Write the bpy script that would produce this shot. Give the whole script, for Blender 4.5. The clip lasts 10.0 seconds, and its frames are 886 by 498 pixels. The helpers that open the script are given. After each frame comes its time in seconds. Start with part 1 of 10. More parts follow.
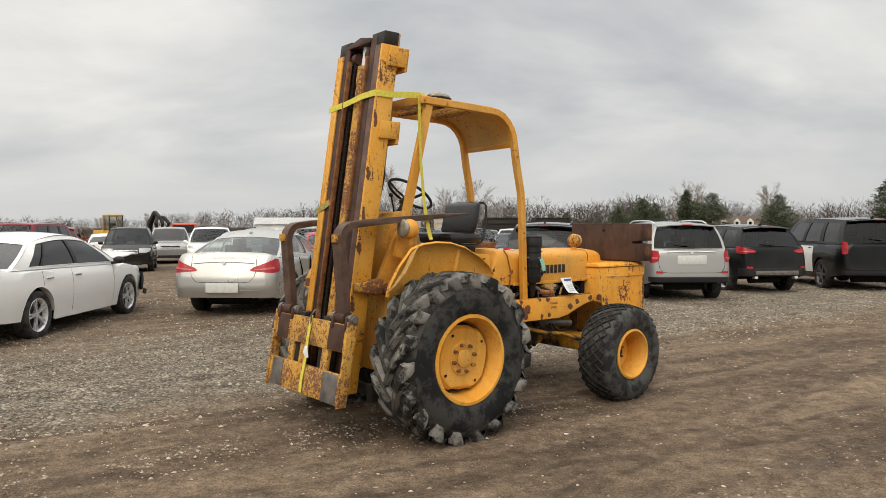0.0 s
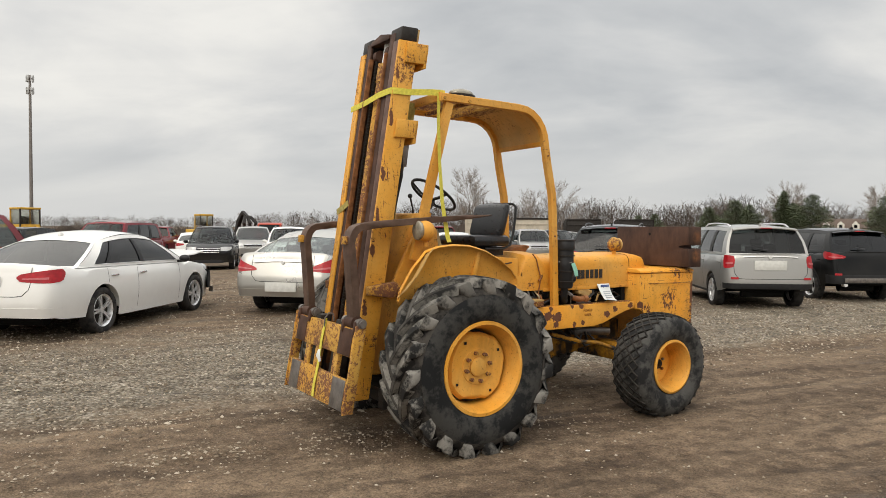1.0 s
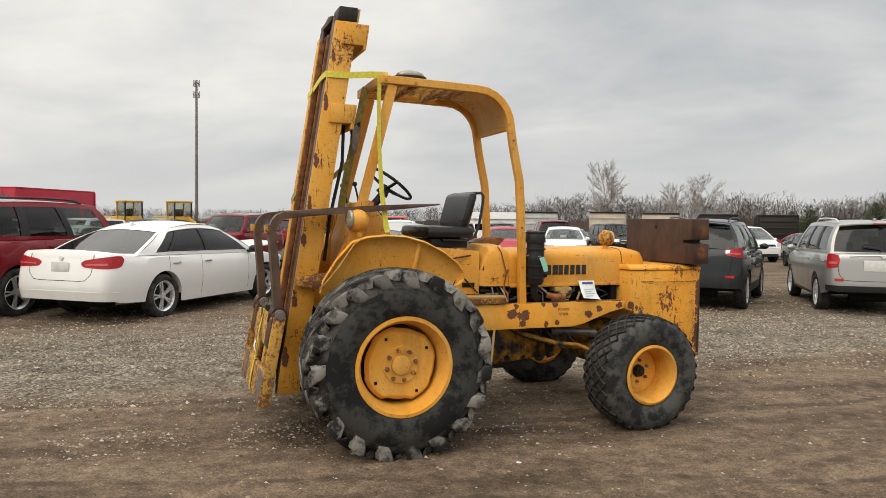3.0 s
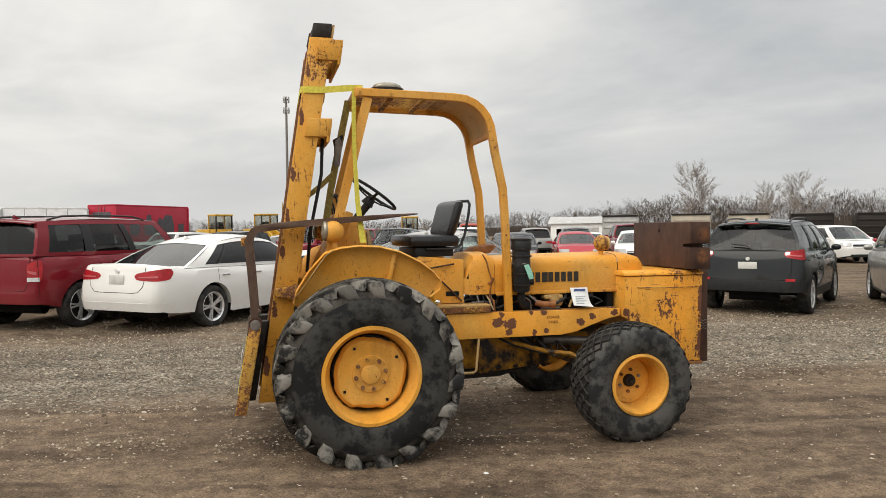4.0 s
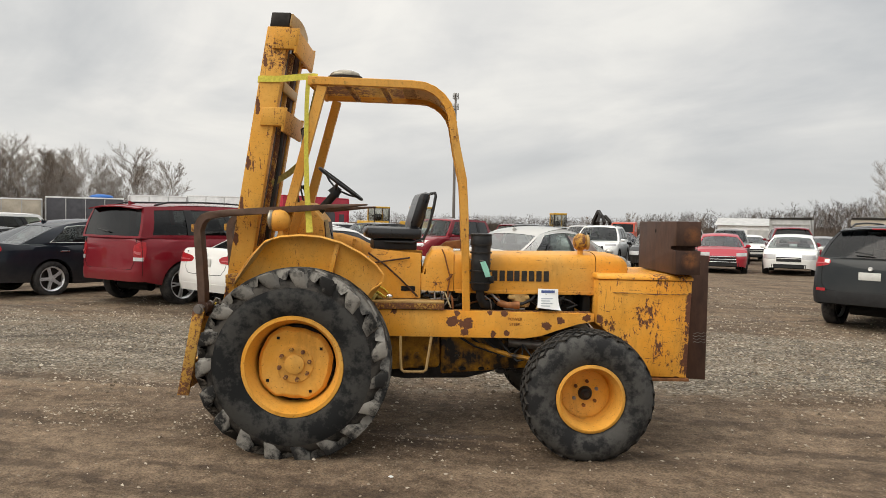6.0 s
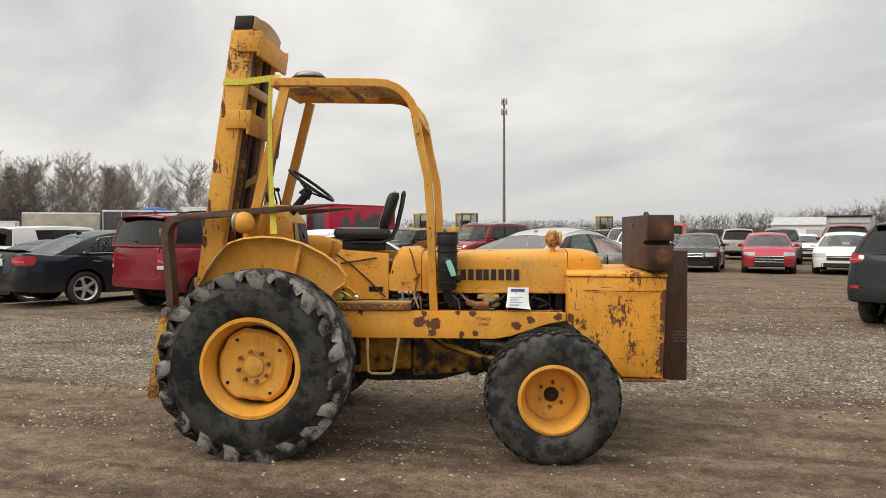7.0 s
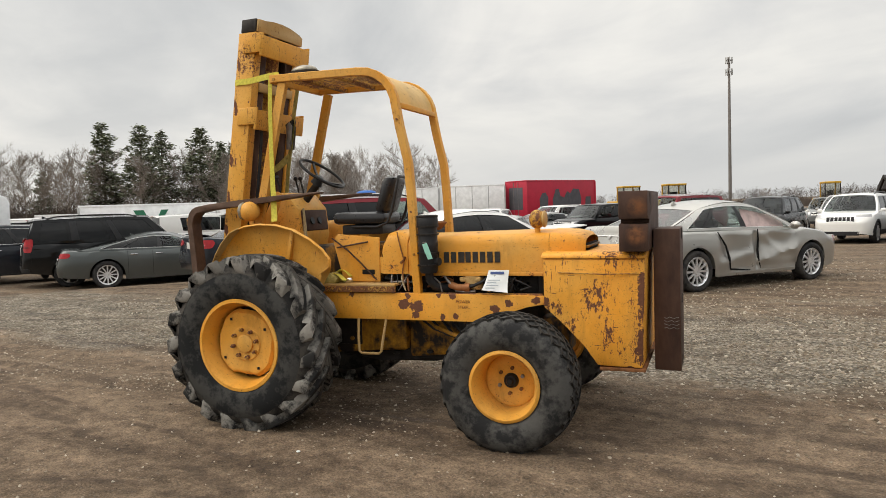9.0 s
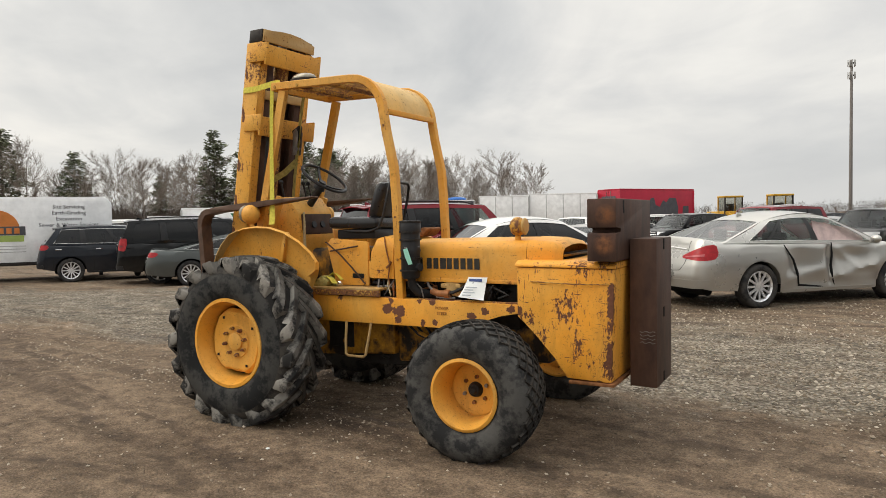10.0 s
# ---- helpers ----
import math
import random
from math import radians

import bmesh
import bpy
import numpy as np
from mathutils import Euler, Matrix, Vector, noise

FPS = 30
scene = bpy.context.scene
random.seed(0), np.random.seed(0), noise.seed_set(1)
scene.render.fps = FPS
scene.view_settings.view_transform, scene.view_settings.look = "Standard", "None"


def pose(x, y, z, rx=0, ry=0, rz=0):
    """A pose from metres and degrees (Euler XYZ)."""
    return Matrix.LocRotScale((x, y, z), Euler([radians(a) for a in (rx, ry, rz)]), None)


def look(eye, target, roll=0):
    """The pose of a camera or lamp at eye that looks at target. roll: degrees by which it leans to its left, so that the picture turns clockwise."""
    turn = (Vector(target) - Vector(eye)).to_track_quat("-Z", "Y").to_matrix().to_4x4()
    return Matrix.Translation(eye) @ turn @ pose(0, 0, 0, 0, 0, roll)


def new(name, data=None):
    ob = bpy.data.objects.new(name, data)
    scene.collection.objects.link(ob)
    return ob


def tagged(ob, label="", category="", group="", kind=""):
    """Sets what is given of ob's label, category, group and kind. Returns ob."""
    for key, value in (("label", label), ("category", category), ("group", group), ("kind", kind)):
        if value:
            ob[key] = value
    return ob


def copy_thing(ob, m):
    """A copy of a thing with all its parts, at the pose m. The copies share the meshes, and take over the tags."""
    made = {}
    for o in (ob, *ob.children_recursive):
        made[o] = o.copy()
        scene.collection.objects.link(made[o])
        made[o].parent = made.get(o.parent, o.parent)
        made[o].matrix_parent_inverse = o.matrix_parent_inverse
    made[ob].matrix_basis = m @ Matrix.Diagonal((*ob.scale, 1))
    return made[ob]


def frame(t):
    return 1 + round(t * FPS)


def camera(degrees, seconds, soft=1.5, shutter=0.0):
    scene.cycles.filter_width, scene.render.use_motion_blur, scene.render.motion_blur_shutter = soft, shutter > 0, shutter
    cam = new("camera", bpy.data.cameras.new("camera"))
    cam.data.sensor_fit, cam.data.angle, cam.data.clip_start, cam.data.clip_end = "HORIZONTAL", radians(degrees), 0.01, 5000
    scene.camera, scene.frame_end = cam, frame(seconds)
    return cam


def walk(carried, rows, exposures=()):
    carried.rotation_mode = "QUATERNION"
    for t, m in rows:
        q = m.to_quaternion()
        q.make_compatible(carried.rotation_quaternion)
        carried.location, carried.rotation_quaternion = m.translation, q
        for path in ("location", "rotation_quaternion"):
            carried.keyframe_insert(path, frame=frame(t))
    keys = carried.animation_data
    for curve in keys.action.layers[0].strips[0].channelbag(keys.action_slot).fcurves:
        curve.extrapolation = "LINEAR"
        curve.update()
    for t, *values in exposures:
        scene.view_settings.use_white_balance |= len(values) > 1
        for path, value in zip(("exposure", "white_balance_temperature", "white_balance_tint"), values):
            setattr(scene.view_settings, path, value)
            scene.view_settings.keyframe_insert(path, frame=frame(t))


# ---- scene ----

cam = camera(63.7, 10.0, soft=0.8)
PATH = [
    (0, (0.000, 0.015, 1.510), (-0.001, 1.874, 1.451), -0.1),
    (0.5, (0.201, 0.130, 1.490), (0.082, 1.986, 1.445), 0.5),
    (1, (0.486, 0.249, 1.520), (0.263, 2.094, 1.463), 0.3),
    (1.5, (0.751, 0.428, 1.493), (0.419, 2.258, 1.441), -0.6),
    (2, (1.089, 0.574, 1.503), (0.751, 2.402, 1.433), 0.6),
    (2.5, (1.497, 0.671, 1.520), (1.004, 2.461, 1.413), 2.1),
    (3, (1.807, 0.851, 1.497), (1.228, 2.617, 1.423), 0.7),
    (4.5, (2.861, 1.345, 1.526), (1.999, 2.991, 1.457), -0.4),
    (5, (3.129, 1.650, 1.533), (2.231, 3.278, 1.443), 0.4),
    (5.5, (3.473, 1.894, 1.525), (2.419, 3.423, 1.435), 1.0),
    (7, (4.124, 2.584, 1.446), (2.860, 3.947, 1.393), -0.1),
    (7.5, (4.413, 2.862, 1.472), (3.046, 4.120, 1.382), -1.1),
    (8, (4.621, 3.232, 1.460), (3.171, 4.394, 1.374), 0.5),
    (8.5, (4.877, 3.552, 1.445), (3.329, 4.583, 1.391), -0.9),
    (9, (5.155, 3.864, 1.470), (3.541, 4.782, 1.363), -1.9),
    (9.5, (5.297, 4.248, 1.447), (3.618, 5.043, 1.351), -1.4),
    (10, (5.498, 4.599, 1.441), (3.772, 5.286, 1.359), -1.0),
]
walk(cam, [(t, look(eye, target, roll)) for t, eye, target, roll in PATH], [(0, 0.0, 6900, 10), (10, 0.0, 6900, 10)])

# ---- overcast sky, weak wide sun ----
SUN_ELEVATION, SUN_AZIMUTH = 46.0, 245.0
world = bpy.data.worlds.new("overcast_sky")
scene.world = world
world.use_nodes = True
wn, wl = world.node_tree.nodes, world.node_tree.links
wn.clear()


def wnode(kind, **values):
    n = wn.new(kind)
    for key, value in values.items():
        n.inputs[key].default_value = value
    return n


def wramp(source, stops):
    r = wn.new("ShaderNodeValToRGB")
    wl.new(source, r.inputs[0])
    while len(r.color_ramp.elements) < len(stops):
        r.color_ramp.elements.new(0.5)
    for e, (p, c) in zip(r.color_ramp.elements, stops):
        e.position, e.color = p, (*c, 1)
    return r


sky = wn.new("ShaderNodeTexSky")
sky.sky_type = "NISHITA"
sky.sun_disc = False
sky.sun_elevation, sky.sun_rotation = radians(SUN_ELEVATION), radians(90 - SUN_AZIMUTH)
# cloud deck: the view direction is laid out on a flat layer overhead
coord = wn.new("ShaderNodeTexCoord")
sep = wn.new("ShaderNodeSeparateXYZ")
wl.new(coord.outputs["Generated"], sep.inputs[0])
up = wn.new("ShaderNodeMath")
up.operation = "MAXIMUM"
wl.new(sep.outputs[2], up.inputs[0])
up.inputs[1].default_value = 0.0
up2 = wn.new("ShaderNodeMath")
up2.operation = "ADD"
wl.new(up.outputs[0], up2.inputs[0])
up2.inputs[1].default_value = 0.24
flat = []
for i in (0, 1):
    d = wn.new("ShaderNodeMath")
    d.operation = "DIVIDE"
    wl.new(sep.outputs[i], d.inputs[0])
    wl.new(up2.outputs[0], d.inputs[1])
    flat.append(d)
deck = wn.new("ShaderNodeCombineXYZ")
wl.new(flat[0].outputs[0], deck.inputs[0])
wl.new(flat[1].outputs[0], deck.inputs[1])
stretch = wn.new("ShaderNodeMapping")
stretch.inputs["Rotation"].default_value = (0, 0, radians(35))
stretch.inputs["Scale"].default_value = (0.8, 1.0, 1)
wl.new(deck.outputs[0], stretch.inputs[0])
big = wnode("ShaderNodeTexNoise", Scale=0.95, Detail=6.0, Roughness=0.5, Distortion=0.7)
fine = wnode("ShaderNodeTexNoise", Scale=3.0, Detail=6.0, Roughness=0.55, Distortion=0.4)
for n in (big, fine):
    wl.new(stretch.outputs[0], n.inputs["Vector"])
both = wn.new("ShaderNodeMix")
both.inputs[0].default_value = 0.22
wl.new(big.outputs[0], both.inputs[2])
wl.new(fine.outputs[0], both.inputs[3])
cloud = wramp(both.outputs[0], [(0.36, (0.52, 0.55, 0.588)), (0.45, (0.635, 0.66, 0.688)), (0.53, (0.765, 0.778, 0.79)), (0.62, (0.915, 0.918, 0.905))])
# thicker, greyer and warmer air low over the land
low = wramp(sep.outputs[2], [(0.0, (1, 1, 1)), (0.03, (0.85, 0.85, 0.85)), (0.16, (0.15, 0.15, 0.15)), (0.4, (0, 0, 0))])
haze = wn.new("ShaderNodeMix")
haze.data_type = "RGBA"
haze.inputs[7].default_value = (0.69, 0.71, 0.73, 1)
wl.new(low.outputs[0], haze.inputs[0])
wl.new(cloud.outputs[0], haze.inputs[6])
# an overcast sky is brightest overhead
zenith = wramp(sep.outputs[2], [(0.0, (1, 1, 1)), (0.3, (1.06, 1.06, 1.06)), (0.6, (1.9, 1.9, 1.9)), (1.0, (2.6, 2.6, 2.6))])
dome = wn.new("ShaderNodeMix")
dome.data_type, dome.blend_type = "RGBA", "MULTIPLY"
dome.inputs[0].default_value = 1.0
wl.new(haze.outputs[2], dome.inputs[6])
wl.new(zenith.outputs[0], dome.inputs[7])
# the deck is thinner and brighter on the sun's side
toward = wn.new("ShaderNodeVectorMath")
toward.operation = "DOT_PRODUCT"
wl.new(coord.outputs["Generated"], toward.inputs[0])
toward.inputs[1].default_value = (math.cos(radians(SUN_AZIMUTH)), math.sin(radians(SUN_AZIMUTH)), 0.0)
half_ = wn.new("ShaderNodeMath")
half_.operation = "MULTIPLY_ADD"
wl.new(toward.outputs["Value"], half_.inputs[0])
half_.inputs[1].default_value, half_.inputs[2].default_value = 0.5, 0.5
slope = wramp(half_.outputs[0], [(0.0, (0.85, 0.865, 0.884)), (0.35, (0.955, 0.962, 0.97)), (0.7, (1.1, 1.09, 1.07)), (1.0, (1.16, 1.14, 1.1))])
lit = wn.new("ShaderNodeMix")
lit.data_type, lit.blend_type = "RGBA", "MULTIPLY"
lit.inputs[0].default_value = 1.0
wl.new(dome.outputs[2], lit.inputs[6])
wl.new(slope.outputs[0], lit.inputs[7])
clouds = wn.new("ShaderNodeBackground")
clouds.inputs[1].default_value = 1.03
wl.new(lit.outputs[2], clouds.inputs[0])
clear = wn.new("ShaderNodeBackground")
clear.inputs[1].default_value = 0.05
wl.new(sky.outputs[0], clear.inputs[0])
cover = wn.new("ShaderNodeMixShader")
cover.inputs[0].default_value = 0.94
wl.new(clear.outputs[0], cover.inputs[1])
wl.new(clouds.outputs[0], cover.inputs[2])
wout = wn.new("ShaderNodeOutputWorld")
wl.new(cover.outputs[0], wout.inputs[0])

sun = new("sun", bpy.data.lights.new("sun", "SUN"))
sun.data.energy, sun.data.angle, sun.data.color = 1.3, radians(50), (1.0, 0.96, 0.9)
az, el = radians(SUN_AZIMUTH), radians(SUN_ELEVATION)
sun.matrix_world = look((math.cos(az) * math.cos(el) * 50, math.sin(az) * math.cos(el) * 50, math.sin(el) * 50), (0, 0, 0))


# ---- materials ----
class Mat:
    """A node material with small shorthands."""

    def __init__(self, name, base=(0.5, 0.5, 0.5), rough=0.6, metal=0.0):
        self.m = bpy.data.materials.new(name)
        self.m.use_nodes = True
        self.n, self.l = self.m.node_tree.nodes, self.m.node_tree.links
        self.p = self.n["Principled BSDF"]
        self.set("Base Color", (*base, 1))
        self.set("Roughness", rough)
        self.set("Metallic", metal)
        self.set("Specular IOR Level", 0.5 if rough < 0.35 else 0.28 if rough < 0.7 else 0.15)
        self.obj = None

    def set(self, key, v):
        if hasattr(v, "links"):
            self.l.new(v, self.p.inputs[key])
        else:
            self.p.inputs[key].default_value = v
        return self

    def coords(self):
        if self.obj is None:
            self.obj = self.n.new("ShaderNodeTexCoord").outputs["Object"]
        return self.obj

    def mapped(self, scale=(1, 1, 1), rot=(0, 0, 0), source=None):
        mp = self.n.new("ShaderNodeMapping")
        mp.inputs["Scale"].default_value = scale
        mp.inputs["Rotation"].default_value = [radians(a) for a in rot]
        self.l.new(source or self.coords(), mp.inputs[0])
        return mp.outputs[0]

    def lane(self, along, across, turn):
        """Coordinates turned to the lane's direction, then scaled along and across it."""
        mp = self.n.new("ShaderNodeMapping")
        mp.vector_type = "TEXTURE"
        mp.inputs["Scale"].default_value = (1 / along, 1 / across, 1)
        mp.inputs["Rotation"].default_value = (0, 0, radians(turn))
        self.l.new(self.coords(), mp.inputs[0])
        return mp.outputs[0]

    def noise(self, scale, detail=4.0, rough=0.55, vec=None, distort=0.0):
        t = self.n.new("ShaderNodeTexNoise")
        t.inputs["Scale"].default_value, t.inputs["Detail"].default_value = scale, detail
        t.inputs["Roughness"].default_value, t.inputs["Distortion"].default_value = rough, distort
        self.l.new(vec or self.coords(), t.inputs["Vector"])
        return t.outputs[0]

    def voronoi(self, scale, vec=None, out="Distance", feature="F1"):
        t = self.n.new("ShaderNodeTexVoronoi")
        t.feature = feature
        t.inputs["Scale"].default_value = scale
        self.l.new(vec or self.coords(), t.inputs["Vector"])
        return t.outputs[out]

    def ramp(self, source, *stops):
        r = self.n.new("ShaderNodeValToRGB")
        self.l.new(source, r.inputs[0])
        while len(r.color_ramp.elements) < len(stops):
            r.color_ramp.elements.new(0.5)
        for e, (p, c) in zip(r.color_ramp.elements, stops):
            c = (c, c, c) if isinstance(c, (int, float)) else c
            e.position, e.color = p, (*c, 1)
        return r.outputs[0]

    def mix(self, fac, a, b, blend="MIX"):
        x = self.n.new("ShaderNodeMix")
        x.data_type, x.blend_type = "RGBA", blend
        for key, v in ((0, fac), (6, a), (7, b)):
            if hasattr(v, "links"):
                self.l.new(v, x.inputs[key])
            elif isinstance(v, (int, float)):
                x.inputs[key].default_value = v
            else:
                x.inputs[key].default_value = (*v, 1)
        return x.outputs[2]

    def math(self, op, a, b=0.0, clamp=False):
        x = self.n.new("ShaderNodeMath")
        x.operation, x.use_clamp = op, clamp
        for i, v in enumerate((a, b)):
            if hasattr(v, "links"):
                self.l.new(v, x.inputs[i])
            else:
                x.inputs[i].default_value = v
        return x.outputs[0]

    def bump(self, height, strength=0.3, distance=0.01):
        b = self.n.new("ShaderNodeBump")
        b.inputs["Strength"].default_value, b.inputs["Distance"].default_value = strength, distance
        self.l.new(height, b.inputs["Height"])
        self.l.new(b.outputs[0], self.p.inputs["Normal"])
        return self

    def rand(self):
        return self.n.new("ShaderNodeObjectInfo").outputs["Random"]

    def axis(self, i):
        s = self.n.new("ShaderNodeSeparateXYZ")
        self.l.new(self.coords(), s.inputs[0])
        return s.outputs[i]

    def near(self, point, radius, flat_axis=None, scale=(1, 1, 1)):
        """1 at the point, falling to 0 at the radius (in object space)."""
        mp = self.n.new("ShaderNodeVectorMath")
        mp.operation = "SUBTRACT"
        self.l.new(self.coords(), mp.inputs[0])
        mp.inputs[1].default_value = point
        sc = self.n.new("ShaderNodeVectorMath")
        sc.operation = "MULTIPLY"
        self.l.new(mp.outputs[0], sc.inputs[0])
        sc.inputs[1].default_value = scale
        ln = self.n.new("ShaderNodeVectorMath")
        ln.operation = "LENGTH"
        self.l.new(sc.outputs[0], ln.inputs[0])
        return self.math("SUBTRACT", 1.0, self.math("DIVIDE", ln.outputs["Value"], radius), clamp=True)


RUST = (0.085, 0.035, 0.02)


def worn_paint(name, base, worn, amount=0.5, spots=(), rust=RUST, streaks=0.5, grime=0.25, scrapes=()):
    """Old machine paint: faded patches, chips, grime and scratches. spots: (x, y, z, radius) flaked to dark rust; scrapes: the same, scratched."""
    m = Mat(name, base, 0.5)
    fade = m.noise(2.2, 5)
    col = m.mix(m.ramp(fade, (0.35, 0), (0.68, 1)), base, worn)
    col = m.mix(m.math("MULTIPLY", m.ramp(m.noise(38, 3), (0.4, 0), (0.75, 1)), 0.2), col, [c * 0.72 for c in base])
    dirt = m.noise(1.0, 6, 0.65, m.mapped((3.5, 3.5, 1.1)))
    col = m.mix(m.math("MULTIPLY", m.ramp(dirt, (0.50, 0), (0.74, 1)), grime), col, (0.13, 0.07, 0.025))
    stain = m.noise(1.0, 5, 0.7, m.mapped((11, 11, 2.4)))
    col = m.mix(m.math("MULTIPLY", m.ramp(stain, (0.54, 0), (0.70, 1)), grime * 0.9), col, (0.22, 0.10, 0.025))
    speck = m.ramp(m.noise(130, 2, 0.5), (0.66, 0), (0.71, 1))
    col = m.mix(m.math("MULTIPLY", speck, 0.7), col, (0.14, 0.062, 0.026))
    chip = m.noise(38, 8, 0.8)
    where = m.noise(3.6, 4)
    hole = m.math("ADD", chip, m.math("MULTIPLY", where, 0.55))
    flake = m.math("MULTIPLY", m.ramp(m.noise(75, 2, 0.5), (0.66, 0), (0.72, 1)), 0.10)
    hole = m.math("ADD", hole, flake)
    scratch = m.noise(1.0, 3, 0.6, m.mapped((80, 80, 7), (0, 18, 0)))
    scratch2 = m.noise(1.0, 3, 0.6, m.mapped((9, 9, 85), (0, 8, 0)))
    lines = m.math("ADD", m.ramp(scratch, (0.62, 0), (0.68, 1)), m.ramp(scratch2, (0.64, 0), (0.70, 1)))
    hole = m.math("ADD", hole, m.math("MULTIPLY", lines, 0.14 * streaks))
    edge = 1.03 - 0.21 * amount
    mask = m.ramp(hole, (edge - 0.012, 0), (edge + 0.015, 1))
    if scrapes:
        zone = None
        for x, y, z, r in scrapes:
            d = m.near((x, y, z), r)
            zone = d if zone is None else m.math("MAXIMUM", zone, d)
        rough_ = m.noise(1.0, 6, 0.75, m.mapped((42, 42, 20), (0, 28, 0)))
        torn = m.math("ADD", m.math("ADD", rough_, m.math("MULTIPLY", lines, 0.10)), m.math("MULTIPLY", zone, 0.205))
        mask = m.math("MAXIMUM", mask, m.ramp(torn, (0.66, 0), (0.685, 1)))
    if spots:
        zone = None
        for x, y, z, r, *flat_z in spots:
            d = m.near((x, y, z), r, None, (1, 1, flat_z[0] if flat_z else 1))
            zone = d if zone is None else m.math("MAXIMUM", zone, d)
        rag = m.math("ADD", m.math("MULTIPLY", zone, 0.75), m.math("MULTIPLY", m.noise(26, 5, 0.65), 1.15))
        mask = m.math("MAXIMUM", mask, m.math("MULTIPLY", m.ramp(rag, (0.93, 0), (0.96, 1)), m.ramp(zone, (0.0, 0), (0.05, 1))))
    rusty = m.mix(m.noise(55, 3), rust, [c * 2.2 for c in rust])
    rim = m.ramp(hole, (edge - 0.08, 0), (edge, 1))
    col = m.mix(m.math("MULTIPLY", rim, 0.35), col, (0.36, 0.14, 0.03))
    col = m.mix(mask, col, rusty)
    m.set("Base Color", col)
    m.set("Roughness", m.mix(mask, m.mix(fade, (0.42,) * 3, (0.6,) * 3), (0.9,) * 3))
    m.bump(m.math("SUBTRACT", m.math("MULTIPLY", m.noise(90, 2), 0.3), mask), 0.25, 0.004)
    return m.m


def oil_soaked(name, base, oil):
    """Machine castings, yellow where dry and black with old oil."""
    m = Mat(name, base, 0.55)
    wet = m.math("ADD", m.noise(4.2, 6, 0.62), m.math("MULTIPLY", m.noise(1.0, 4, 0.6, m.mapped((13, 13, 2.2))), 0.35))
    f = m.ramp(wet, (0.58, 0), (0.72, 1))
    yel = m.mix(m.ramp(m.noise(30, 5, 0.7), (0.35, 0), (0.7, 1)), [c * 0.55 for c in base], base)
    m.set("Base Color", m.mix(f, yel, m.mix(m.noise(40, 4), oil, [c * 3 for c in oil])))
    m.set("Roughness", m.mix(f, (0.6,) * 3, (0.42,) * 3))
    m.bump(m.noise(26, 6, 0.7), 0.35, 0.008)
    return m.m


def plain(name, base, rough=0.6, metal=0.0, vary=0.25, scale=12.0, bump=0.1, coat=0.0):
    """A surface with mottled tone and slight relief."""
    m = Mat(name, base, rough, metal)
    f = m.ramp(m.noise(scale, 5, 0.6), (0.3, 0), (0.72, 1))
    m.set("Base Color", m.mix(f, [c * (1 - vary) for c in base], [min(1, c * (1 + vary)) for c in base]))
    m.set("Roughness", m.math("ADD", m.math("MULTIPLY", m.noise(scale * 3, 3), 0.2), rough - 0.1))
    if coat:
        m.set("Coat Weight", coat)
    if bump:
        m.bump(m.noise(scale * 6, 3), bump, 0.004)
    return m.m


MACHINE = worn_paint("yellow_machine_paint", (0.73, 0.312, 0.032), (0.70, 0.392, 0.10), 0.40, streaks=0.8, grime=0.28)
MACHINE_FADED = worn_paint("sun_faded_yellow_paint", (0.70, 0.40, 0.10), (0.68, 0.46, 0.19), 0.42, streaks=0.8)
MACHINE_BEAM = worn_paint("yellow_beam_paint", (0.78, 0.325, 0.030), (0.77, 0.395, 0.075), 0.28,
                          [(1.03, -0.4, 0.80, 0.07), (1.13, -0.4, 0.79, 0.085), (1.12, -0.4, 0.72, 0.05), (1.32, -0.4, 0.71, 0.04), (1.42, -0.4, 0.72, 0.045), (1.30, -0.4, 0.865, 0.04), (1.40, -0.4, 0.865, 0.045),
                           (1.70, -0.4, 0.78, 0.07), (1.80, -0.4, 0.82, 0.055), (1.98, -0.4, 0.84, 0.06), (0.62, -0.4, 0.865, 0.045), (1.06, -0.4, 0.86, 0.04)])
MACHINE_BOX = worn_paint("yellow_box_paint", (0.78, 0.325, 0.030), (0.77, 0.395, 0.075), 0.36,
                         [(2.665, -0.515, 0.60, 0.05, 0.2), (2.675, -0.515, 0.92, 0.05, 0.22), (2.06, -0.455, 0.84, 0.05), (2.60, -0.52, 0.445, 0.05, 3.0)], streaks=1.5, grime=0.3,
                         scrapes=[(2.34, -0.51, 0.86, 0.15), (2.42, -0.515, 0.89, 0.15), (2.40, -0.51, 0.82, 0.12), (2.45, -0.515, 0.67, 0.13), (2.47, -0.515, 0.62, 0.12), (2.62, -0.515, 0.56, 0.13), (2.66, -0.515, 0.5, 0.11), (2.67, -0.515, 0.78, 0.10), (2.68, -0.515, 1.0, 0.10), (2.12, -0.47, 0.80, 0.12), (2.22, -0.49, 0.70, 0.10), (2.50, -0.46, 1.14, 0.18), (2.64, -0.45, 1.14, 0.18)])
MACHINE_MAST = worn_paint("yellow_mast_paint", (0.70, 0.31, 0.028), (0.70, 0.375, 0.075), 0.58,
                          [(-0.311 + (z - 2.865) * 0.1535 + 0.02, -0.32, z, r, 0.3) for z, r in ((0.55, 0.04), (0.95, 0.032), (1.36, 0.035), (1.6, 0.028), (1.9, 0.034), (2.3, 0.03), (2.62, 0.028))], streaks=1.3, grime=0.25)
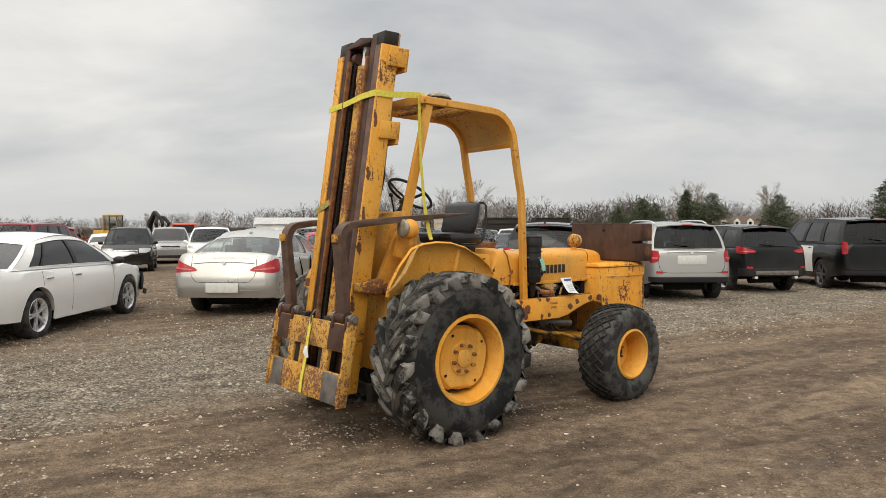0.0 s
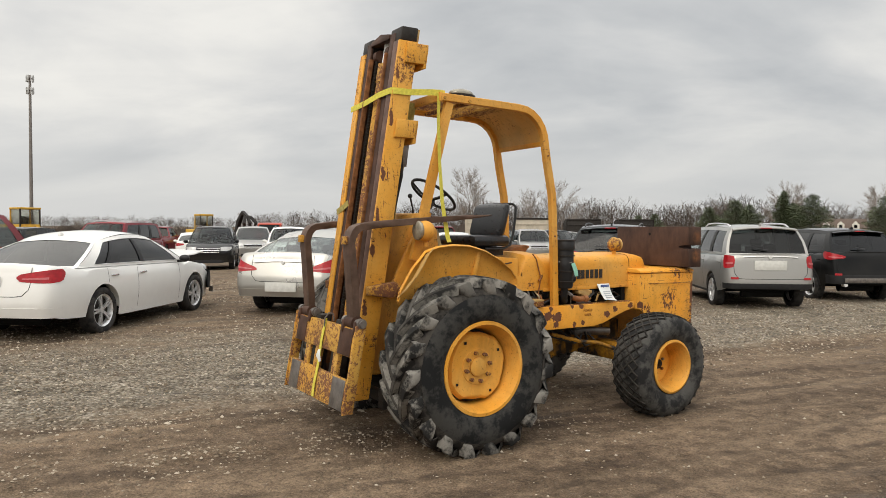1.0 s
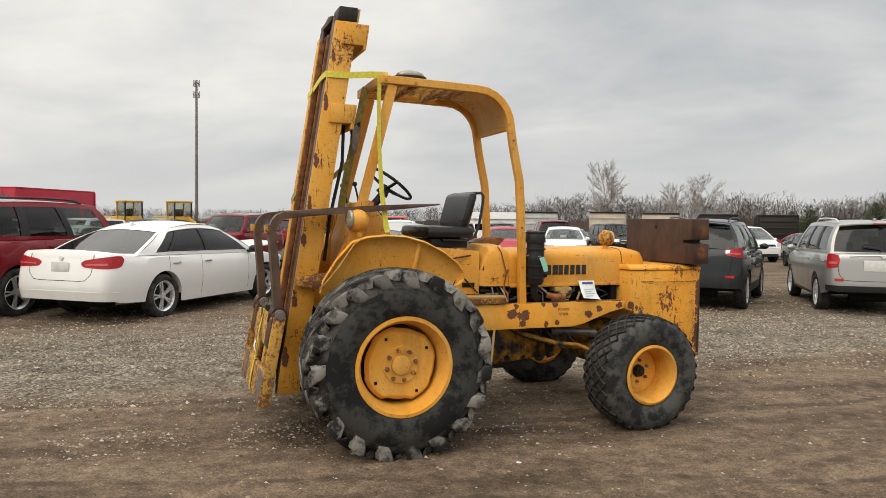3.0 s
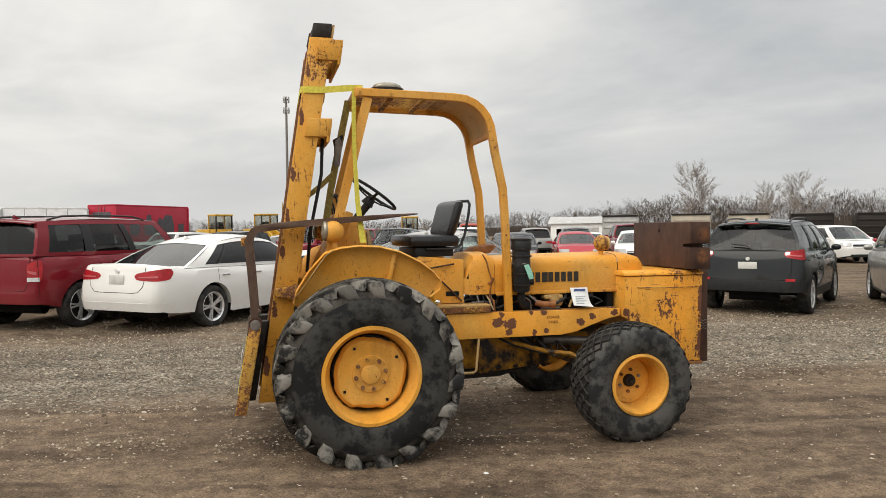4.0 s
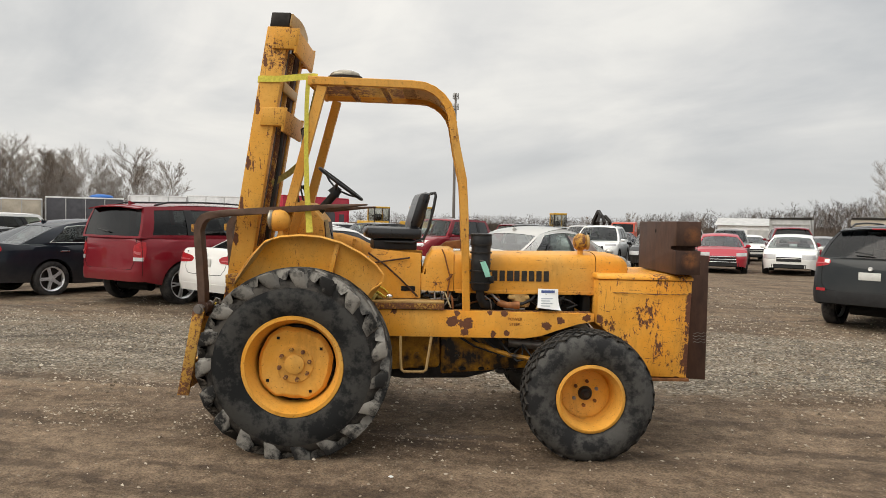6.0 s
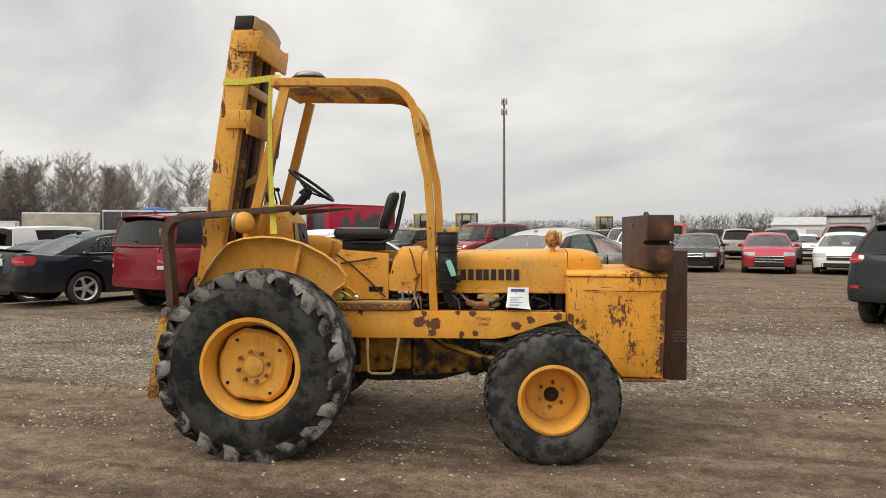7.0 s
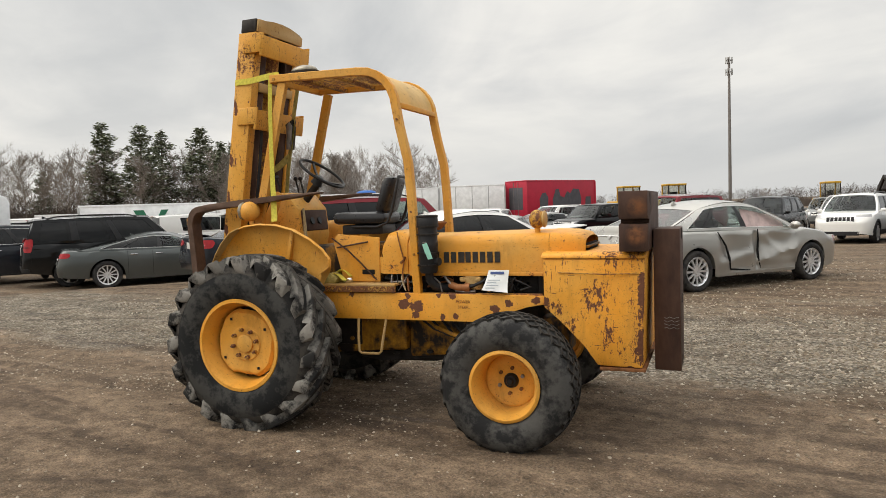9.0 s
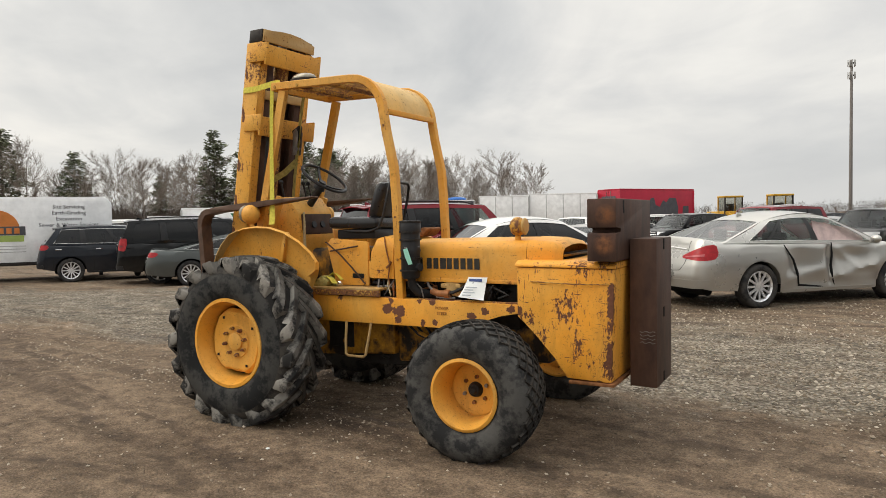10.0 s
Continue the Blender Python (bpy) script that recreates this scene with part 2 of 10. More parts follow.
MACHINE_PALE = worn_paint("faded_tan_paint", (0.50, 0.30, 0.09), (0.48, 0.33, 0.16), 0.5)
MACHINE_RUSTY = worn_paint("rust_eaten_yellow_paint", (0.58, 0.28, 0.03), (0.5, 0.31, 0.08), 1.2, rust=(0.11, 0.05, 0.028))
MACHINE_OILY = oil_soaked("oily_yellow_paint", (0.50, 0.23, 0.02), (0.010, 0.008, 0.007))
RIM_YELLOW = worn_paint("yellow_rim_paint", (0.76, 0.335, 0.036), (0.76, 0.405, 0.09), 0.14, grime=0.4)
STEEL_BROWN = plain("brown_rusted_steel", (0.075, 0.04, 0.028), 0.62, 0.3, 0.45, 7, 0.25)


WEIGHT_GLARES = ((2.66, -0.575, 1.44), (2.65, -0.575, 1.26), (2.65, -0.575, 1.285))


def weight_steel():
    """Brown slab steel with irregular orange-brown glare painted into the colour on the ends."""
    m = Mat("brown_slab_steel", (0.06, 0.032, 0.023), 0.6, 0.2)
    f = m.ramp(m.noise(6, 6, 0.65, m.mapped((1, 1, 0.4))), (0.35, 0), (0.68, 1))
    col = m.mix(f, (0.04, 0.022, 0.017), (0.105, 0.056, 0.038))
    zone = None
    for c in WEIGHT_GLARES:
        d = m.near(c, 0.075)
        zone = d if zone is None else m.math("MAXIMUM", zone, d)
    glare = m.math("MULTIPLY", m.ramp(zone, (0.1, 0), (0.7, 1)), m.ramp(m.noise(18, 6, 0.7), (0.34, 0), (0.6, 1)))
    m.set("Base Color", m.mix(glare, col, (0.21, 0.085, 0.034)))
    m.bump(m.noise(40, 5, 0.7), 0.25, 0.004)
    return m.m


STEEL_SLAB = weight_steel()
RAIL_WORN = plain("rubbed_brown_rail_steel", (0.135, 0.075, 0.055), 0.5, 0.35, 0.5, 8, 0.2)
STEEL_FORK = plain("dull_brown_fork_steel", (0.12, 0.075, 0.055), 0.55, 0.4, 0.4, 9, 0.2)
STEEL_DARK = plain("dark_greasy_steel", (0.03, 0.026, 0.023), 0.5, 0.4, 0.5, 14, 0.25)
STEEL_GREY = plain("worn_grey_steel", (0.22, 0.2, 0.185), 0.45, 0.7, 0.35, 15, 0.2)
STEEL_RUST = plain("orange_brown_rust", (0.2, 0.085, 0.035), 0.85, 0.0, 0.5, 20, 0.35)
CAST_BLACK = plain("oily_black_cast_iron", (0.018, 0.016, 0.015), 0.55, 0.1, 0.5, 18, 0.4)
RUBBER_BLACK = plain("black_rubber", (0.022, 0.022, 0.023), 0.6, 0.0, 0.3, 20, 0.1)
VINYL = plain("black_vinyl", (0.013, 0.013, 0.0145), 0.30, 0.0, 0.25, 9, 0.12)
PLASTIC_BLACK = plain("black_plastic", (0.02, 0.02, 0.021), 0.45, 0.0, 0.25, 12, 0.05)
CHROME = plain("chrome", (0.75, 0.75, 0.76), 0.16, 1.0, 0.1, 10, 0.0)
ALLOY = plain("silver_alloy", (0.72, 0.72, 0.73), 0.3, 0.6, 0.15, 20, 0.0)
ALLOY_DARK = plain("dark_alloy", (0.16, 0.16, 0.17), 0.32, 0.8, 0.2, 20, 0.0)
WEB_YELLOW = plain("yellow_webbing", (0.62, 0.55, 0.09), 0.8, 0.0, 0.2, 60, 0.2)
WEB_TAN = plain("soiled_tan_webbing", (0.42, 0.34, 0.20), 0.85, 0.0, 0.3, 40, 0.2)
WEB_OLIVE = plain("soiled_olive_webbing", (0.36, 0.30, 0.10), 0.85, 0.0, 0.35, 40, 0.2)
PAPER = plain("white_paper", (0.72, 0.74, 0.73), 0.7, 0.0, 0.06, 8, 0.0)
PAPER_BLUE = plain("blue_print", (0.09, 0.13, 0.3), 0.7, 0.0, 0.1, 20, 0.0)
PAPER_GREEN = plain("pale_green_print", (0.3, 0.62, 0.5), 0.7, 0.0, 0.1, 20, 0.0)
PAPER_GREY = plain("grey_print", (0.50, 0.54, 0.58), 0.7, 0.0, 0.1, 20, 0.0)
LETTER_BLACK = plain("worn_black_lettering", (0.035, 0.03, 0.025), 0.6, 0.0, 0.4, 30, 0.0)
LETTER_FAINT = plain("faded_brown_hand_lettering", (0.30, 0.12, 0.03), 0.6, 0.0, 0.4, 40, 0.0)
WHITE_TUBE = plain("white_plastic_sleeve", (0.72, 0.73, 0.74), 0.5, 0.0, 0.08, 20, 0.0)
COPPER = plain("orange_brown_hose", (0.32, 0.13, 0.05), 0.5, 0.2, 0.3, 20, 0.1)


def tyre_rubber(name, base, dust, tops=0.0):
    """Weathered rubber with pale dust worn on to the raised parts."""
    m = Mat(name, base, 0.75)
    shift = m.n.new("ShaderNodeVectorMath")
    m.l.new(m.coords(), shift.inputs[0])
    m.l.new(m.math("MULTIPLY", m.rand(), 9.0), shift.inputs[1])
    f = m.ramp(m.noise(7, 6, 0.66, shift.outputs[0]), (0.43, 0), (0.55, 1))
    g = m.noise(45, 4)
    each = m.ramp(m.rand(), (0.0, 0.5), (0.6, 1.0))
    col = m.mix(m.math("MULTIPLY", f, m.math("MULTIPLY", each, 0.85)), base, dust)
    if tops:
        sp = m.n.new("ShaderNodeSeparateXYZ")
        m.l.new(m.coords(), sp.inputs[0])
        rad = m.math("SQRT", m.math("ADD", m.math("MULTIPLY", sp.outputs[0], sp.outputs[0]), m.math("MULTIPLY", sp.outputs[2], sp.outputs[2])))
        rad = m.math("ADD", rad, m.math("MULTIPLY", m.math("SUBTRACT", m.noise(14, 4), 0.5), 0.022))
        col = m.mix(m.math("MULTIPLY", m.ramp(m.math("MULTIPLY", m.math("SUBTRACT", rad, tops), 100.0), (0.0, 0), (0.5, 1)), 0.74), col, (0.030, 0.027, 0.024))
    m.set("Base Color", m.mix(m.math("MULTIPLY", g, 0.4), col, [c * 0.6 for c in base]))
    m.bump(m.noise(120, 3), 0.25, 0.003)
    return m.m


TYRE_BIG = tyre_rubber("weathered_tractor_rubber", (0.015, 0.0158, 0.0165), (0.068, 0.066, 0.061))
TYRE_LUG = tyre_rubber("worn_pale_lug_rubber", (0.022, 0.0215, 0.021), (0.34, 0.32, 0.285), 0.614)
TYRE_TURF = tyre_rubber("dusty_turf_tyre_rubber", (0.022, 0.022, 0.0225), (0.10, 0.097, 0.09))
TYRE_DUST = tyre_rubber("dusty_tread_rubber", (0.018, 0.017, 0.016), (0.085, 0.076, 0.066))
TYRE_CAR = tyre_rubber("car_tyre_rubber", (0.022, 0.022, 0.023), (0.07, 0.065, 0.06))

LIB = {}


def car_paint(name, base, metal=0.0, rough=0.28, dust=0.12):
    """Clear-coated paint with a film of road dust."""
    if name in LIB:
        return LIB[name]
    m = Mat(name, base, rough, metal)
    f = m.ramp(m.noise(1.6, 6, 0.65), (0.38, 0), (0.75, 1))
    low_dirt = m.ramp(m.axis(2), (0.2, 1), (0.75, 0))
    col = m.mix(m.math("MULTIPLY", f, dust), base, (0.3, 0.27, 0.23))
    col = m.mix(m.math("MULTIPLY", m.math("MULTIPLY", low_dirt, m.noise(7, 5, 0.7)), 0.28), col, (0.2, 0.17, 0.14))
    m.set("Base Color", col)
    m.set("Coat Weight", 0.8)
    m.set("Coat IOR", 1.36)
    m.set("Coat Roughness", 0.03)
    m.set("Specular IOR Level", 0.03)
    m.set("Roughness", m.math("ADD", m.math("MULTIPLY", f, 0.2), rough))
    LIB[name] = m.m
    return m.m


def thin_glass(name, tint, gloss=1.0):
    """One sheet of glass: tinted see-through with a mirror film by Fresnel."""
    m = Mat(name)
    m.n.remove(m.p)
    tr = m.n.new("ShaderNodeBsdfTransparent")
    tr.inputs[0].default_value = (*tint, 1)
    gl = m.n.new("ShaderNodeBsdfGlossy")
    gl.inputs["Roughness"].default_value = 0.03
    gl.inputs[0].default_value = (gloss, gloss, gloss, 1)
    lw = m.n.new("ShaderNodeLayerWeight")
    lw.inputs[0].default_value = 0.5
    fr = m.math("ADD", m.math("MULTIPLY", m.math("POWER", lw.outputs["Facing"], 3.5), 0.7), 0.028)
    mx = m.n.new("ShaderNodeMixShader")
    m.l.new(fr, mx.inputs[0])
    m.l.new(tr.outputs[0], mx.inputs[1])
    m.l.new(gl.outputs[0], mx.inputs[2])
    m.l.new(mx.outputs[0], m.n["Material Output"].inputs[0])
    return m.m


GLASS_CLEAR = thin_glass("clear_car_glass", (0.55, 0.62, 0.6))
GLASS_CAB = thin_glass("cab_glass", (0.84, 0.84, 0.81))
GLASS_DARK = thin_glass("dark_tinted_glass", (0.07, 0.075, 0.078))
BRIGHT_TRIM = plain("satin_bright_trim", (0.78, 0.78, 0.77), 0.35, 0.25, 0.06, 20, 0.0)
LAMP_GLASS = plain("dull_lamp_glass", (0.30, 0.27, 0.21), 0.15, 0.3, 0.3, 30, 0.1)
LENS_RED = plain("red_lamp_lens", (0.36, 0.006, 0.012), 0.4, 0.0, 0.3, 18, 0.0, coat=0.35)
LENS_WHITE = plain("clear_lamp_lens", (0.6, 0.6, 0.6), 0.12, 0.25, 0.15, 25, 0.0, coat=0.5)
INTERIOR = plain("dark_cabin_trim", (0.04, 0.038, 0.036), 0.8, 0.0, 0.3, 12, 0.0)
INTERIOR_TAN = plain("pale_cabin_trim", (0.24, 0.2, 0.16), 0.8, 0.0, 0.3, 12, 0.0)
CURTAIN = plain("pinkish_airbag_cloth", (0.55, 0.42, 0.4), 0.85, 0.0, 0.2, 9, 0.1)
PLATE = plain("blank_pale_plate", (0.6, 0.6, 0.57), 0.5, 0.0, 0.1, 15, 0.0)
SEAM = plain("dark_door_gap", (0.012, 0.012, 0.012), 0.8, 0.0, 0.1, 10, 0.0)


# ---- building helpers ----
def thing(name, label, category, m=None, group="", kind=""):
    ob = new(name)
    ob.empty_display_size = 0.2
    if m is not None:
        ob.matrix_world = m
    return tagged(ob, label, category, group, kind)


def part(name, bm, material, parent=None, label="", smooth=40):
    """Links a bmesh as one mesh object under a thing or a part."""
    bmesh.ops.recalc_face_normals(bm, faces=bm.faces)
    me = bpy.data.meshes.new(name)
    bm.to_mesh(me)
    bm.free()
    me.materials.append(material)
    if smooth:
        me.shade_smooth()
        me.set_sharp_from_angle(angle=radians(smooth))
    ob = new(name, me)
    ob.parent = parent
    return tagged(ob, label) if label else ob


def lettering(text, size, m, material, parent):
    """Flat words in the built-in font, centred, as one mesh."""
    curve_ = bpy.data.curves.new("lettering", "FONT")
    curve_.body, curve_.size, curve_.align_x, curve_.extrude = text, size, "CENTER", 0.001
    curve_.resolution_u = 3
    shape_ = bpy.data.objects.new("lettering", curve_)
    me = bpy.data.meshes.new_from_object(shape_)
    bpy.data.objects.remove(shape_)
    me.materials.clear()
    me.materials.append(material)
    o = new("lettering", me)
    o.parent = parent
    o.matrix_basis = m
    return o


def bm_new():
    return bmesh.new()


def box(bm, lo, hi, bevel=0.0, m=None):
    """A box between two corners, its edges rounded."""
    lo, hi = Vector(lo), Vector(hi)
    made = bmesh.ops.create_cube(bm, size=1.0)["verts"]
    for v in made:
        v.co = Vector([(a + b) / 2 + c * (b - a) for a, b, c in zip(lo, hi, v.co)])
    if bevel:
        edges = list({e for v in made for e in v.link_edges})
        made = bmesh.ops.bevel(bm, geom=edges, offset=bevel, segments=2, profile=0.5, affect="EDGES")["verts"]
    if m is not None:
        for v in {v for v in made}:
            v.co = m @ v.co
    return made


def prism(bm, outline, lo, hi, axis=1, bevel=0.0):
    """An outline in the two other axes, drawn out along axis from lo to hi."""
    def place(p, h):
        c = [p[0], p[1]]
        c.insert(axis, h)
        return c
    a = [bm.verts.new(place(p, lo)) for p in outline]
    b = [bm.verts.new(place(p, hi)) for p in outline]
    n = len(outline)
    fs = [bm.faces.new(a), bm.faces.new(b[::-1])]
    for i in range(n):
        fs.append(bm.faces.new((a[i], b[i], b[(i + 1) % n], a[(i + 1) % n])))
    if bevel:
        edges = list({e for f in fs for e in f.edges})
        bmesh.ops.bevel(bm, geom=edges, offset=bevel, segments=2, profile=0.5, affect="EDGES")
    return a + b


def frame_of(d):
    d = Vector(d).normalized()
    up_ = Vector((0, 0, 1)) if abs(d.z) < 0.95 else Vector((1, 0, 0))
    s = d.cross(up_).normalized()
    return d, s, s.cross(d)


def cyl(bm, p0, p1, r, seg=16, r1=None, cap=True):
    p0, p1 = Vector(p0), Vector(p1)
    d, s, u = frame_of(p1 - p0)
    r1 = r if r1 is None else r1
    rings = []
    for p, q in ((p0, r), (p1, r1)):
        rings.append([bm.verts.new(p + s * (q * math.cos(k * math.tau / seg)) + u * (q * math.sin(k * math.tau / seg))) for k in range(seg)])
    for k in range(seg):
        bm.faces.new((rings[0][k], rings[0][(k + 1) % seg], rings[1][(k + 1) % seg], rings[1][k]))
    if cap:
        bm.faces.new(rings[0][::-1])
        bm.faces.new(rings[1])


def tube(bm, pts, r, seg=8, radii=None):
    """A round bar along points."""
    pts = [Vector(p) for p in pts]
    rings = []
    side = None
    for i, p in enumerate(pts):
        d = (pts[min(i + 1, len(pts) - 1)] - pts[max(i - 1, 0)]).normalized()
        if side is None:
            _, side, u = frame_of(d)
        side = (side - d * side.dot(d)).normalized()
        u = d.cross(side)
        q = radii[i] if radii else r
        rings.append([bm.verts.new(p + side * (q * math.cos(k * math.tau / seg)) + u * (q * math.sin(k * math.tau / seg))) for k in range(seg)])
    for a, b in zip(rings, rings[1:]):
        for k in range(seg):
            bm.faces.new((a[k], a[(k + 1) % seg], b[(k + 1) % seg], b[k]))
    bm.faces.new(rings[0][::-1])
    bm.faces.new(rings[-1])


def ribbon(bm, pts, width, thick, across):
    """A flat strap or bar of a given width along points."""
    pts = [Vector(p) for p in pts]
    across = Vector(across).normalized()
    rings = []
    for i, p in enumerate(pts):
        d = (pts[min(i + 1, len(pts) - 1)] - pts[max(i - 1, 0)]).normalized()
        a = (across - d * across.dot(d)).normalized()
        u = d.cross(a)
        w = width[i] if isinstance(width, (list, tuple)) else width
        h = thick[i] if isinstance(thick, (list, tuple)) else thick
        rings.append([bm.verts.new(p + a * (x * w / 2) + u * (y * h / 2)) for x, y in ((-1, -1), (1, -1), (1, 1), (-1, 1))])
    for a, b in zip(rings, rings[1:]):
        for k in range(4):
            bm.faces.new((a[k], a[(k + 1) % 4], b[(k + 1) % 4], b[k]))
    bm.faces.new(rings[0][::-1])
    bm.faces.new(rings[-1])


def lathe(bm, profile, seg=48, axis="y", closed=False):
    """Turns a profile of (radius, along) about an axis through the origin."""
    rings = []
    for r, h in profile:
        ring = []
        for k in range(seg):
            a = k * math.tau / seg
            c, s = r * math.cos(a), r * math.sin(a)
            ring.append(bm.verts.new((c, h, s) if axis == "y" else (c, s, h) if axis == "z" else (h, c, s)))
        rings.append(ring)
    pairs = list(zip(rings, rings[1:])) + ([(rings[-1], rings[0])] if closed else [])
    for a, b in pairs:
        for k in range(seg):
            bm.faces.new((a[k], a[(k + 1) % seg], b[(k + 1) % seg], b[k]))
    if not closed:
        for ring, (r, h) in ((rings[0], profile[0]), (rings[-1], profile[-1])):
            if r > 1e-4:
                bm.faces.new(ring)
    bmesh.ops.remove_doubles(bm, verts=bm.verts, dist=1e-5)


def ball(bm, centre, r, scale=(1, 1, 1), u=18, v=12):
    made = bmesh.ops.create_uvsphere(bm, u_segments=u, v_segments=v, radius=r)["verts"]
    for q in made:
        q.co = Vector(centre) + Vector([a * b for a, b in zip(q.co, scale)])
    return made


def sheet(bm, rows):
    """A skin over rows of points."""
    vs = [[bm.verts.new(p) for p in row] for row in rows]
    for a, b in zip(vs, vs[1:]):
        for i in range(len(a) - 1):
            bm.faces.new((a[i], a[i + 1], b[i + 1], b[i]))
    return vs


def thicken(bm, t):
    """Gives a skin thickness."""
    bmesh.ops.recalc_face_normals(bm, faces=bm.faces)
    bmesh.ops.solidify(bm, geom=bm.faces[:], thickness=t)


def arc(cx, cz, r, a0, a1, n):
    return [(cx + r * math.cos(radians(a0 + (a1 - a0) * i / n)), cz + r * math.sin(radians(a0 + (a1 - a0) * i / n))) for i in range(n + 1)]


def curve(points, x):
    """Piecewise-linear value at x from (x, value) pairs in rising order, softened."""
    if x <= points[0][0]:
        return points[0][1]
    for (a, va), (b, vb) in zip(points, points[1:]):
        if x <= b:
            f = (x - a) / (b - a) if b > a else 1.0
            return va + (vb - va) * f
    return points[-1][1]


GROUND = -0.02


def smooth_step(a, b, x):
    f = min(1, max(0, (x - a) / (b - a)))
    return f * f * (3 - 2 * f)


def ground_z(x, y):
    """The yard's height: nearly flat, dropping a little beyond the machine."""
    far = min(72.0, math.hypot(x - 2, y - 2)) - 15.0
    return GROUND - 0.08 * smooth_step(-2, 4, x) * smooth_step(9, 15, y) - 0.0105 * max(0.0, far) - 0.22 * smooth_step(-11.2, -15.0, x) * smooth_step(34, 20, y)


# ---- the rough-terrain forklift ----
# its own axes: x towards the counterweight, y away from the seat's right side, z up
TRUCK = pose(-0.41, 5.754, 0, 0, 0, 39.5)
fork_truck = thing("forklift", "old yellow rough-terrain forklift on tractor tyres with chipped rusty paint", "forklift", TRUCK)


def mast_x(z):
    """Front edge of the leaning mast."""
    return -0.311 + (z - 2.865) * 0.1535


def lean_box(bm, dx0, dx1, y0, y1, z0, z1, bevel=0.0):
    """A box that leans with the mast; dx from the mast's front edge."""
    made = box(bm, (dx0, y0, z0), (dx1, y1, z1), bevel)
    for v in made:
        v.co.x += mast_x(v.co.z)
        v.co.y *= 1.0 if v.co.y < 0 else 0.94


def build_big_wheel(parent, y, side):
    """Lugged drive wheel. side: -1 outside faces -y."""
    R, half = 0.574, 0.19
    wheel = part("wheel", big_rim_mesh(), RIM_YELLOW, parent, "yellow dished steel drive wheel")
    wheel.matrix_basis = pose(0.006, y, 0.566, 0, 0, 0 if side < 0 else 180)
    tyre = part("tyre", big_tyre_mesh(R, half), TYRE_BIG, wheel, "weathered black tractor tyre")
    bm = bm_new()
    lathe(bm, [(R - 0.072, -half - 0.004), (R - 0.045, -half + 0.008), (R - 0.02, -half + 0.028), (R - 0.003, -half + 0.062), (R + 0.004, -0.06), (R + 0.004, 0.06), (R - 0.003, half - 0.062), (R - 0.02, half - 0.028), (R - 0.045, half - 0.008), (R - 0.072, half + 0.004), (R - 0.06, half - 0.03), (R - 0.03, 0), (R - 0.06, -half + 0.03)], 72, closed=True)
    for v in bm.verts:
        v.co.z = max(v.co.z, -0.5885)
    part("tread_base", bm, TYRE_DUST, tyre, "dusty grooves between the lugs")
    n = 19
    for k in range(n):
        for s in (-1, 1):
            a = 360 / n * (k + (0.5 if s > 0 else 0))
            key = "lug%d" % s
            if key not in LIB:
                o = part("lug", lug_mesh(R, half, s), TYRE_LUG, tyre, "", 44)
                LIB[key] = o.data
            else:
                o = new("lug", LIB[key])
                o.parent = tyre
            o.matrix_basis = pose(0, 0, 0.0, 0, a, 0)
    bm = bm_new()
    lathe(bm, [(0.0, -0.117), (0.056, -0.117), (0.064, -0.112), (0.066, -0.09), (0.0, -0.09)], 24)
    part("hub_cap", bm, RIM_YELLOW, wheel)
    # black disc added behind the cut-outs so that they look dark
    bm = bm_new()
    lathe(bm, [(0.0, -0.03), (0.247, -0.03), (0.247, 0.05), (0.0, 0.05)], 32)
    part("brake_drum", bm, CAST_BLACK, wheel)
    for k in range(8):
        a = k * math.tau / 8 + 0.2
        bm = bm_new()
        c = (0.098 * math.cos(a), 0.098 * math.sin(a))
        cyl(bm, (c[0], -0.10, c[1]), (c[0], -0.125, c[1]), 0.014, 6)
        cyl(bm, (c[0], -0.125, c[1]), (c[0], -0.136, c[1]), 0.008, 8)
        part("wheel_nut", bm, MACHINE_RUSTY, wheel)
    for k in range(4):
        a = k * math.tau / 4 + 0.55
        bm = bm_new()
        box(bm, (-0.009, -0.109, -0.009), (0.009, -0.1055, 0.009), 0, pose(0.2 * math.cos(a), 0, 0.2 * math.sin(a)))
        part("square_hole", bm, SEAM, wheel)
    return wheel


def big_rim_mesh():
    bm = bm_new()
    # rim barrel with its lip, the dished disc and the bolt boss
    lathe(bm, [(0.30, -0.19), (0.322, -0.188), (0.327, -0.178), (0.318, -0.166), (0.305, -0.16), (0.285, -0.12), (0.278, -0.06), (0.268, 0.02), (0.278, 0.1), (0.31, 0.17), (0.30, 0.18), (0.26, 0.1), (0.25, 0.02), (0.262, -0.07), (0.272, -0.12), (0.288, -0.16)], 64, closed=True)
    seg = 72
    rows = []
    for r, h in ((0.0, -0.098), (0.075, -0.098), (0.118, -0.1), (0.122, -0.094), (0.15, -0.092), (0.19, -0.103), (0.225, -0.102), (0.243, -0.085), (0.250, -0.07)):
        row = []
        for k in range(seg + 1):
            a = k * math.tau / seg
            # four shallow cut-outs in the disc's edge
            cut = 0.0
            for q, wide, deep in ((4.62, 0.40, 1.0), (2.95, 0.55, 0.55), (1.35, 0.42, 0.6), (6.05, 0.36, 0.5)):
                d = abs((a - q + math.pi) % math.tau - math.pi)
                cut = max(cut, deep * (1 - (d / wide) ** 6) if d < wide else 0)
            rr = r - (0.023 * cut if r > 0.21 else 0)
            row.append((rr * math.cos(a), h, rr * math.sin(a)))
        rows.append(row)
    sheet(bm, rows)
    bmesh.ops.remove_doubles(bm, verts=bm.verts, dist=1e-5)
    return bm


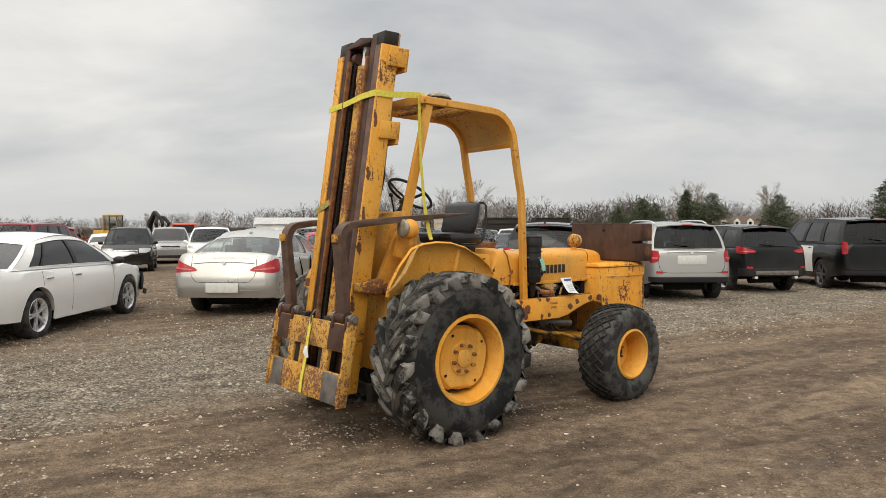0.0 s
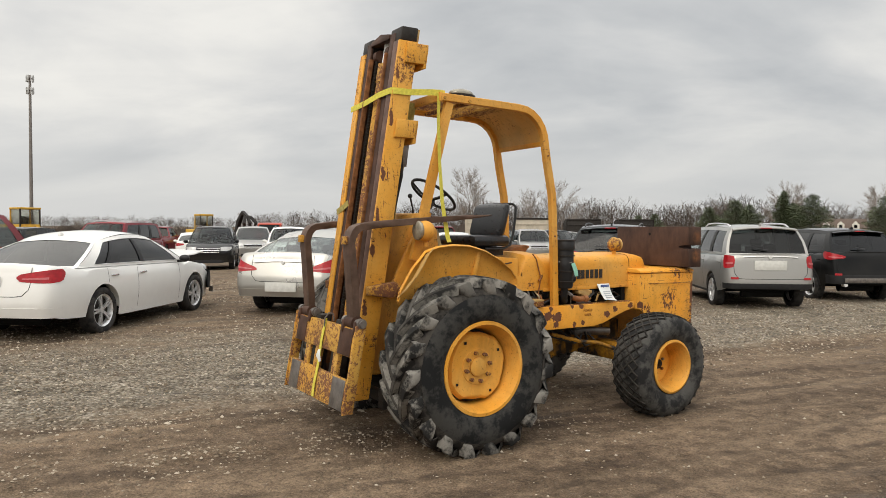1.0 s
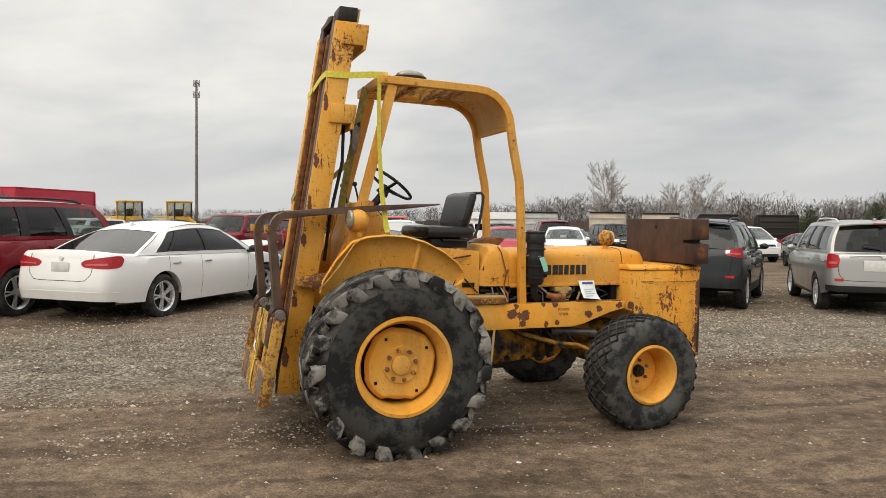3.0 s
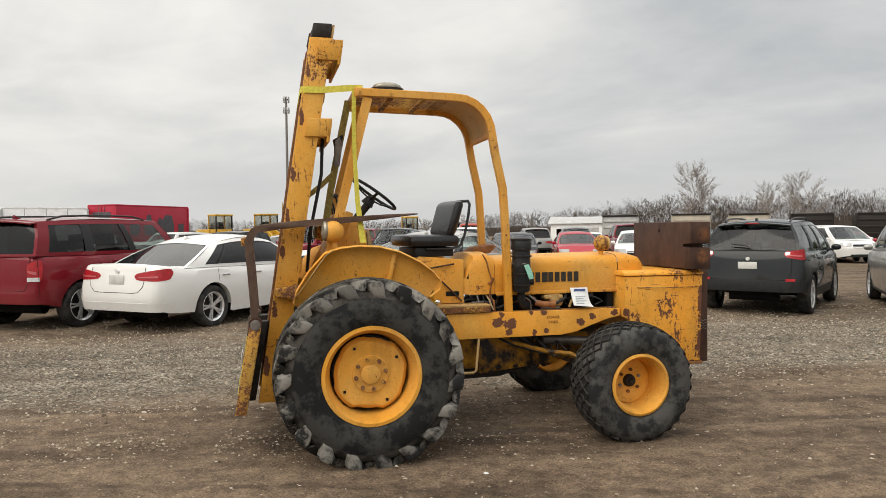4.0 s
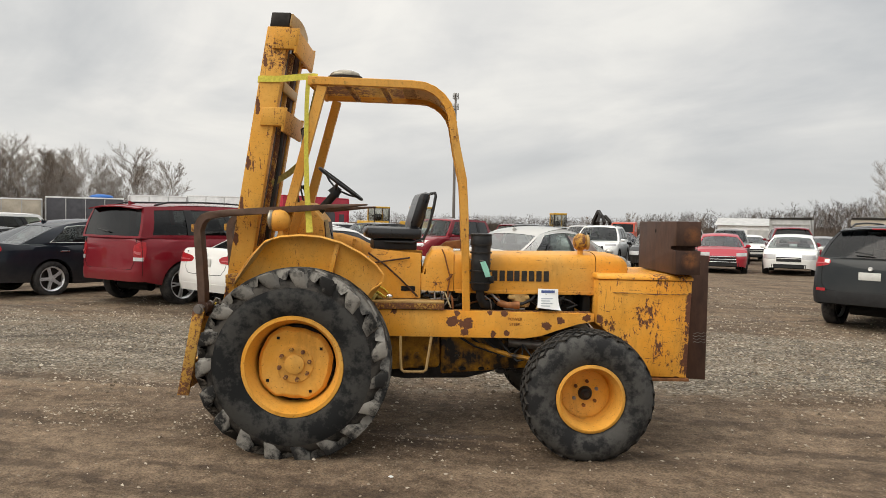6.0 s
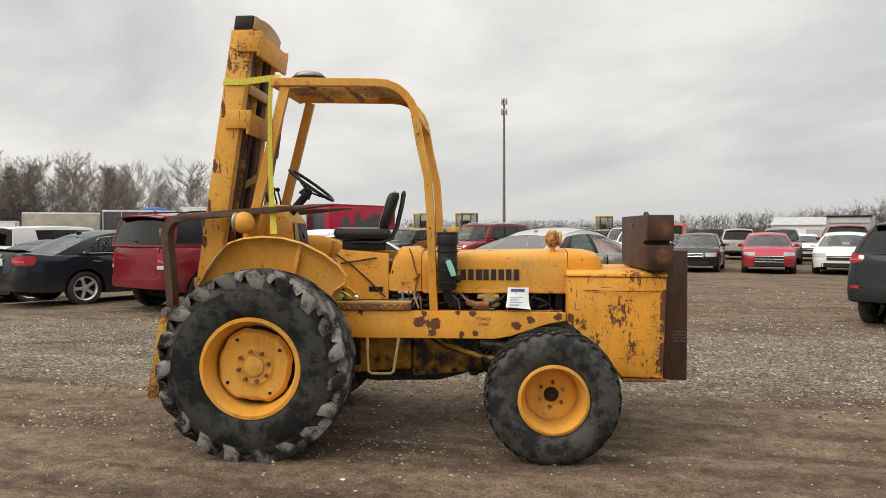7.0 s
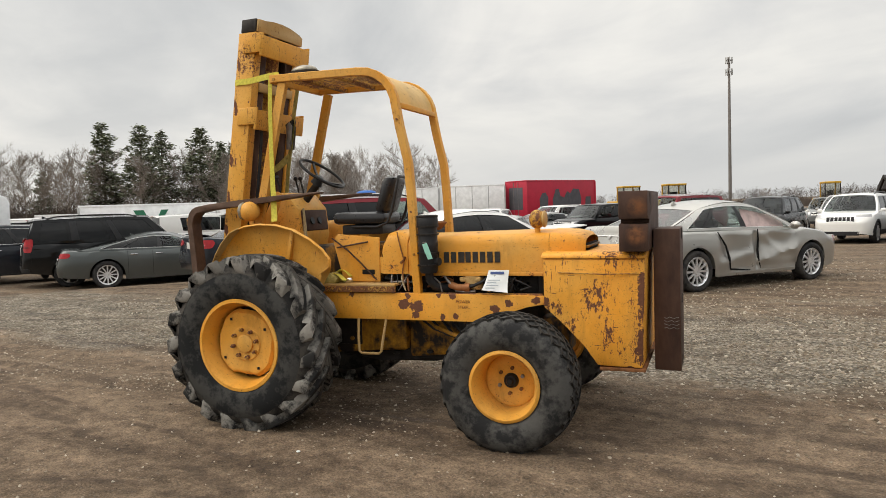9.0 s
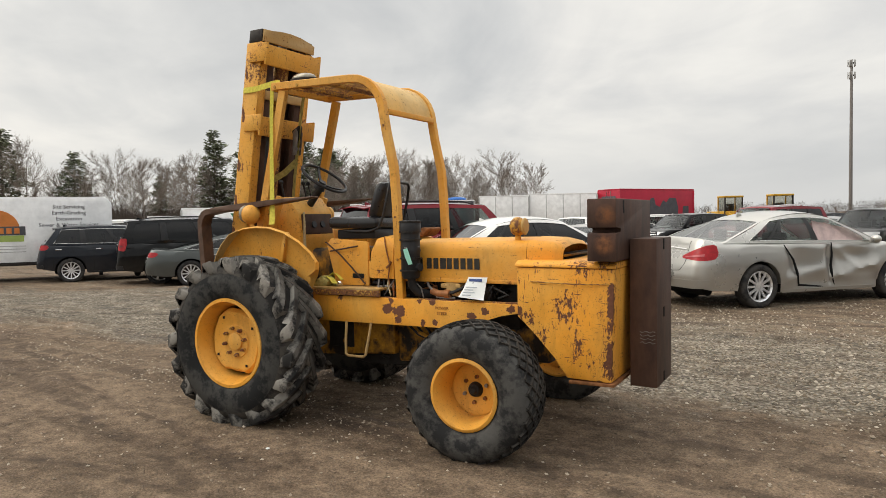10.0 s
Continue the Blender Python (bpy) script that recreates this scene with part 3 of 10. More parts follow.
def big_tyre_mesh(R, half):
    bm = bm_new()
    p = [(0.318, -half + 0.015), (0.335, -half + 0.0), (0.37, -half - 0.012), (0.43, -half - 0.02), (0.48, -half - 0.012), (0.515, -half + 0.005), (R - 0.025, -half + 0.025), (R - 0.008, -half + 0.06), (R, -0.06), (R, 0.06)]
    p += [(r, -h) for r, h in p[::-1][2:]]
    lathe(bm, p, 72, closed=True)
    # load flattens the tread at the ground
    for v in bm.verts:
        v.co.z = max(v.co.z, -0.588)
    return bm


def lug_mesh(R, half, s):
    """One curved tread bar, square-edged, from the middle of the tread over its shoulder and down the side wall."""
    bm = bm_new()
    rows = []
    n = 7
    for i in range(n + 1):
        f = i / n
        y = s * (-0.02 + f * (half + 0.022))
        ang = 0.04 - 0.50 * (1 - f) ** 1.15
        drop = 0.014 * f ** 2.5
        wide = 0.046 + 0.036 * f
        row = []
        for da, rr in ((-wide * 0.80, R - 0.02), (-wide * 0.56, R + 0.041 - drop), (-wide * 0.46, R + 0.048 - drop), (wide * 0.46, R + 0.048 - drop), (wide * 0.55, R + 0.042 - drop), (wide * 0.74, R - 0.02)):
            a = ang + da / R
            row.append((rr * math.sin(a), y, rr * math.cos(a)))
        rows.append(row)
    # square shoulder, then the tail of the bar on the side wall
    for rad, y0, k, tilt in ((R + 0.022, half + 0.006, 1.0, 0.040), (R - 0.02, half + 0.008, 0.98, 0.065), (R - 0.05, half + 0.006, 0.94, 0.095), (R - 0.075, half - 0.002, 0.88, 0.125), (R - 0.09, half - 0.022, 0.82, 0.140)):
        rows.append([(rad * math.sin(tilt + k * da / R), s * (y0 + q), rad * math.cos(tilt + k * da / R)) for da, q in ((-0.062, -0.05), (-0.046, -0.005), (-0.038, 0.0), (0.038, 0.0), (0.046, -0.005), (0.060, -0.05))])
    vs = sheet(bm, rows)
    bm.faces.new(vs[0])
    bm.faces.new(vs[-1][::-1])
    return bm


def small_tyre_mesh(R, half):
    bm = bm_new()
    p = [(0.212, -half + 0.045), (0.235, -half + 0.02), (0.28, -half + 0.0), (0.33, -half - 0.005), (0.375, -half + 0.012), (0.405, -half + 0.04), (R - 0.008, -half + 0.075), (R, -half + 0.12), (R + 0.004, 0)]
    p += [(r, -h) for r, h in p[::-1][1:]]
    lathe(bm, p, 64, closed=True)
    for v in bm.verts:
        v.co.z = max(v.co.z, -0.408)
    return bm


def build_small_wheel(parent, x, y, side):
    R, half = 0.418, 0.168
    bm = bm_new()
    lathe(bm, [(0.202, -0.155), (0.216, -0.152), (0.222, -0.145), (0.217, -0.13), (0.203, -0.12), (0.193, -0.08), (0.183, 0.04), (0.198, 0.11), (0.217, 0.14), (0.2, 0.15), (0.176, 0.11), (0.163, 0.04), (0.178, -0.1), (0.192, -0.135)], 48, closed=True)
    lathe(bm, [(0.0, 0.03), (0.10, 0.03), (0.14, 0.022), (0.162, 0.03), (0.17, 0.05), (0.16, 0.06), (0.0, 0.06)], 48)
    wheel = part("wheel", bm, RIM_YELLOW, parent, "deep yellow steel steering wheel rim")
    wheel.matrix_basis = pose(x, y, 0.388, 0, 0, 0 if side < 0 else 180)
    tyre = part("tyre", small_tyre_mesh(R, half), TYRE_TURF, wheel, "black turf tyre with diamond tread")
    # diamond tread: a net of narrow bars over the tread, as small blocks
    bm = bm_new()
    n = 30
    w = half - 0.035
    for s in (-1, 1):
        for k in range(n):
            a0 = k * math.tau / n
            pts = []
            for i in range(7):
                f = i / 6 - 0.5
                a = a0 + s * f * 0.62
                yy = f * 2 * w
                r = curve([(-half, 0.385), (-half + 0.04, 0.405), (-half + 0.075, R - 0.006), (-half + 0.12, R), (0, R + 0.003), (half - 0.12, R), (half - 0.075, R - 0.006), (half - 0.04, 0.405), (half, 0.385)], yy) + 0.0035
                pts.append((r * math.cos(a), yy, max(r * math.sin(a), -0.4085)))
            rings = []
            for i, p_ in enumerate(pts):
                p_ = Vector(p_)
                d = Vector(pts[min(i + 1, 6)]) - Vector(pts[max(i - 1, 0)])
                o = Vector((p_.x, 0, p_.z)).normalized()
                q = d.cross(o).normalized() * 0.007
                rings.append([bm.verts.new(p_ - q - o * 0.012), bm.verts.new(p_ - q * 0.7 + o * 0.008), bm.verts.new(p_ + q * 0.7 + o * 0.008), bm.verts.new(p_ + q - o * 0.012)])
            for a_, b_ in zip(rings, rings[1:]):
                for j in range(3):
                    bm.faces.new((a_[j], a_[j + 1], b_[j + 1], b_[j]))
    tagged(part("tread", bm, TYRE_DUST, tyre, "worn diamond tread bars"), kind="stuff")
    bm = bm_new()
    lathe(bm, [(0.0, -0.022), (0.016, -0.022), (0.022, -0.014), (0.026, -0.006), (0.036, -0.004), (0.042, 0.006), (0.048, 0.03), (0.0, 0.03)], 18)
    part("hub", bm, CAST_BLACK, wheel, "greasy black hub")
    for k in range(6):
        a = k * math.tau / 6 + 0.4
        bm = bm_new()
        cyl(bm, (0.08 * math.cos(a), 0.03, 0.08 * math.sin(a)), (0.08 * math.cos(a), 0.012, 0.08 * math.sin(a)), 0.012, 6)
        part("wheel_nut", bm, STEEL_RUST if k % 3 else STEEL_GREY, wheel)
    return wheel


build_big_wheel(fork_truck, -0.76, -1)
build_big_wheel(fork_truck, 0.76, 1)
build_small_wheel(fork_truck, 1.906, -0.80, -1)
build_small_wheel(fork_truck, 1.906, 0.80, 1)


def build_mast(parent):
    mast = thing_part("mast", parent, "tall yellow lift mast with rusty channels and dark greasy chains")
    for s in (-1, 1):
        bm = bm_new()
        # outer channel: web outside, flanges front and back
        y0, y1 = sorted((s * 0.322, s * 0.304))
        lean_box(bm, 0.0, 0.155, y0, y1, 0.30, 2.86, 0.003)
        part("rail_web", bm, MACHINE_MAST, mast, "chipped yellow outer mast channel")
        for dx in (0.0, 0.135):
            bm = bm_new()
            y0, y1 = sorted((s * 0.303, s * 0.235))
            lean_box(bm, dx, dx + 0.02, y0, y1, 0.30, 2.86, 0.003)
            part("rail_flange", bm, MACHINE_MAST if dx or s > 0 else RAIL_WORN, mast)
        bm = bm_new()
        y0, y1 = sorted((s * 0.232, s * 0.215))
        lean_box(bm, 0.008, 0.145, y0, y1, 0.34, 2.93, 0.003)
        for dx in (0.008, 0.127):
            y0, y1 = sorted((s * 0.214, s * 0.15))
            lean_box(bm, dx, dx + 0.018, y0, y1, 0.34, 2.93, 0.003)
        part("inner_rail", bm, STEEL_BROWN, mast, "rusty brown inner mast channel")
        # greasy running face and the rusty front edge
        bm = bm_new()
        y0, y1 = sorted((s * 0.142, s * 0.122))
        lean_box(bm, -0.008, 0.03, y0, y1, 0.5, 2.80, 0.004)
        part("guide_strip", bm, STEEL_RUST, mast)
        bm = bm_new()
        cap0, cap1 = sorted((s * 0.318, s * 0.15))
        lean_box(bm, 0.012, 0.145, cap0, cap1, 2.862, 2.962, 0.008)
        part("mast_cap", bm, STEEL_DARK, mast, "black steel mast cap")
        # lift chain
        for k in range(96):
            z = 0.66 + k * 0.0228
            w = 0.017 if k % 2 else 0.011
            key = "link%d" % (k % 2)
            if key not in LIB:
                bm = bm_new()
                box(bm, (-0.006, -w, 0), (0.012, w, 0.0205), 0.002)
                link = part("chain_link", bm, STEEL_DARK, mast)
                LIB[key] = link.data
            else:
                link = new("chain_link", LIB[key])
                link.parent = mast
            link.matrix_basis = pose(mast_x(z) + 0.045, s * 0.095, z)
        bm = bm_new()
        cyl(bm, (mast_x(2.80) + 0.065, s * 0.095 - 0.025, 2.82), (mast_x(2.80) + 0.065, s * 0.095 + 0.025, 2.82), 0.045, 20)
        part("chain_pulley", bm, STEEL_BROWN, mast)
    # cross plates behind the rails: they wrap the near and far webs
    for z0, z1 in ((2.70, 2.845), (2.15, 2.29)):
        bm = bm_new()
        lean_box(bm, 0.215, 0.238, -0.345, 0.345, z0 - 0.03, z1 - 0.02, 0.006)
        for s in (-1, 1):
            y0, y1 = sorted((s * 0.345, s * 0.3235))
            lean_box(bm, 0.06, 0.236, y0, y1, z0 + (0.0 if z0 > 2.5 else 0.01), z1, 0.006)
            y2, y3 = sorted((s * 0.31, s * 0.255))
            lean_box(bm, 0.157, 0.214, y2, y3, z0 + 0.01, z1 - 0.03, 0.004)
        part("cross_plate", bm, MACHINE_MAST, mast, "yellow mast cross plate")
    bm = bm_new()
    lean_box(bm, 0.15, 0.168, -0.24, 0.24, 2.42, 2.49, 0.005)
    part("tie_plate", bm, MACHINE_PALE, mast, "faded tan tie plate")
    bm = bm_new()
    lean_box(bm, 0.15, 0.17, -0.26, 0.26, 0.62, 0.86, 0.005)
    lean_box(bm, 0.15, 0.17, -0.26, 0.26, 1.2, 1.3, 0.005)
    part("tie_plate", bm, MACHINE_MAST, mast)
    # arched head plate of the inner mast
    bm = bm_new()
    top = [(-0.31, 2.865), (0.31, 2.865), (0.31, 2.935), (0.24, 2.952), (0.12, 2.972), (0.0, 2.978), (-0.12, 2.972), (-0.22, 2.958), (-0.31, 2.955)]
    prism(bm, top, 0.148, 0.164, 0, 0.003)
    for v in bm.verts:
        v.co.x += mast_x(v.co.z)
    part("head_plate", bm, MACHINE_PALE, mast, "faded tan arched head plate")
    bm = bm_new()
    prism(bm, [(-0.15, 2.90), (0.15, 2.90), (0.15, 2.93), (0.0, 2.965), (-0.15, 2.935)], 0.0, 0.14, 0, 0.003)
    for v in bm.verts:
        v.co.x += mast_x(v.co.z)
    part("head_block", bm, STEEL_BROWN, mast)
    # lift cylinder
    bm = bm_new()
    cyl(bm, (mast_x(0.5) + 0.085, 0, 0.5), (mast_x(2.72) + 0.085, 0, 2.72), 0.058, 24)
    cyl(bm, (mast_x(2.60) + 0.085, 0, 2.60), (mast_x(2.74) + 0.085, 0, 2.74), 0.063, 24)
    part("lift_cylinder", bm, MACHINE_RUSTY, mast, "rust-eaten yellow lift cylinder")
    bm = bm_new()
    cyl(bm, (mast_x(2.74) + 0.085, 0, 2.74), (mast_x(2.90) + 0.085, 0, 2.90), 0.036, 20)
    part("ram_sleeve", bm, WHITE_TUBE, mast, "white sleeve on the lift ram")
    # tilt pivot lugs and rusty pins low on the rails
    for s in (-1, 1):
        bm = bm_new()
        y0, y1 = sorted((s * 0.325, s * 0.385))
        prism(bm, [(-0.58, 1.10), (-0.37, 1.13), (-0.30, 1.08), (-0.31, 1.02), (-0.42, 1.02), (-0.58, 1.04)], y0, y1, 1, 0.006)
        part("tilt_lug", bm, MACHINE_RUSTY, mast)
        bm = bm_new()
        cyl(bm, (-0.34, s * 0.32, 1.065), (-0.34, s * 0.40, 1.065), 0.028, 12)
        part("tilt_pin", bm, STEEL_RUST, mast)
        bm = bm_new()
        cyl(bm, (-0.33, s * 0.36, 1.05), (-0.10, s * 0.40, 0.86), 0.034, 14)
        part("tilt_cylinder", bm, MACHINE_OILY, mast)
    # hydraulic hose up the back of the mast
    bm = bm_new()
    tube(bm, [(mast_x(2.2) + 0.19, -0.2, 2.2), (mast_x(1.9) + 0.22, -0.23, 1.9), (mast_x(1.5) + 0.2, -0.2, 1.5), (mast_x(1.2) + 0.22, -0.15, 1.2)], 0.012)
    part("hose", bm, RUBBER_BLACK, mast)


def thing_part(name, parent, label):
    ob = new(name)
    ob.empty_display_size = 0.1
    ob.parent = parent
    return tagged(ob, label)


build_mast(fork_truck)


def car_x(z):
    """Front face of the carriage."""
    return -0.748 + (z - 0.85) * 0.178


def carriage_box(bm, dx0, dx1, y0, y1, z0, z1, bevel=0.004):
    made = box(bm, (dx0, y0, z0), (dx1, y1, z1), bevel)
    for v in made:
        v.co.x += car_x(v.co.z)


def build_carriage(parent):
    car = thing_part("fork_carriage", parent, "rusty yellow fork carriage with two upturned forks")
    for y in (-0.545, 0.52):
        bm = bm_new()
        carriage_box(bm, -0.008, 0.07, y, y + 0.022, 0.275, 0.86)
        part("side_plate", bm, MACHINE_RUSTY, car, "rust-eaten yellow side plate")
    for z0, z1 in ((0.29, 0.495), (0.645, 0.835)):
        bm = bm_new()
        carriage_box(bm, 0.0, 0.03, -0.522, 0.519, z0, z1)
        part("cross_bar", bm, MACHINE_RUSTY, car, "rust-eaten yellow carriage bar")
    # bare, fork-worn steel on the bars
    for y0, y1 in ((-0.50, -0.30), (0.30, 0.47)):
        for z0, z1 in ((0.292, 0.493), (0.65, 0.83)):
            bm = bm_new()
            carriage_box(bm, -0.004, 0.0, y0, y1, z0, z1, 0.001)
            part("worn_face", bm, STEEL_GREY if z0 < 0.5 else STEEL_BROWN, car, "bare steel rubbed by the forks")
    for y in (-0.30, 0.02, 0.20):
        bm = bm_new()
        carriage_box(bm, 0.012, 0.045, y, y + 0.085, 0.47, 0.66)
        part("upright", bm, MACHINE_RUSTY, car)
    for s in (-1, 1):
        bm = bm_new()
        y0, y1 = sorted((s * 0.24, s * 0.14))
        carriage_box(bm, 0.03, 0.12, y0, y1, 0.30, 0.86)
        part("roller_plate", bm, STEEL_DARK, car)
    # fork shafts with their collars
    for y0, y1 in ((-0.57, -0.27), (0.21, 0.54)):
        bm = bm_new()
        x = car_x(0.87) + 0.03
        cyl(bm, (x, y0, 0.872), (x, y1, 0.872), 0.024, 16)
        cyl(bm, (x, y0 + 0.02, 0.872), (x, y0 + 0.055, 0.872), 0.034, 16)
        cyl(bm, (x, y1 - 0.05, 0.872), (x, y1 - 0.02, 0.872), 0.034, 16)
        part("fork_shaft", bm, STEEL_GREY, car, "grey steel fork shaft")
        for y in (y0 + 0.04, y1 - 0.08):
            bm = bm_new()
            carriage_box(bm, -0.015, 0.065, y, y + 0.03, 0.80, 0.885, 0.008)
            part("shaft_lug", bm, STEEL_BROWN, car)
    # forks, swung up and laid back over the machine
    for y, dz in ((-0.42, 0.0), (0.36, 0.0)):
        fork = thing_part("fork", car, "brown steel fork swung up and back over the machine")
        pts = [(-0.715, 0.86), (-0.722, 1.0), (-0.735, 1.2), (-0.752, 1.40)]
        pts += [(-0.752 + 0.085 * (1 - math.cos(radians(a))), 1.40 + 0.118 * math.sin(radians(a))) for a in (20, 40, 60, 80)]
        pts += [(-0.55, 1.535), (-0.3, 1.556), (0.0, 1.579), (0.2, 1.595), (0.42, 1.612)]
        thick = [0.05] * 8 + [0.047, 0.045, 0.04, 0.03, 0.01]
        wide = [0.105] * 11 + [0.10, 0.07]
        bm = bm_new()
        ribbon(bm, [(x, y, z) for x, z in pts], wide, thick, (0, 1, 0))
        bmesh.ops.bevel(bm, geom=[e for e in bm.edges if e.calc_length() > 0.06], offset=0.006, segments=2, profile=0.5, affect="EDGES")
        part("blade", bm, STEEL_FORK, fork)
        bm = bm_new()
        cyl(bm, (-0.715, y - 0.055, 0.872), (-0.715, y + 0.055, 0.872), 0.045, 18)
        part("fork_eye", bm, STEEL_BROWN, fork)
        bm = bm_new()
        box(bm, (-0.80, y - 0.03, 1.40), (-0.762, y + 0.03, 1.455), 0.006)
        part("stop_block", bm, MACHINE_RUSTY, fork, "yellow stop block")
    # tie-down strap, hook and a paper tag on the carriage face
    bm = bm_new()
    ribbon(bm, [(car_x(z) - 0.008 - 0.004 * math.sin(z * 20), -0.035 + 0.02 * (0.9 - z), z) for z in (0.30, 0.4, 0.5, 0.6, 0.7, 0.8, 0.86)], 0.035, 0.004, (0, 1, 0))
    part("strap", bm, WEB_YELLOW, car, "yellow tie-down webbing")
    bm = bm_new()
    tube(bm, [(car_x(0.83) - 0.015, -0.04, 0.80), (car_x(0.86) - 0.02, -0.05, 0.86), (car_x(0.9) + 0.0, -0.06, 0.90), (car_x(0.9) + 0.03, -0.07, 0.89), (car_x(0.87) + 0.04, -0.07, 0.84)], 0.006)
    part("hook", bm, STEEL_GREY, car)
    bm = bm_new()
    ribbon(bm, [(car_x(0.6) - 0.018, -0.05, 0.64), (car_x(0.6) - 0.03, -0.055, 0.60), (car_x(0.6) - 0.022, -0.07, 0.555)], [0.03, 0.07, 0.05], 0.002, (0, 1, 0.2))
    part("paper_tag", bm, PAPER, car, "white paper tag")


build_carriage(fork_truck)


def build_guard(parent):
    guard = thing_part("overhead_guard", parent, "yellow overhead guard with slatted roof and curved rear sheet")
    YR = 0.37
    roof_line = [(0.0, 2.476), (0.2, 2.473), (0.45, 2.468), (0.72, 2.462)] + [(0.735 + 0.272 * math.sin(radians(a)), 2.19 + 0.272 * math.cos(radians(a))) for a in (15, 30, 45, 60, 75, 86)]
    for s in (-1, 1):
        y0, y1 = sorted((s * (YR + 0.03), s * (YR - 0.025)))
        bm = bm_new()
        line = roof_line + [(1.033, 2.05), (1.088, 1.80), (1.102, 1.6), (1.115, 1.3), (1.128, 0.9), (1.13, 0.80)]
        ribbon(bm, [(x, s * YR, z) for x, z in line], 0.055, [0.056] * 16, (0, 1, 0))
        bmesh.ops.bevel(bm, geom=[e for e in bm.edges if e.calc_length() > 0.058 or len(e.link_faces) == 2], offset=0.004, segments=1, affect="EDGES")
        part("side_rail", bm, MACHINE, guard, "yellow roof rail bent down into the rear post")
        bm = bm_new()
        ribbon(bm, [(0.085, s * (YR - 0.012), 2.44), (-0.02, s * (YR - 0.012), 2.03), (-0.13, s * (YR - 0.012), 1.60), (-0.21, s * (YR - 0.012), 1.28)], 0.045, 0.065, (0, 1, 0))
        part("front_post", bm, MACHINE, guard, "slanting yellow front post")
        for x, z in ((0.03, 2.47), (0.25, 2.463)):
            bm = bm_new()
            cyl(bm, (x, s * (YR + 0.027), z), (x, s * (YR + 0.036), z), 0.012, 6)
            part("bolt", bm, MACHINE_RUSTY, guard)
        for z in (2.1, 1.75, 1.45, 1.15):
            bm = bm_new()
            x = curve([(0.8, 1.13), (1.6, 1.102), (1.8, 1.088), (2.1, 1.022)], z)
            cyl(bm, (x, s * (YR + 0.026), z), (x, s * (YR + 0.034), z), 0.009, 6)
            part("bolt", bm, MACHINE_RUSTY, guard)
    bm = bm_new()
    box(bm, (-0.012, -0.395, 2.443), (0.012, 0.395, 2.508), 0.004)
    part("front_bar", bm, MACHINE, guard)
    for i in range(15):
        y = -0.325 + i * 0.65 / 14
        bm = bm_new()
        ribbon(bm, [(x, y, z + 0.012) for x, z in ((0.01, 2.476), (0.36, 2.471), (0.745, 2.46))], 0.018, 0.008, (0, 1, 0))
        part("slat", bm, MACHINE_RUSTY, guard)
    for x in (0.24, 0.49):
        bm = bm_new()
        box(bm, (x, -0.345, 2.44), (x + 0.035, 0.345, 2.467), 0.003, None)
        part("cross_bar", bm, MACHINE_RUSTY, guard)
    bm = bm_new()
    sheet_line = [(0.63, 2.478), (0.72, 2.475)] + [(0.735 + 0.283 * math.sin(radians(a)), 2.19 + 0.283 * math.cos(radians(a))) for a in (10, 20, 30, 40, 50, 60, 70, 80)] + [(1.02, 2.21)]
    sheet(bm, [[(x, y, z) for y in (-0.342, 0, 0.342)] for x, z in sheet_line])
    thicken(bm, 0.006)
    part("rear_sheet", bm, MACHINE_FADED, guard, "curved yellow rear roof sheet")
    bm = bm_new()
    box(bm, (1.008, -0.342, 2.185), (1.038, 0.342, 2.222), 0.004)
    part("rear_bar", bm, MACHINE, guard)
    # oval work lamp lying on the roof
    lamp = thing_part("roof_lamp", guard, "grey oval lamp lying on the roof")
    bm = bm_new()
    ball(bm, (0.235, -0.29, 2.528), 0.1, (1.08, 0.75, 0.42))
    part("lens", bm, LAMP_GLASS, lamp)
    bm = bm_new()
    lathe(bm, [(0.1, -0.012), (0.114, -0.01), (0.116, 0.006), (0.1, 0.01)], 32, "z", closed=True)
    for v in bm.verts:
        v.co = Vector((0.235 + v.co.x * 1.05, -0.29 + v.co.y * 0.75, 2.516 + v.co.z))
    part("bezel", bm, STEEL_DARK, lamp)
    # the guard stands a little askew: its far side sits in and back
    for o in guard.children_recursive:
        if o.type == "MESH":
            for v in o.data.vertices:
                f = (v.co.y + 0.37) / 0.74
                v.co.x += 0.018 * f
                v.co.y -= 0.075 * f


build_guard(fork_truck)


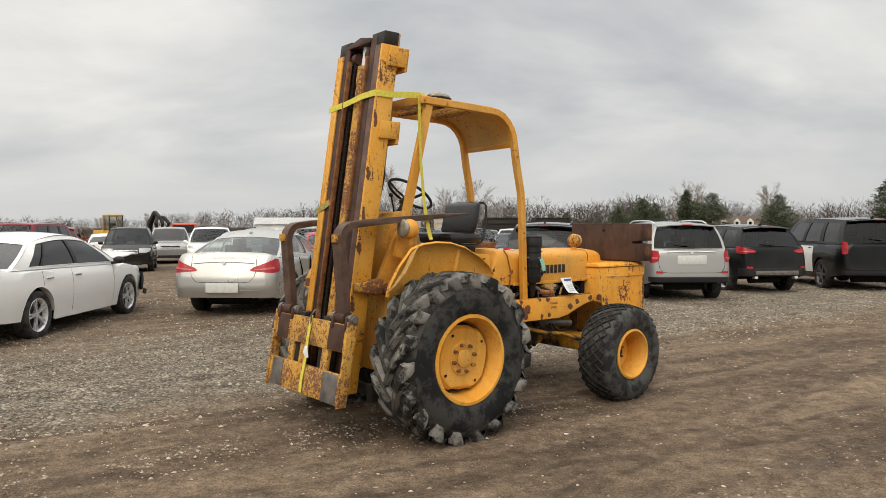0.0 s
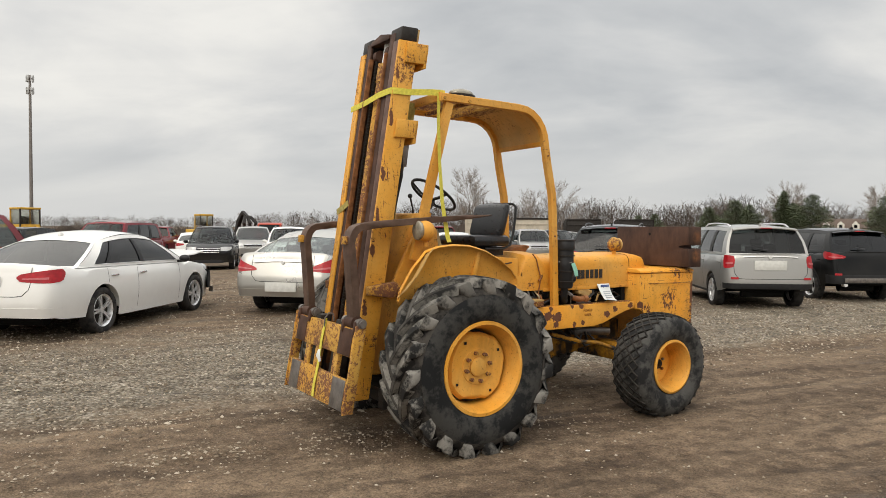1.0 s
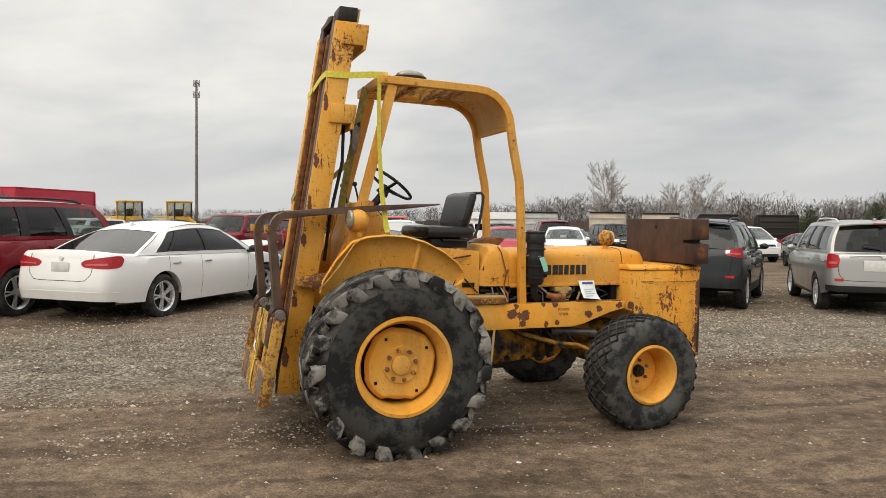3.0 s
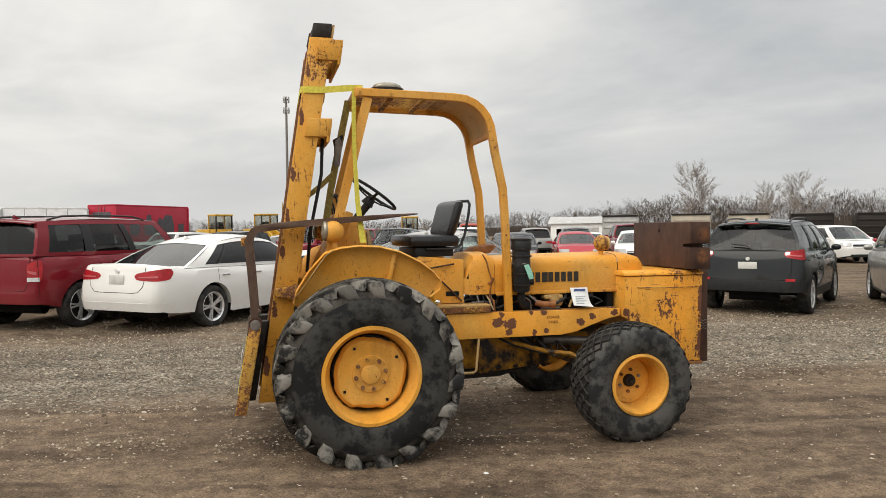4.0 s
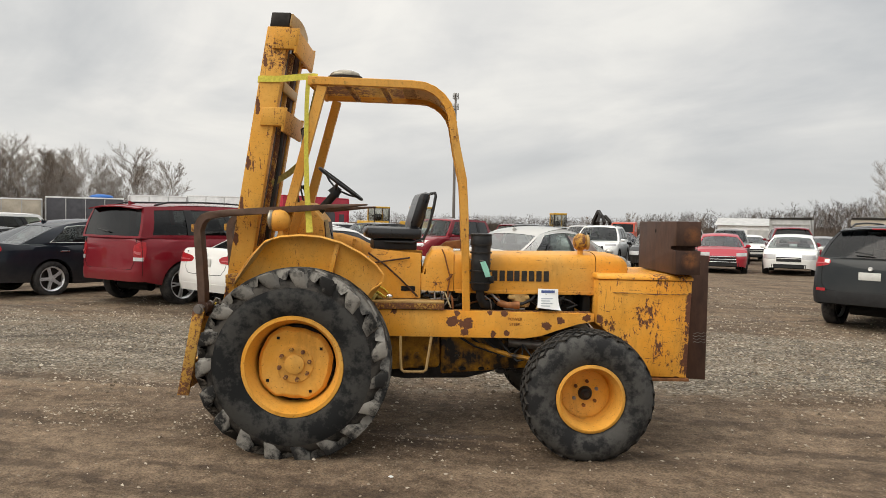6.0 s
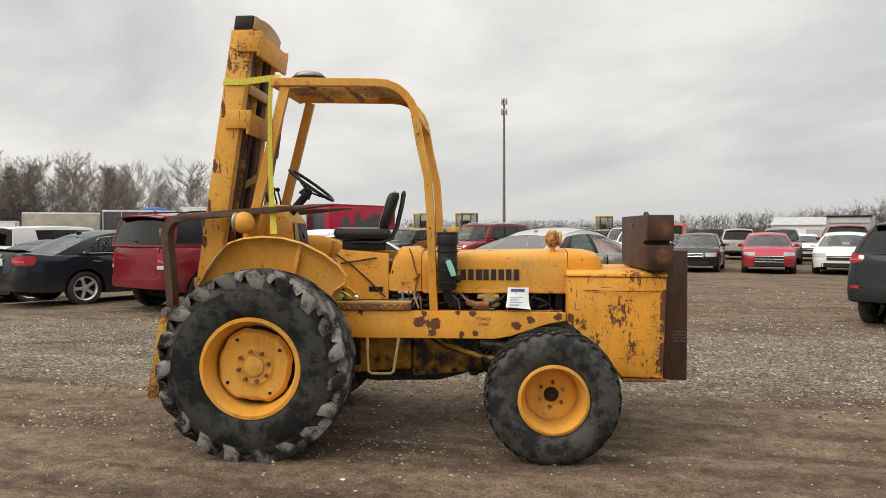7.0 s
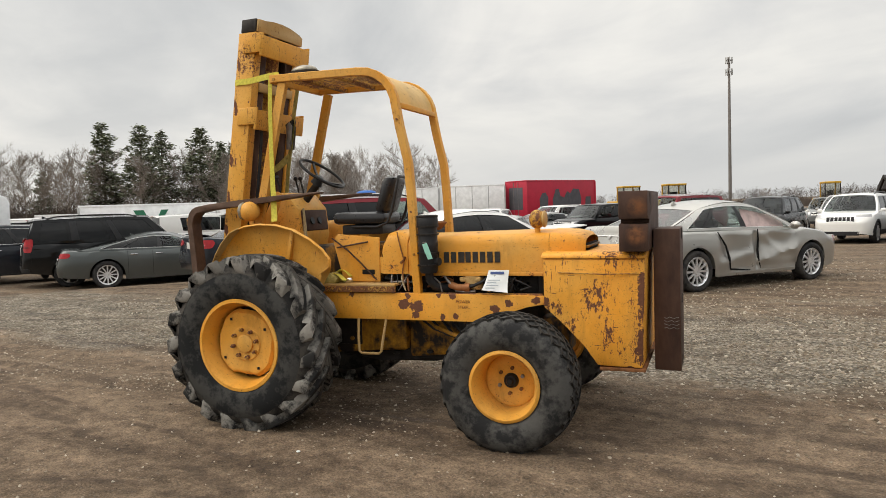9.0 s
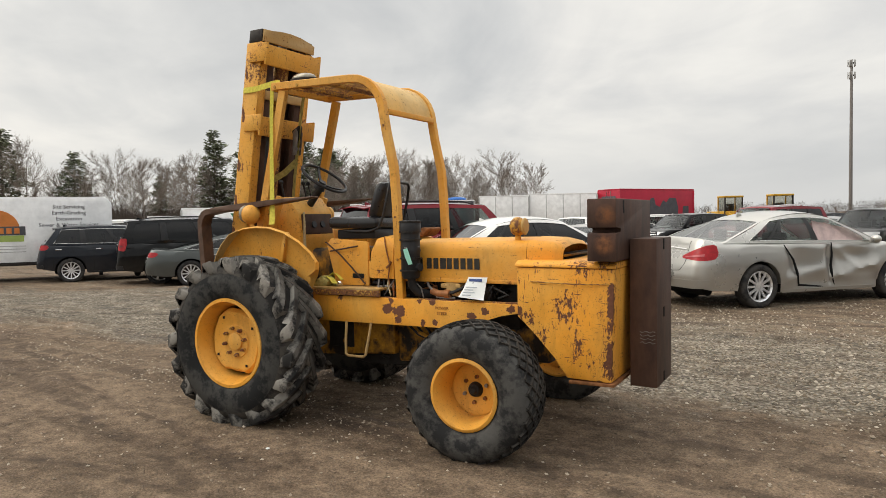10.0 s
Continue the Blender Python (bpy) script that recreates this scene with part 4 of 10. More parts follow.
def build_chassis(parent):
    chassis = thing_part("chassis", parent, "yellow chassis with side beams and oily castings")
    for s in (-1, 1):
        y0, y1 = sorted((s * 0.405, s * 0.375))
        bm = bm_new()
        outline = [(0.36, 0.685), (1.55, 0.685), (1.66, 0.70), (1.80, 0.752), (1.92, 0.795), (2.04, 0.81), (2.04, 0.868), (0.36, 0.878)]
        prism(bm, outline, y0, y1, 1, 0.004)
        part("side_beam", bm, MACHINE_BEAM, chassis, "yellow side beam with dark flaking rust spots")
        bm = bm_new()
        y0, y1 = sorted((s * 0.376, s * 0.33))
        box(bm, (0.36, y0, 0.866), (2.02, y1, 0.876), 0.002)
        part("beam_flange", bm, MACHINE_RUSTY, chassis)
        # step rod under the platform
        bm = bm_new()
        yy = s * 0.40
        tube(bm, [(0.665, yy, 0.69), (0.668, yy - s * -0.02, 0.55), (0.675, yy + s * 0.03, 0.455), (0.695, yy + s * 0.03, 0.44), (0.83, yy + s * 0.03, 0.44), (0.85, yy + s * 0.03, 0.455), (0.885, yy, 0.69)], 0.01)
        part("step_rod", bm, MACHINE_PALE, chassis, "bent rod step")
        # platform with chequered edge
        y0, y1 = sorted((s * 0.425, s * 0.12))
        bm = bm_new()
        box(bm, (0.34, y0, 0.925), (0.97, y1, 0.94), 0.003)
        part("platform", bm, MACHINE_PALE, chassis, "worn footplate")
        bm = bm_new()
        y0, y1 = sorted((s * 0.425, s * 0.40))
        box(bm, (0.34, y0, 0.882), (0.97, y1, 0.924), 0.002)
        part("platform_edge", bm, MACHINE_RUSTY, chassis, "red-rusted platform edge")
        bm = bm_new()
        for k in range(42):
            x, z = 0.352 + k * 0.0147, 0.893 + 0.020 * (k % 2)
            a = 0.7 if k % 4 < 2 else -0.7
            box(bm, (-0.013, min(s * 0.4245, s * 0.430), -0.0035), (0.013, max(s * 0.4245, s * 0.430), 0.0035), 0.0, pose(x, 0, z, 0, a * 57.3, 0))
        tagged(part("tread_pattern", bm, STEEL_RUST, chassis, "raised rusty tread pattern"), kind="stuff")
    # transmission, engine sump and axle castings
    bm = bm_new()
    prism(bm, [(-0.25, 0.42), (0.25, 0.38), (0.55, 0.40), (0.95, 0.42), (0.95, 0.86), (-0.25, 0.86)], -0.19, 0.19, 1, 0.03)
    part("gearbox", bm, MACHINE_OILY, chassis, "oil-stained yellow gearbox")
    bm = bm_new()
    prism(bm, [(0.95, 0.36), (1.62, 0.42), (1.62, 0.70), (0.95, 0.70)], -0.15, 0.15, 1, 0.03)
    part("sump", bm, MACHINE_OILY, chassis, "oil-blackened yellow sump")
    # added black pan, stands in for the shade and far parts below the gearbox
    bm = bm_new()
    prism(bm, [(0.30, 0.46), (0.36, 0.36), (0.7, 0.325), (1.15, 0.33), (1.4, 0.40), (1.42, 0.46)], -0.13, 0.13, 1, 0.03)
    part("oil_pan", bm, CAST_BLACK, chassis, "black pan added for the shade below the gearbox")
    # plain black panel, slightly proud of the gearbox sides
    bm = bm_new()
    box(bm, (0.34, -0.197, 0.45), (0.58, 0.197, 0.86), 0.012)
    part("brake_cover", bm, CAST_BLACK, chassis, "black panel behind the drive wheel")
    lettering("POWER", 0.03, pose(1.475, -0.4065, 0.812, 90), LETTER_FAINT, chassis)
    lettering("STEER", 0.03, pose(1.475, -0.4065, 0.775, 90), LETTER_FAINT, chassis)
    rng = random.Random(4)
    for k in range(26):
        x = 0.35 + k * 0.048
        bm = bm_new()
        ball(bm, (x, rng.uniform(-0.16, -0.06), 0.405 + rng.uniform(-0.012, 0.02)), rng.uniform(0.018, 0.04), (1.2, 1.0, 0.7), 8, 5)
        part("oil_crust", bm, CAST_BLACK, chassis)
    for x, z in ((0.5, 0.5), (0.62, 0.64), (0.78, 0.52), (0.9, 0.66), (1.08, 0.5), (1.2, 0.58), (1.36, 0.52), (1.5, 0.6)):
        bm = bm_new()
        y = -0.19 if x < 0.95 else -0.15
        cyl(bm, (x, y + 0.005, z), (x, y - 0.018, z), 0.018, 6)
        part("casting_bolt", bm, MACHINE_OILY, chassis)
    bm = bm_new()
    box(bm, (0.98, -0.16, 0.66), (1.95, 0.16, 1.02), 0.02)
    part("engine_block", bm, CAST_BLACK, chassis, "black oily engine block")
    bm = bm_new()
    cyl(bm, (0, -0.66, 0.585), (0, 0.66, 0.585), 0.12, 20)
    cyl(bm, (0, -0.30, 0.585), (0, 0.30, 0.585), 0.19, 24)
    part("drive_axle", bm, MACHINE_OILY, chassis)
    bm = bm_new()
    box(bm, (-0.28, -0.30, 0.40), (-0.10, 0.30, 1.02), 0.02)
    part("front_frame", bm, MACHINE, chassis, "yellow front frame below the mast")
    bm = bm_new()
    cyl(bm, (-0.42, -0.42, 0.30), (-0.42, 0.42, 0.30), 0.045, 14)
    for s in (-1, 1):
        box(bm, (-0.5, s * 0.40 - 0.04, 0.24), (-0.33, s * 0.40 + 0.04, 0.37), 0.012)
    part("mast_pivot", bm, CAST_BLACK, chassis)
    bm = bm_new()
    prism(bm, [(-0.62, 0.36), (0.62, 0.36), (0.62, 0.44), (0.25, 0.52), (-0.25, 0.52), (-0.62, 0.44)], 1.82, 1.96, 0, 0.015)
    part("steer_axle", bm, MACHINE_OILY, chassis, "oily yellow steering axle")
    bm = bm_new()
    box(bm, (1.62, -0.12, 0.44), (2.15, 0.12, 0.68), 0.02)
    part("axle_carrier", bm, MACHINE_OILY, chassis)
    for s in (-1, 1):
        bm = bm_new()
        tube(bm, [(1.2, s * 0.25, 0.62), (1.45, s * 0.33, 0.55), (1.62, s * 0.38, 0.53), (1.80, s * 0.55, 0.45)], 0.018)
        part("steering_link", bm, MACHINE_OILY, chassis)
        bm = bm_new()
        cyl(bm, (1.45, s * 0.24, 0.63), (1.85, s * 0.27, 0.60), 0.035, 14)
        part("steering_ram", bm, STEEL_GREY, chassis)
        for j in range(4):
            bm = bm_new()
            yy = s * (0.2 + 0.03 * j)
            tube(bm, [(1.05 + 0.1 * j, yy, 0.68), (1.2 + 0.1 * j, yy + s * 0.06, 0.60 - 0.03 * j), (1.4 + 0.07 * j, yy + s * 0.08, 0.54), (1.55, yy + s * 0.03, 0.62)], 0.009)
            part("hose", bm, RUBBER_BLACK, chassis)


build_chassis(fork_truck)


def build_rear_box(parent):
    rear = thing_part("counterweight_box", parent, "chipped yellow counterweight box over the steering axle")
    side = [(2.05, 1.118), (2.05, 0.80), (2.10, 0.768), (2.205, 0.69), (2.318, 0.562), (2.36, 0.505), (2.395, 0.448), (2.672, 0.44), (2.694, 1.118)]
    bm = bm_new()
    prism(bm, side, -1.0, 1.0, 1)
    for v in bm.verts:
        v.co.y *= 0.455 + 0.06 * smooth_step(2.04, 2.45, v.co.x)
    bmesh.ops.bevel(bm, geom=bm.edges[:], offset=0.012, segments=2, profile=0.5, affect="EDGES")
    part("box_body", bm, MACHINE_BOX, rear, "yellow steel box with scraped rusty sides")
    bm = bm_new()
    prism(bm, [(-0.465, 1.121), (0.465, 1.121), (0.458, 1.142), (0.42, 1.158), (-0.42, 1.158), (-0.458, 1.142)], 2.04, 2.70, 0, 0.006)
    for v in bm.verts:
        v.co.y *= 1.0 + 0.12 * smooth_step(2.04, 2.45, v.co.x)
    part("lid", bm, MACHINE_BOX, rear, "rounded yellow lid with rusty edge")
    # arched inner guard over the tyre
    bm = bm_new()
    rows = []
    for x, z in arc(1.98, 0.38, 0.53, 76, 8, 10):
        rows.append([(x, -0.40, z), (x, 0.40, z)])
    sheet(bm, rows)
    thicken(bm, 0.012)
    part("wheel_arch", bm, MACHINE_OILY, rear)
    bm = bm_new()
    tube(bm, [(2.15, -0.468, 1.03), (2.45, -0.517, 1.025), (2.66, -0.517, 1.03)], 0.0035)
    part("weld_seam", bm, MACHINE_RUSTY, rear)
    bm = bm_new()
    box(bm, (2.41, -0.52, 0.418), (2.69, 0.52, 0.4385), 0.004)
    part("bottom_edge", bm, STEEL_RUST, rear)


build_rear_box(fork_truck)


def build_hood(parent):
    hood = thing_part("hood", parent, "yellow tractor hood with worn black lettering")

    def section(x, w, zt, zb, drop=0.0):
        r = 0.07
        pts = [(x, -w, zb), (x, -w - 0.004, zb + 0.12), (x, -w, zt - r)]
        pts += [(x, -w + r * (1 - math.cos(radians(a))), zt - r + r * math.sin(radians(a))) for a in (22, 45, 68, 90)]
        pts += [(x, -w * 0.4, zt + 0.012), (x, 0, zt + 0.016)]
        return pts + [(x, -y, z) for _, y, z in pts[::-1][1:]]
    bm = bm_new()
    vs = sheet(bm, [section(x, w, zt, zb) for x, w, zt, zb in ((1.04, 0.315, 1.268, 1.005), (1.4, 0.315, 1.274, 1.0), (1.8, 0.312, 1.280, 0.995), (2.06, 0.31, 1.282, 0.99))])
    bm.faces.new(vs[0])
    part("hood_panel", bm, MACHINE, hood, "yellow hood panel")
    bm = bm_new()
    nose = [(2.064, 0.313, 1.285, 0.99), (2.2, 0.308, 1.278, 0.99), (2.27, 0.298, 1.262, 0.99), (2.30, 0.28, 1.235, 1.0)]
    vs = sheet(bm, [section(*q) for q in nose])
    part("nose", bm, MACHINE, hood, "rounded yellow nose")
    bm = bm_new()
    box(bm, (2.27, -0.26, 1.0), (2.295, 0.26, 1.20), 0.004)
    part("grille_backing", bm, SEAM, hood)
    for i in range(6):
        bm = bm_new()
        box(bm, (2.285, -0.255, 1.02 + i * 0.031), (2.312, 0.255, 1.034 + i * 0.031), 0.003)
        part("grille_bar", bm, MACHINE_OILY, hood)
    # fuel tank cowl ahead of the seat
    bm = bm_new()
    vs = sheet(bm, [section(0.80, 0.29, 1.12, 1.01), section(0.835, 0.31, 1.24, 1.005), section(0.875, 0.318, 1.30, 1.005), section(1.0, 0.32, 1.305, 1.005), section(1.036, 0.318, 1.285, 1.005)])
    bm.faces.new(vs[0])
    bm.faces.new(vs[-1][::-1])
    part("tank_cowl", bm, MACHINE, hood, "yellow tank cowl")
    bm = bm_new()
    prism(bm, [(0.92, 1.30), (1.1, 1.30), (1.16, 1.36), (1.12, 1.37), (0.98, 1.35)], -0.02, 0.20, 1, 0.012)
    part("rag", bm, STEEL_RUST, hood, "brown rag on the cowl")
    # lettering, as plain upright blocks of the letters' size
    for s in (-1, 1):
        for i in range(10):
            x0 = 1.208 + i * 0.053
            w = 0.018 if i == 1 else 0.046 if i == 4 else 0.038
            bm = bm_new()
            y0, y1 = sorted((s * 0.3185, s * 0.322))
            box(bm, (x0, y0, 1.085), (x0 + w, y1, 1.16), 0)
            part("letter_block", bm, LETTER_BLACK, hood)
    for s in (-1, 1):
        bm = bm_new()
        y0, y1 = sorted((s * 0.3145, s * 0.3225))
        box(bm, (1.05, y0, 0.992), (2.055, y1, 1.018), 0.003)
        part("hood_lip", bm, MACHINE, hood, "folded lower lip of the hood")
    # wires tied down over the cowl
    for pts, r, mat in (([(0.95, -0.30, 1.305), (0.97, -0.327, 1.26), (0.99, -0.331, 1.18), (1.012, -0.334, 1.105), (0.995, -0.332, 1.02), (1.0, -0.31, 0.93)], 0.005, STEEL_RUST), ([(0.985, -0.338, 1.085), (1.012, -0.337, 1.105), (1.022, -0.337, 1.13)], 0.009, STEEL_RUST),
                        ([(0.90, -0.30, 1.01), (0.905, -0.33, 0.95), (0.93, -0.34, 0.88)], 0.007, STEEL_GREY), ([(0.94, -0.30, 1.01), (0.955, -0.33, 0.95), (0.945, -0.33, 0.88)], 0.005, RUBBER_BLACK), ([(0.97, -0.29, 1.01), (0.99, -0.33, 0.96), (1.02, -0.34, 0.885)], 0.006, WEB_TAN),
                        ([(1.02, -0.29, 1.0), (1.0, -0.33, 0.94), (0.96, -0.34, 0.885)], 0.005, STEEL_GREY), ([(1.0, -0.26, 1.0), (1.03, -0.32, 0.95), (1.035, -0.32, 0.88)], 0.008, COPPER)):
        bm = bm_new()
        tube(bm, pts, r)
        part("cowl_wire", bm, mat, hood)
    # ball lamp on a stem
    lamp = thing_part("ball_lamp", hood, "yellow-painted ball work lamp")
    bm = bm_new()
    ball(bm, (1.965, -0.22, 1.372), 0.062, (0.9, 1, 1.05))
    part("lamp_housing", bm, MACHINE_RUSTY, lamp)
    bm = bm_new()
    lathe(bm, [(0.0, 0.0), (0.052, 0.0), (0.058, 0.012), (0.05, 0.02), (0.0, 0.024)], 20, "x")
    for v in bm.verts:
        v.co += Vector((2.005, -0.22, 1.372))
    part("lamp_lens", bm, MACHINE_PALE, lamp)
    bm = bm_new()
    cyl(bm, (1.965, -0.22, 1.28), (1.965, -0.22, 1.32), 0.02, 12)
    part("lamp_stem", bm, MACHINE, lamp)
    # air cleaner
    cleaner = thing_part("air_cleaner", hood, "black air cleaner canister beside the hood")
    c = (1.225, -0.392)
    bm = bm_new()
    lathe(bm, [(0.0, 1.02), (0.055, 1.02), (0.066, 1.04), (0.068, 1.20), (0.072, 1.215), (0.068, 1.23), (0.068, 1.34), (0.0, 1.34)], 28, "z")
    for v in bm.verts:
        v.co += Vector((c[0], c[1], 0))
    part("canister", bm, PLASTIC_BLACK, cleaner)
    bm = bm_new()
    lathe(bm, [(0.0, 1.34), (0.074, 1.34), (0.076, 1.35), (0.074, 1.415), (0.066, 1.425), (0.0, 1.425)], 28, "z")
    for v in bm.verts:
        v.co += Vector((c[0], c[1], 0))
    part("pre_cleaner", bm, PLASTIC_BLACK, cleaner)
    for z in (1.075, 1.16, 1.29, 1.345, 1.415):
        bm = bm_new()
        lathe(bm, [(0.066, z - 0.006), (0.0785, z - 0.005), (0.0785, z + 0.005), (0.066, z + 0.006)], 28, "z", closed=True)
        for v in bm.verts:
            v.co += Vector((c[0], c[1], 0))
        part("band", bm, STEEL_DARK, cleaner)
    bm = bm_new()
    tube(bm, [(1.225, -0.39, 1.04), (1.225, -0.38, 0.97), (1.25, -0.35, 0.92), (1.32, -0.28, 0.90)], 0.03, 14)
    cyl(bm, (1.28, -0.40, 1.10), (1.315, -0.41, 1.10), 0.026, 14)
    part("intake_hose", bm, RUBBER_BLACK, cleaner)
    bm = bm_new()
    tube(bm, [(c[0] - 0.075, c[1], 1.24), (c[0], c[1] - 0.076, 1.235), (c[0] + 0.075, c[1], 1.24)], 0.005)
    part("clamp_wire", bm, STEEL_GREY, cleaner)
    bm = bm_new()
    sheet(bm, [[(1.215, -0.475, 1.225), (1.25, -0.478, 1.235)], [(1.235, -0.482, 1.17), (1.275, -0.485, 1.18)], [(1.255, -0.476, 1.12), (1.29, -0.478, 1.125)]])
    thicken(bm, 0.0015)
    part("green_tag", bm, PAPER_GREEN, cleaner, "pale green paper tag on a wire")
    # hanging sale paper
    tag = thing_part("sale_tag", hood, "white printed paper tag hung over the beam")
    bm = bm_new()
    rows = [[(1.645 + 0.145 * f - g * 0.02 + 0.03 * g * g * f, -0.335 - 0.105 * g - 0.014 * math.sin(3 * f + 2 * g), 1.035 - 0.125 * g - 0.02 * f * g - 0.02 * math.sin(math.pi * g)) for f in (0, 0.33, 0.66, 1)] for g in (0, 0.25, 0.5, 0.75, 1)]
    sheet(bm, rows)
    thicken(bm, 0.002)
    part("paper", bm, PAPER, tag)
    bm = bm_new()
    box(bm, (1.665, -0.352, 1.008), (1.76, -0.349, 1.026), 0, None)
    for v in bm.verts:
        v.co.y -= 0.012
    part("printed_header", bm, PAPER_BLUE, tag)
    for i in range(4):
        bm = bm_new()
        g = 0.35 + i * 0.13
        box(bm, (1.665 - g * 0.02, -0.352 - 0.105 * g - 0.014, 1.012 - 0.125 * g), (1.75 - g * 0.02 - 0.02 * (i % 2), -0.3495 - 0.105 * g - 0.014, 1.019 - 0.125 * g), 0)
        part("printed_line", bm, PAPER_GREY, tag)
    # pipes, wires and fittings between hood and beam
    random.seed(11)
    for i in range(16):
        bm = bm_new()
        x = 0.86 + random.random() * 0.9
        y = -0.20 - random.random() * 0.14
        z = 0.9 + random.random() * 0.08
        pts = [(x, y, z)]
        for j in range(4):
            x += random.uniform(-0.05, 0.13)
            pts.append((x, y + random.uniform(-0.03, 0.03), min(1.0, max(0.885, z + random.uniform(-0.05, 0.06)))))
        tube(bm, pts, random.choice((0.005, 0.007, 0.01)))
        part("engine_wire", bm, random.choice((RUBBER_BLACK, RUBBER_BLACK, STEEL_GREY, COPPER)), hood)
    bm = bm_new()
    tube(bm, [(1.36, -0.33, 0.93), (1.42, -0.35, 0.915), (1.47, -0.35, 0.915)], 0.024, 14)
    cyl(bm, (1.47, -0.35, 0.915), (1.51, -0.35, 0.915), 0.03, 14)
    part("filter_fitting", bm, COPPER, hood, "orange-brown pipe fitting")
    bm = bm_new()
    cyl(bm, (1.50, -0.24, 0.90), (1.50, -0.24, 1.0), 0.05, 18)
    cyl(bm, (1.50, -0.24, 0.97), (1.50, -0.24, 0.985), 0.065, 18)
    part("distributor", bm, MACHINE_OILY, hood)
    # carburettor with its bowl, linkage and hoses
    bm = bm_new()
    box(bm, (1.43, -0.345, 0.952), (1.585, -0.25, 0.985), 0.012)
    cyl(bm, (1.515, -0.30, 0.94), (1.515, -0.30, 0.99), 0.055, 18)
    lathe(bm, [(0.0, 0.0), (0.036, 0.004), (0.046, 0.02), (0.046, 0.05), (0.0, 0.05)], 18, "z")
    for v in [q for q in bm.verts if q.co.z < 0.06]:
        v.co += Vector((1.545, -0.305, 0.895))
    part("carburettor", bm, MACHINE_PALE, hood, "grimy tan carburettor under the hood")
    for pts, r, mat in (([(1.30, -0.30, 1.0), (1.335, -0.335, 0.965), (1.385, -0.35, 0.925)], 0.009, STEEL_GREY), ([(1.45, -0.35, 0.915), (1.53, -0.355, 0.925), (1.60, -0.34, 0.955), (1.63, -0.30, 0.985)], 0.011, RUBBER_BLACK), ([(1.25, -0.36, 0.985), (1.30, -0.38, 0.95), (1.31, -0.37, 0.885)], 0.005, STEEL_GREY),
                        ([(1.64, -0.33, 0.885), (1.66, -0.335, 0.94), (1.70, -0.33, 0.965), (1.74, -0.31, 0.97)], 0.010, MACHINE_PALE), ([(1.80, -0.31, 0.97), (1.87, -0.33, 0.95), (1.93, -0.32, 0.92), (1.86, -0.32, 0.895)], 0.008, RUBBER_BLACK), ([(1.78, -0.30, 0.985), (1.81, -0.32, 0.93), (1.79, -0.32, 0.885)], 0.007, RUBBER_BLACK),
                        ([(1.40, -0.34, 0.89), (1.47, -0.355, 0.885), (1.55, -0.35, 0.888)], 0.008, STEEL_GREY)):
        bm = bm_new()
        tube(bm, pts, r)
        part("engine_hose", bm, mat, hood)
    bm = bm_new()
    cyl(bm, (1.66, -0.26, 0.92), (1.80, -0.26, 0.92), 0.06, 18)
    part("alternator", bm, STEEL_DARK, hood)
    bm = bm_new()
    box(bm, (1.98, -0.30, 0.86), (2.03, 0.30, 1.24), 0.006)
    part("radiator", bm, SEAM, hood)


build_hood(fork_truck)


def build_fender(parent, s):
    fender = thing_part("fender", parent, "yellow pressed steel fender over the drive tyre")
    outline = [(-0.47, 1.02), (-0.45, 1.10), (-0.36, 1.24), (-0.255, 1.355), (-0.15, 1.388), (-0.02, 1.40), (0.12, 1.392), (0.26, 1.355), (0.40, 1.285), (0.50, 1.21), (0.555, 1.14), (0.55, 1.085), (0.47, 1.03)]
    bm = bm_new()
    rows = []
    # inner wall, rolled over outwards at the top
    for f, dy, dz in ((0.0, 0.0, 0), (0.5, -0.012, 0), (0.85, -0.03, 0), (0.96, -0.055, 0.0), (1.0, -0.085, 0.0), (0.992, -0.105, -0.006)):
        rows.append([(0.04 + (x - 0.04) * (0.55 + 0.45 * f), s * (0.50 - dy), 0.62 + (z - 0.62) * (0.3 + 0.7 * f) + dz) for x, z in outline])
    sheet(bm, rows)
    thicken(bm, 0.006)
    part("fender_shell", bm, MACHINE, fender)
    bm = bm_new()
    prism(bm, [(0.17, 1.13), (0.2, 1.13), (0.25, 1.345), (0.22, 1.355)], *sorted((s * 0.515, s * 0.56)), 1, 0.006)
    part("brace", bm, MACHINE, fender)
    bm = bm_new()
    ribbon(bm, [(-0.20, s * 0.585, 1.365), (-0.255, s * 0.61, 1.325), (-0.31, s * 0.635, 1.25), (-0.36, s * 0.64, 1.18), (-0.42, s * 0.62, 1.10), (-0.47, s * 0.59, 1.04)], [0.05, 0.075, 0.07, 0.06, 0.045, 0.02], 0.006, (0.5, 1, 0.35))
    part("bent_corner", bm, MACHINE_PALE, fender, "torn strip curled off the front corner")
    lamp = thing_part("head_lamp", parent, "yellow round head lamp on the fender")
    bm = bm_new()
    ball(bm, (-0.185, s * 0.47, 1.49), 0.078, (1.0, 0.95, 0.98))
    cyl(bm, (-0.17, s * 0.47, 1.38), (-0.18, s * 0.47, 1.43), 0.018, 10)
    part("lamp_shell", bm, MACHINE, lamp)
    bm = bm_new()
    lathe(bm, [(0.0, -0.02), (0.045, -0.016), (0.066, -0.004), (0.07, 0.008), (0.064, 0.02), (0.0, 0.02)], 24, "x")
    for v in bm.verts:
        v.co += Vector((-0.245, s * 0.47, 1.495))
    part("lamp_lens", bm, LAMP_GLASS, lamp, "clear lamp glass")


build_fender(fork_truck, -1)
build_fender(fork_truck, 1)


